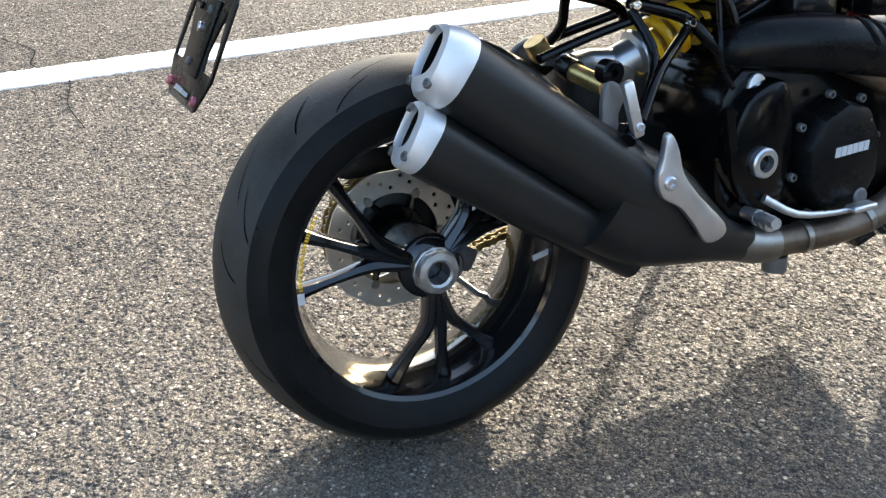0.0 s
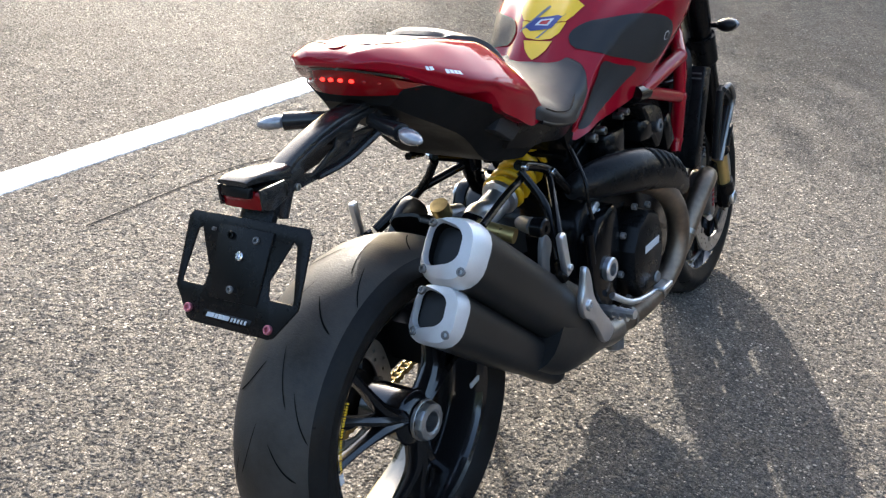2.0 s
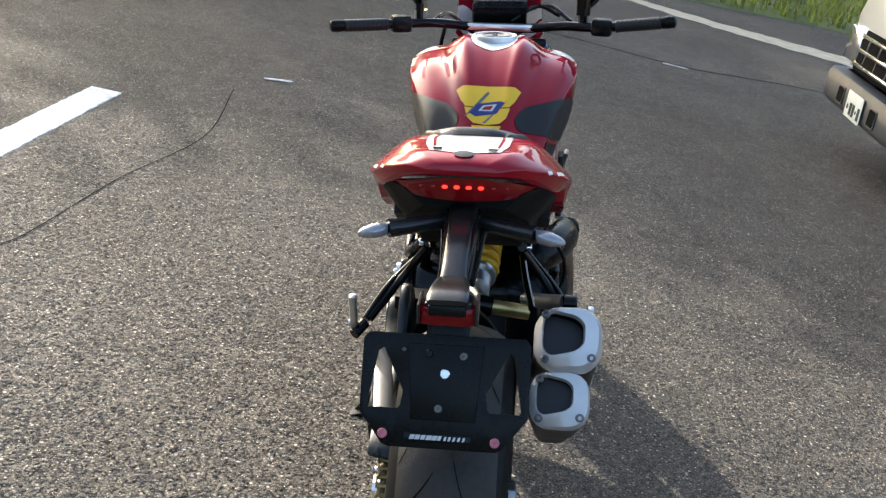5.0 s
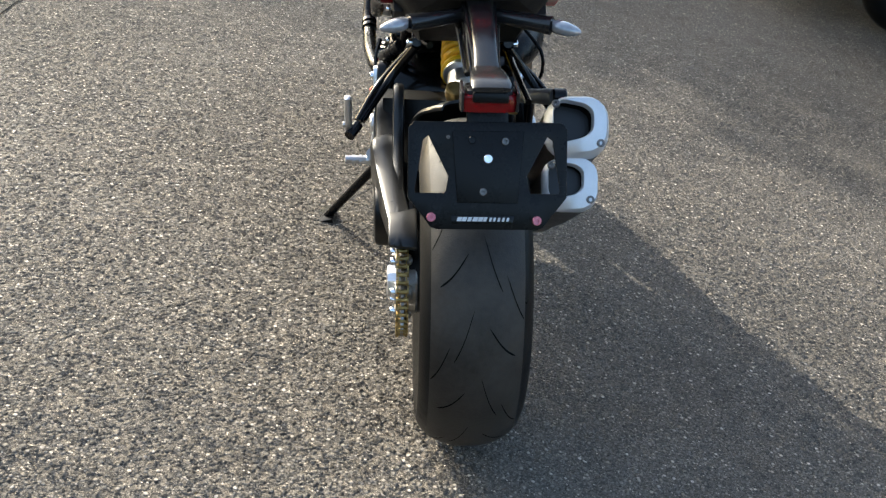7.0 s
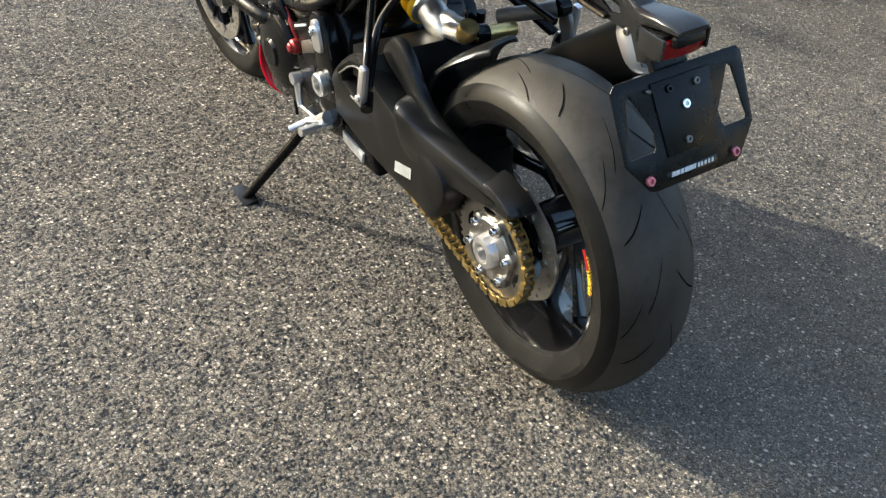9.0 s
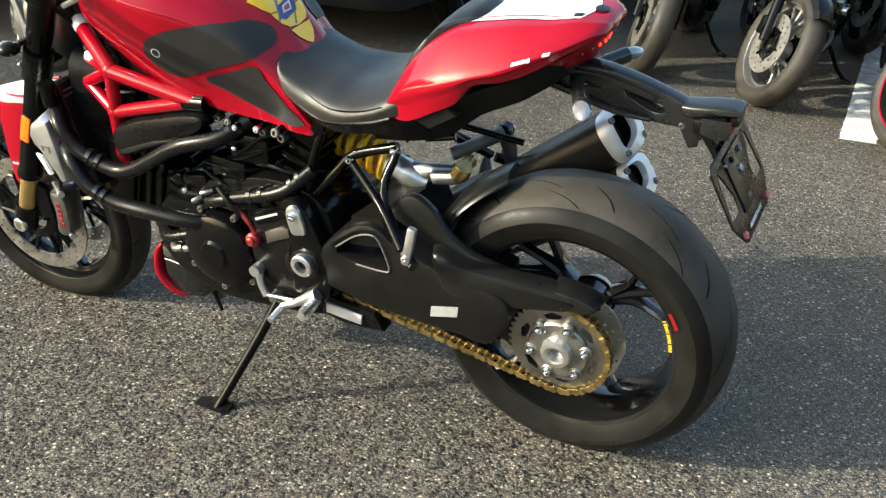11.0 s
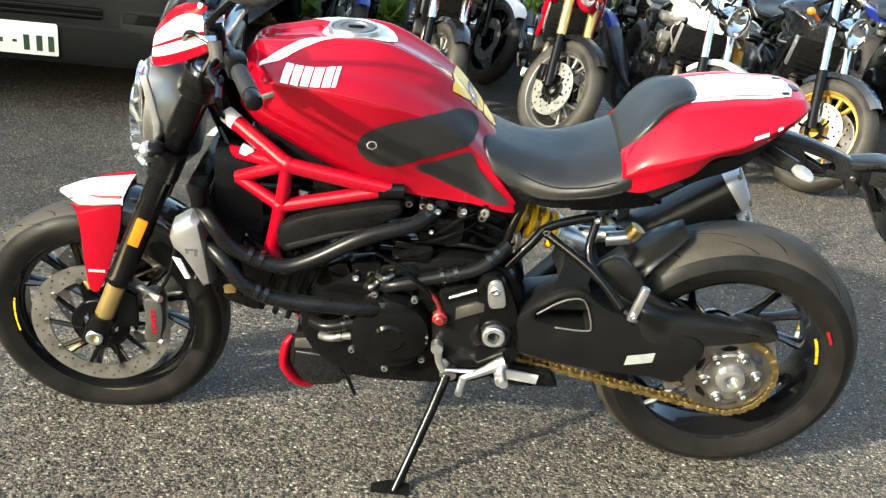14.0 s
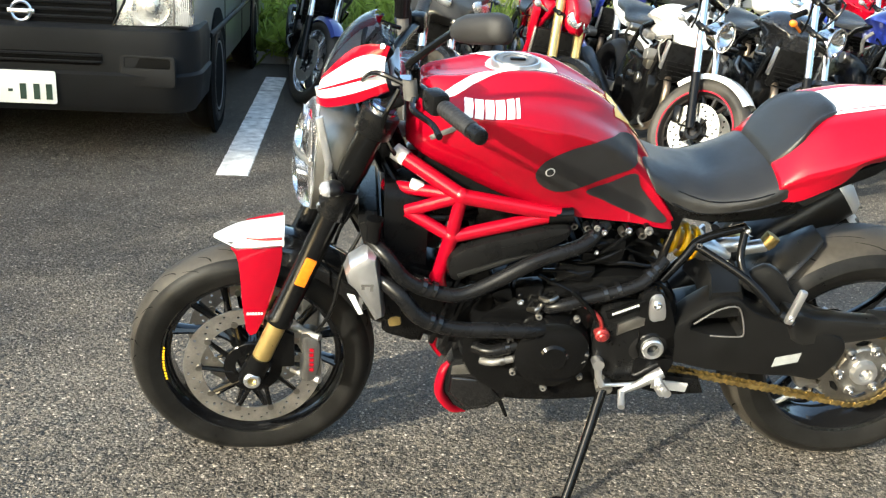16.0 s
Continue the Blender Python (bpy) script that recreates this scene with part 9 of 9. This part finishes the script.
def weeds(name, n, cx, cy, rx, ry, h, seed, label):
    """A bank of tall weeds: long arching blades and broad leaves on stalks."""
    rng = random.Random(seed)
    verts, faces = [], []
    for _ in range(n):
        x, y = cx + rx * rng.uniform(-1, 1), cy + ry * rng.uniform(-1, 1)
        top = h * rng.uniform(0.45, 1.0) * (1 - 0.35 * abs(y - cy) / ry)
        z = top * rng.uniform(0.1, 1) ** 0.7
        a, tilt = rng.uniform(0, 6.28), rng.uniform(-0.5, 1.1)
        big = rng.random() < 0.45
        l, w = (rng.uniform(0.09, 0.17), rng.uniform(0.05, 0.085)) if big else (rng.uniform(0.18, 0.42), rng.uniform(0.008, 0.016))
        u = Vector((math.cos(a) * math.cos(tilt), math.sin(a) * math.cos(tilt), math.sin(tilt)))
        v = u.cross(Vector((rng.uniform(-0.4, 0.4), rng.uniform(-0.4, 0.4), 1))).normalized()
        p = Vector((x, y, z))
        nrm = u.cross(v)
        k = len(verts)
        verts += [p, p + u * l * 0.35 + v * w, p + u * l * 0.75 + v * w * 0.7 - nrm * 0.02 * l, p + u * l - nrm * 0.12 * l, p + u * l * 0.75 - v * w * 0.7 - nrm * 0.02 * l, p + u * l * 0.35 - v * w]
        faces += [(k, k + 1, k + 2, k + 3), (k, k + 3, k + 4, k + 5)]
    me = bpy.data.meshes.new(name)
    me.from_pydata([tuple(q) for q in verts], [], faces)
    me.materials.append(M_WEED)
    return tagged(new(name, me), label, "weeds", kind="stuff")


weeds("weeds_tall", 6000, 10.6, 2.4, 0.9, 2.4, 2.0, 7, "tall sunlit weeds at the back of the verge")
weeds("weeds", 3500, 8.1, 1.3, 1.0, 1.7, 0.55, 5, "tall green weeds and broad leaves behind the van")
weeds("weeds_low", 3000, 8.0, 4.0, 1.0, 1.6, 1.0, 6, "green weeds behind the van")
weeds("weeds_edge", 1500, 6.64, 1.0, 0.16, 1.9, 0.34, 9, "low weeds hanging over the kerb")

# kerb stones along the verge
for k in range(20):
    bm = N()
    box(bm, (0.15, 0.595, 0.20), (6.60, -6.0 + 0.60 * k + 0.3, 0.02), (0, 0, 0), 0.015)
    solo("kerb_stone", bm, M_KERB, "grey concrete kerb stone along the verge", "kerb", "kerb stones", "structure")

# pale building beyond the verge
bld = thing("building", pose(17.0, 0, 0), "pale cream building with brown posts far behind", "building")
bm = N()
box(bm, (0.3, 26.6, 4.5), (0, -15.9, 2.25), (0, 0, 0), 0.02)
part("wall", bm, M_WALLC, bld, "cream rendered wall")
for y in (-8.6, -12.4):
    bm = N()
    box(bm, (0.16, 0.32, 4.4), (-0.22, y, 2.2), (0, 0, 0), 0.01)
    part("post", bm, M_POST, bld, "brown painted post")
for y in (-9.4,):
    bm = N()
    box(bm, (0.06, 2.2, 2.1), (-0.16, y - 0.6, 1.05), (0, 0, 0), 0.01)
    part("window", bm, M_DARKGLASS, bld, "dark window")
bm = N()
box(bm, (1.2, 27.0, 0.25), (0.1, -15.9, 4.6), (0, 0, 0), 0.02)
part("roof", bm, M_POST, bld, "brown roof edge")


# ---- trees towards the sun, whose crowns shade the far part of the car park ----
def tree(x, y, h, r, seed, n=2600):
    rng = random.Random(seed)
    ob = thing("tree", pose(x, y, 0), "broad-leaved tree at the edge of the car park", "tree", "trees")
    bm = N()
    tube(bm, [(0, 0, 0), (0.05, 0.02, h * 0.35), (-0.05, 0.06, h * 0.7), (0.02, 0.0, h)], [0.24, 0.18, 0.12, 0.04], 12, 3)
    part("trunk", bm, M_BARK, ob)
    heads = []
    for k in range(9):
        a = 2.4 * k
        z0 = h * (0.42 + 0.05 * k)
        rr = r * rng.uniform(0.55, 0.95)
        tip = Vector((rr * math.cos(a), rr * math.sin(a), z0 + rng.uniform(0.3, 1.2)))
        bm = N()
        tube(bm, [(0, 0, z0 - 0.4), tip * 0.5 + Vector((0, 0, z0 * 0.45)), tip], [0.09, 0.06, 0.025], 8, 3)
        part("limb", bm, M_BARK, ob)
        heads.append(tip)
    heads += [Vector((rng.uniform(-0.4, 0.4) * r, rng.uniform(-0.4, 0.4) * r, h * rng.uniform(0.75, 1.0))) for _ in range(6)]
    verts, faces = [], []
    for _ in range(n):
        c = rng.choice(heads) + Vector((rng.gauss(0, 0.55), rng.gauss(0, 0.55), max(-0.8, min(0.45, rng.gauss(0, 0.45)))))
        u = Vector((rng.gauss(0, 1), rng.gauss(0, 1), rng.gauss(0, 0.6))).normalized()
        v = u.cross(Vector((rng.gauss(0, 1), rng.gauss(0, 1), rng.gauss(0, 1)))).normalized()
        s = rng.uniform(0.07, 0.16)
        k = len(verts)
        verts += [tuple(c), tuple(c + u * s + v * s * 0.5), tuple(c + u * s * 2), tuple(c + u * s - v * s * 0.5)]
        faces.append((k, k + 1, k + 2, k + 3))
    me = bpy.data.meshes.new("crown")
    me.from_pydata(verts, [], faces)
    me.materials.append(M_TREELEAF)
    crown = new("crown", me)
    crown.parent = ob
    return ob


for x, y, h, r, seed, n in ((-11.2, 19.4, 8.4, 3.4, 11, 14000), (-15.4, 18.6, 7.2, 1.9, 18, 2600), (-6.2, 23.4, 9.0, 3.4, 12, 6000), (-2.9, 26.9, 7.4, 3.4, 13, 5000), (-12.5, 26.0, 9.4, 3.4, 14, 6000), (-8.3, 29.5, 9.6, 3.6, 15, 5000), (-5.8, 14.0, 6.0, 2.6, 41, 7500)):
    tree(x, y, h, r, seed, n)


# ---- unseen woods, added to close the car park and darken sky reflections ----
def woods(name, a0, a1, dist, top, n, seed, label):
    """A far belt of trees: leaf clumps in rounded crowns of uneven height over dark stems."""
    rng = random.Random(seed)
    verts, faces = [], []
    for _ in range(n):
        a = radians(rng.uniform(a0, a1))
        crown = 0.72 + 0.28 * math.sin(a * 23 + 1.3 * math.sin(a * 7)) ** 2
        z = top * crown * rng.uniform(0.0, 1.0) ** 0.8
        d = dist + rng.uniform(0, 5)
        c = Vector((d * math.cos(a), d * math.sin(a), z))
        u = Vector((rng.gauss(0, 1), rng.gauss(0, 1), rng.gauss(0, 0.7))).normalized()
        v = u.cross(Vector((rng.gauss(0, 1), rng.gauss(0, 1), rng.gauss(0, 1)))).normalized()
        s_ = rng.uniform(0.25, 0.6)
        k = len(verts)
        verts += [tuple(c), tuple(c + u * s_ + v * s_ * 0.5), tuple(c + u * s_ * 2), tuple(c + u * s_ - v * s_ * 0.5)]
        faces.append((k, k + 1, k + 2, k + 3))
    me = bpy.data.meshes.new(name)
    me.from_pydata(verts, [], faces)
    me.materials.append(M_TREELEAF)
    return tagged(new(name, me), label, "woods", kind="stuff")


woods("woods", 168, 335, 25, 8.0, 14000, 21, "unseen dark green belt of trees added round the car park")
woods("woods_east", -28, 45, 60, 9.0, 5000, 23, "unseen far belt of trees added beyond the field")
woods("woods_far", 45, 100, 34, 9.0, 6000, 22, "unseen dark green belt of trees added at the far end")


# ---- far edge of the lot: joint in the asphalt, pale strip, scraps ----
# Far kerb and pavement: the sunlight on it is put into the pale colour.
M_PALE = mat("pale_sunlit_paving", (0.44, 0.385, 0.285), 0.85, var=0.25, scale=8, bump=0.6, bscale=90)
M_TAR = mat("tar_joint", (0.020, 0.019, 0.018), 0.92, var=0.3, scale=30, bump=0.3, bscale=200, spec=0.04)


def ribbon(name, pts, w0, w1, z, m_, label, category):
    """A flat uneven strip on the ground along pts."""
    rng = random.Random(len(name))
    bm = N()
    P = [Vector((float(a), float(b), 0)) for a, b in catmull(pts, 14)]
    prev = None
    for i, p in enumerate(P):
        d = (P[min(i + 1, len(P) - 1)] - P[max(i - 1, 0)]).normalized()
        s_ = Vector((-d.y, d.x, 0))
        w = (w0 + (w1 - w0) * i / len(P)) * rng.uniform(0.8, 1.1) / 2
        pair = [bm.verts.new((*(p + s_ * w).xy, z)), bm.verts.new((*(p - s_ * w).xy, z))]
        if prev:
            bm.faces.new((prev[0], pair[0], pair[1], prev[1]))
        prev = pair
    return solo(name, bm, m_, label, category, kind="structure")


ribbon("asphalt_joint", [(-0.6, 7.95), (0.39, 7.81), (1.33, 7.50), (2.0, 7.62), (2.69, 7.70), (5.5, 7.75)], 0.035, 0.035, 0.003, M_TAR, "dark tar joint across the asphalt", "joint")
ribbon("asphalt_crack", [(-1.60, 0.55), (-1.61, 1.16), (-1.565, 1.41), (-1.52, 2.06), (-1.42, 2.81), (-1.55, 3.7)], 0.007, 0.005, 0.0025, M_TAR, "fine crack along the asphalt", "crack")
ribbon("asphalt_crack", [(-2.5, -0.50), (-2.33, -0.41), (-2.18, -0.43), (-2.01, -0.34), (-1.78, -0.37), (-1.58, -0.35)], 0.006, 0.004, 0.0025, M_TAR, "fine crack in the asphalt by the white line", "crack")
ribbon("pale_strip", [(0.4, 12.5), (1.2, 11.9), (2.1, 11.1), (3.4, 10.25), (5.2, 9.2), (6.6, 8.5)], 0.2, 1.1, 0.004, M_PALE, "pale strip of far kerb and sunlit pavement along the lot's edge", "gravel strip")
for x, y, a, l in ((-1.4, 4.07, 20, 0.16), (1.27, 7.44, -15, 0.22), (-4.15, 2.9, 10, 0.2), (-3.9, 4.4, 5, 0.2)):
    bm = N()
    tmp = smooth_poly([(-l / 2, -0.012), (0, -0.018), (l / 2, -0.008), (l * 0.42, 0.012), (0, 0.016), (-l * 0.4, 0.010)], 3)
    prism(bm, tmp, 0.0, 0.004, (), 0.001, pose(x, y, 0.0045, 0, 0, a + 90) @ pose(0, 0, 0, 0, -90, 0))
    solo("paint_scrap", bm, M_LINE, "scrap of old white paint on the asphalt", "paint scrap", kind="structure")
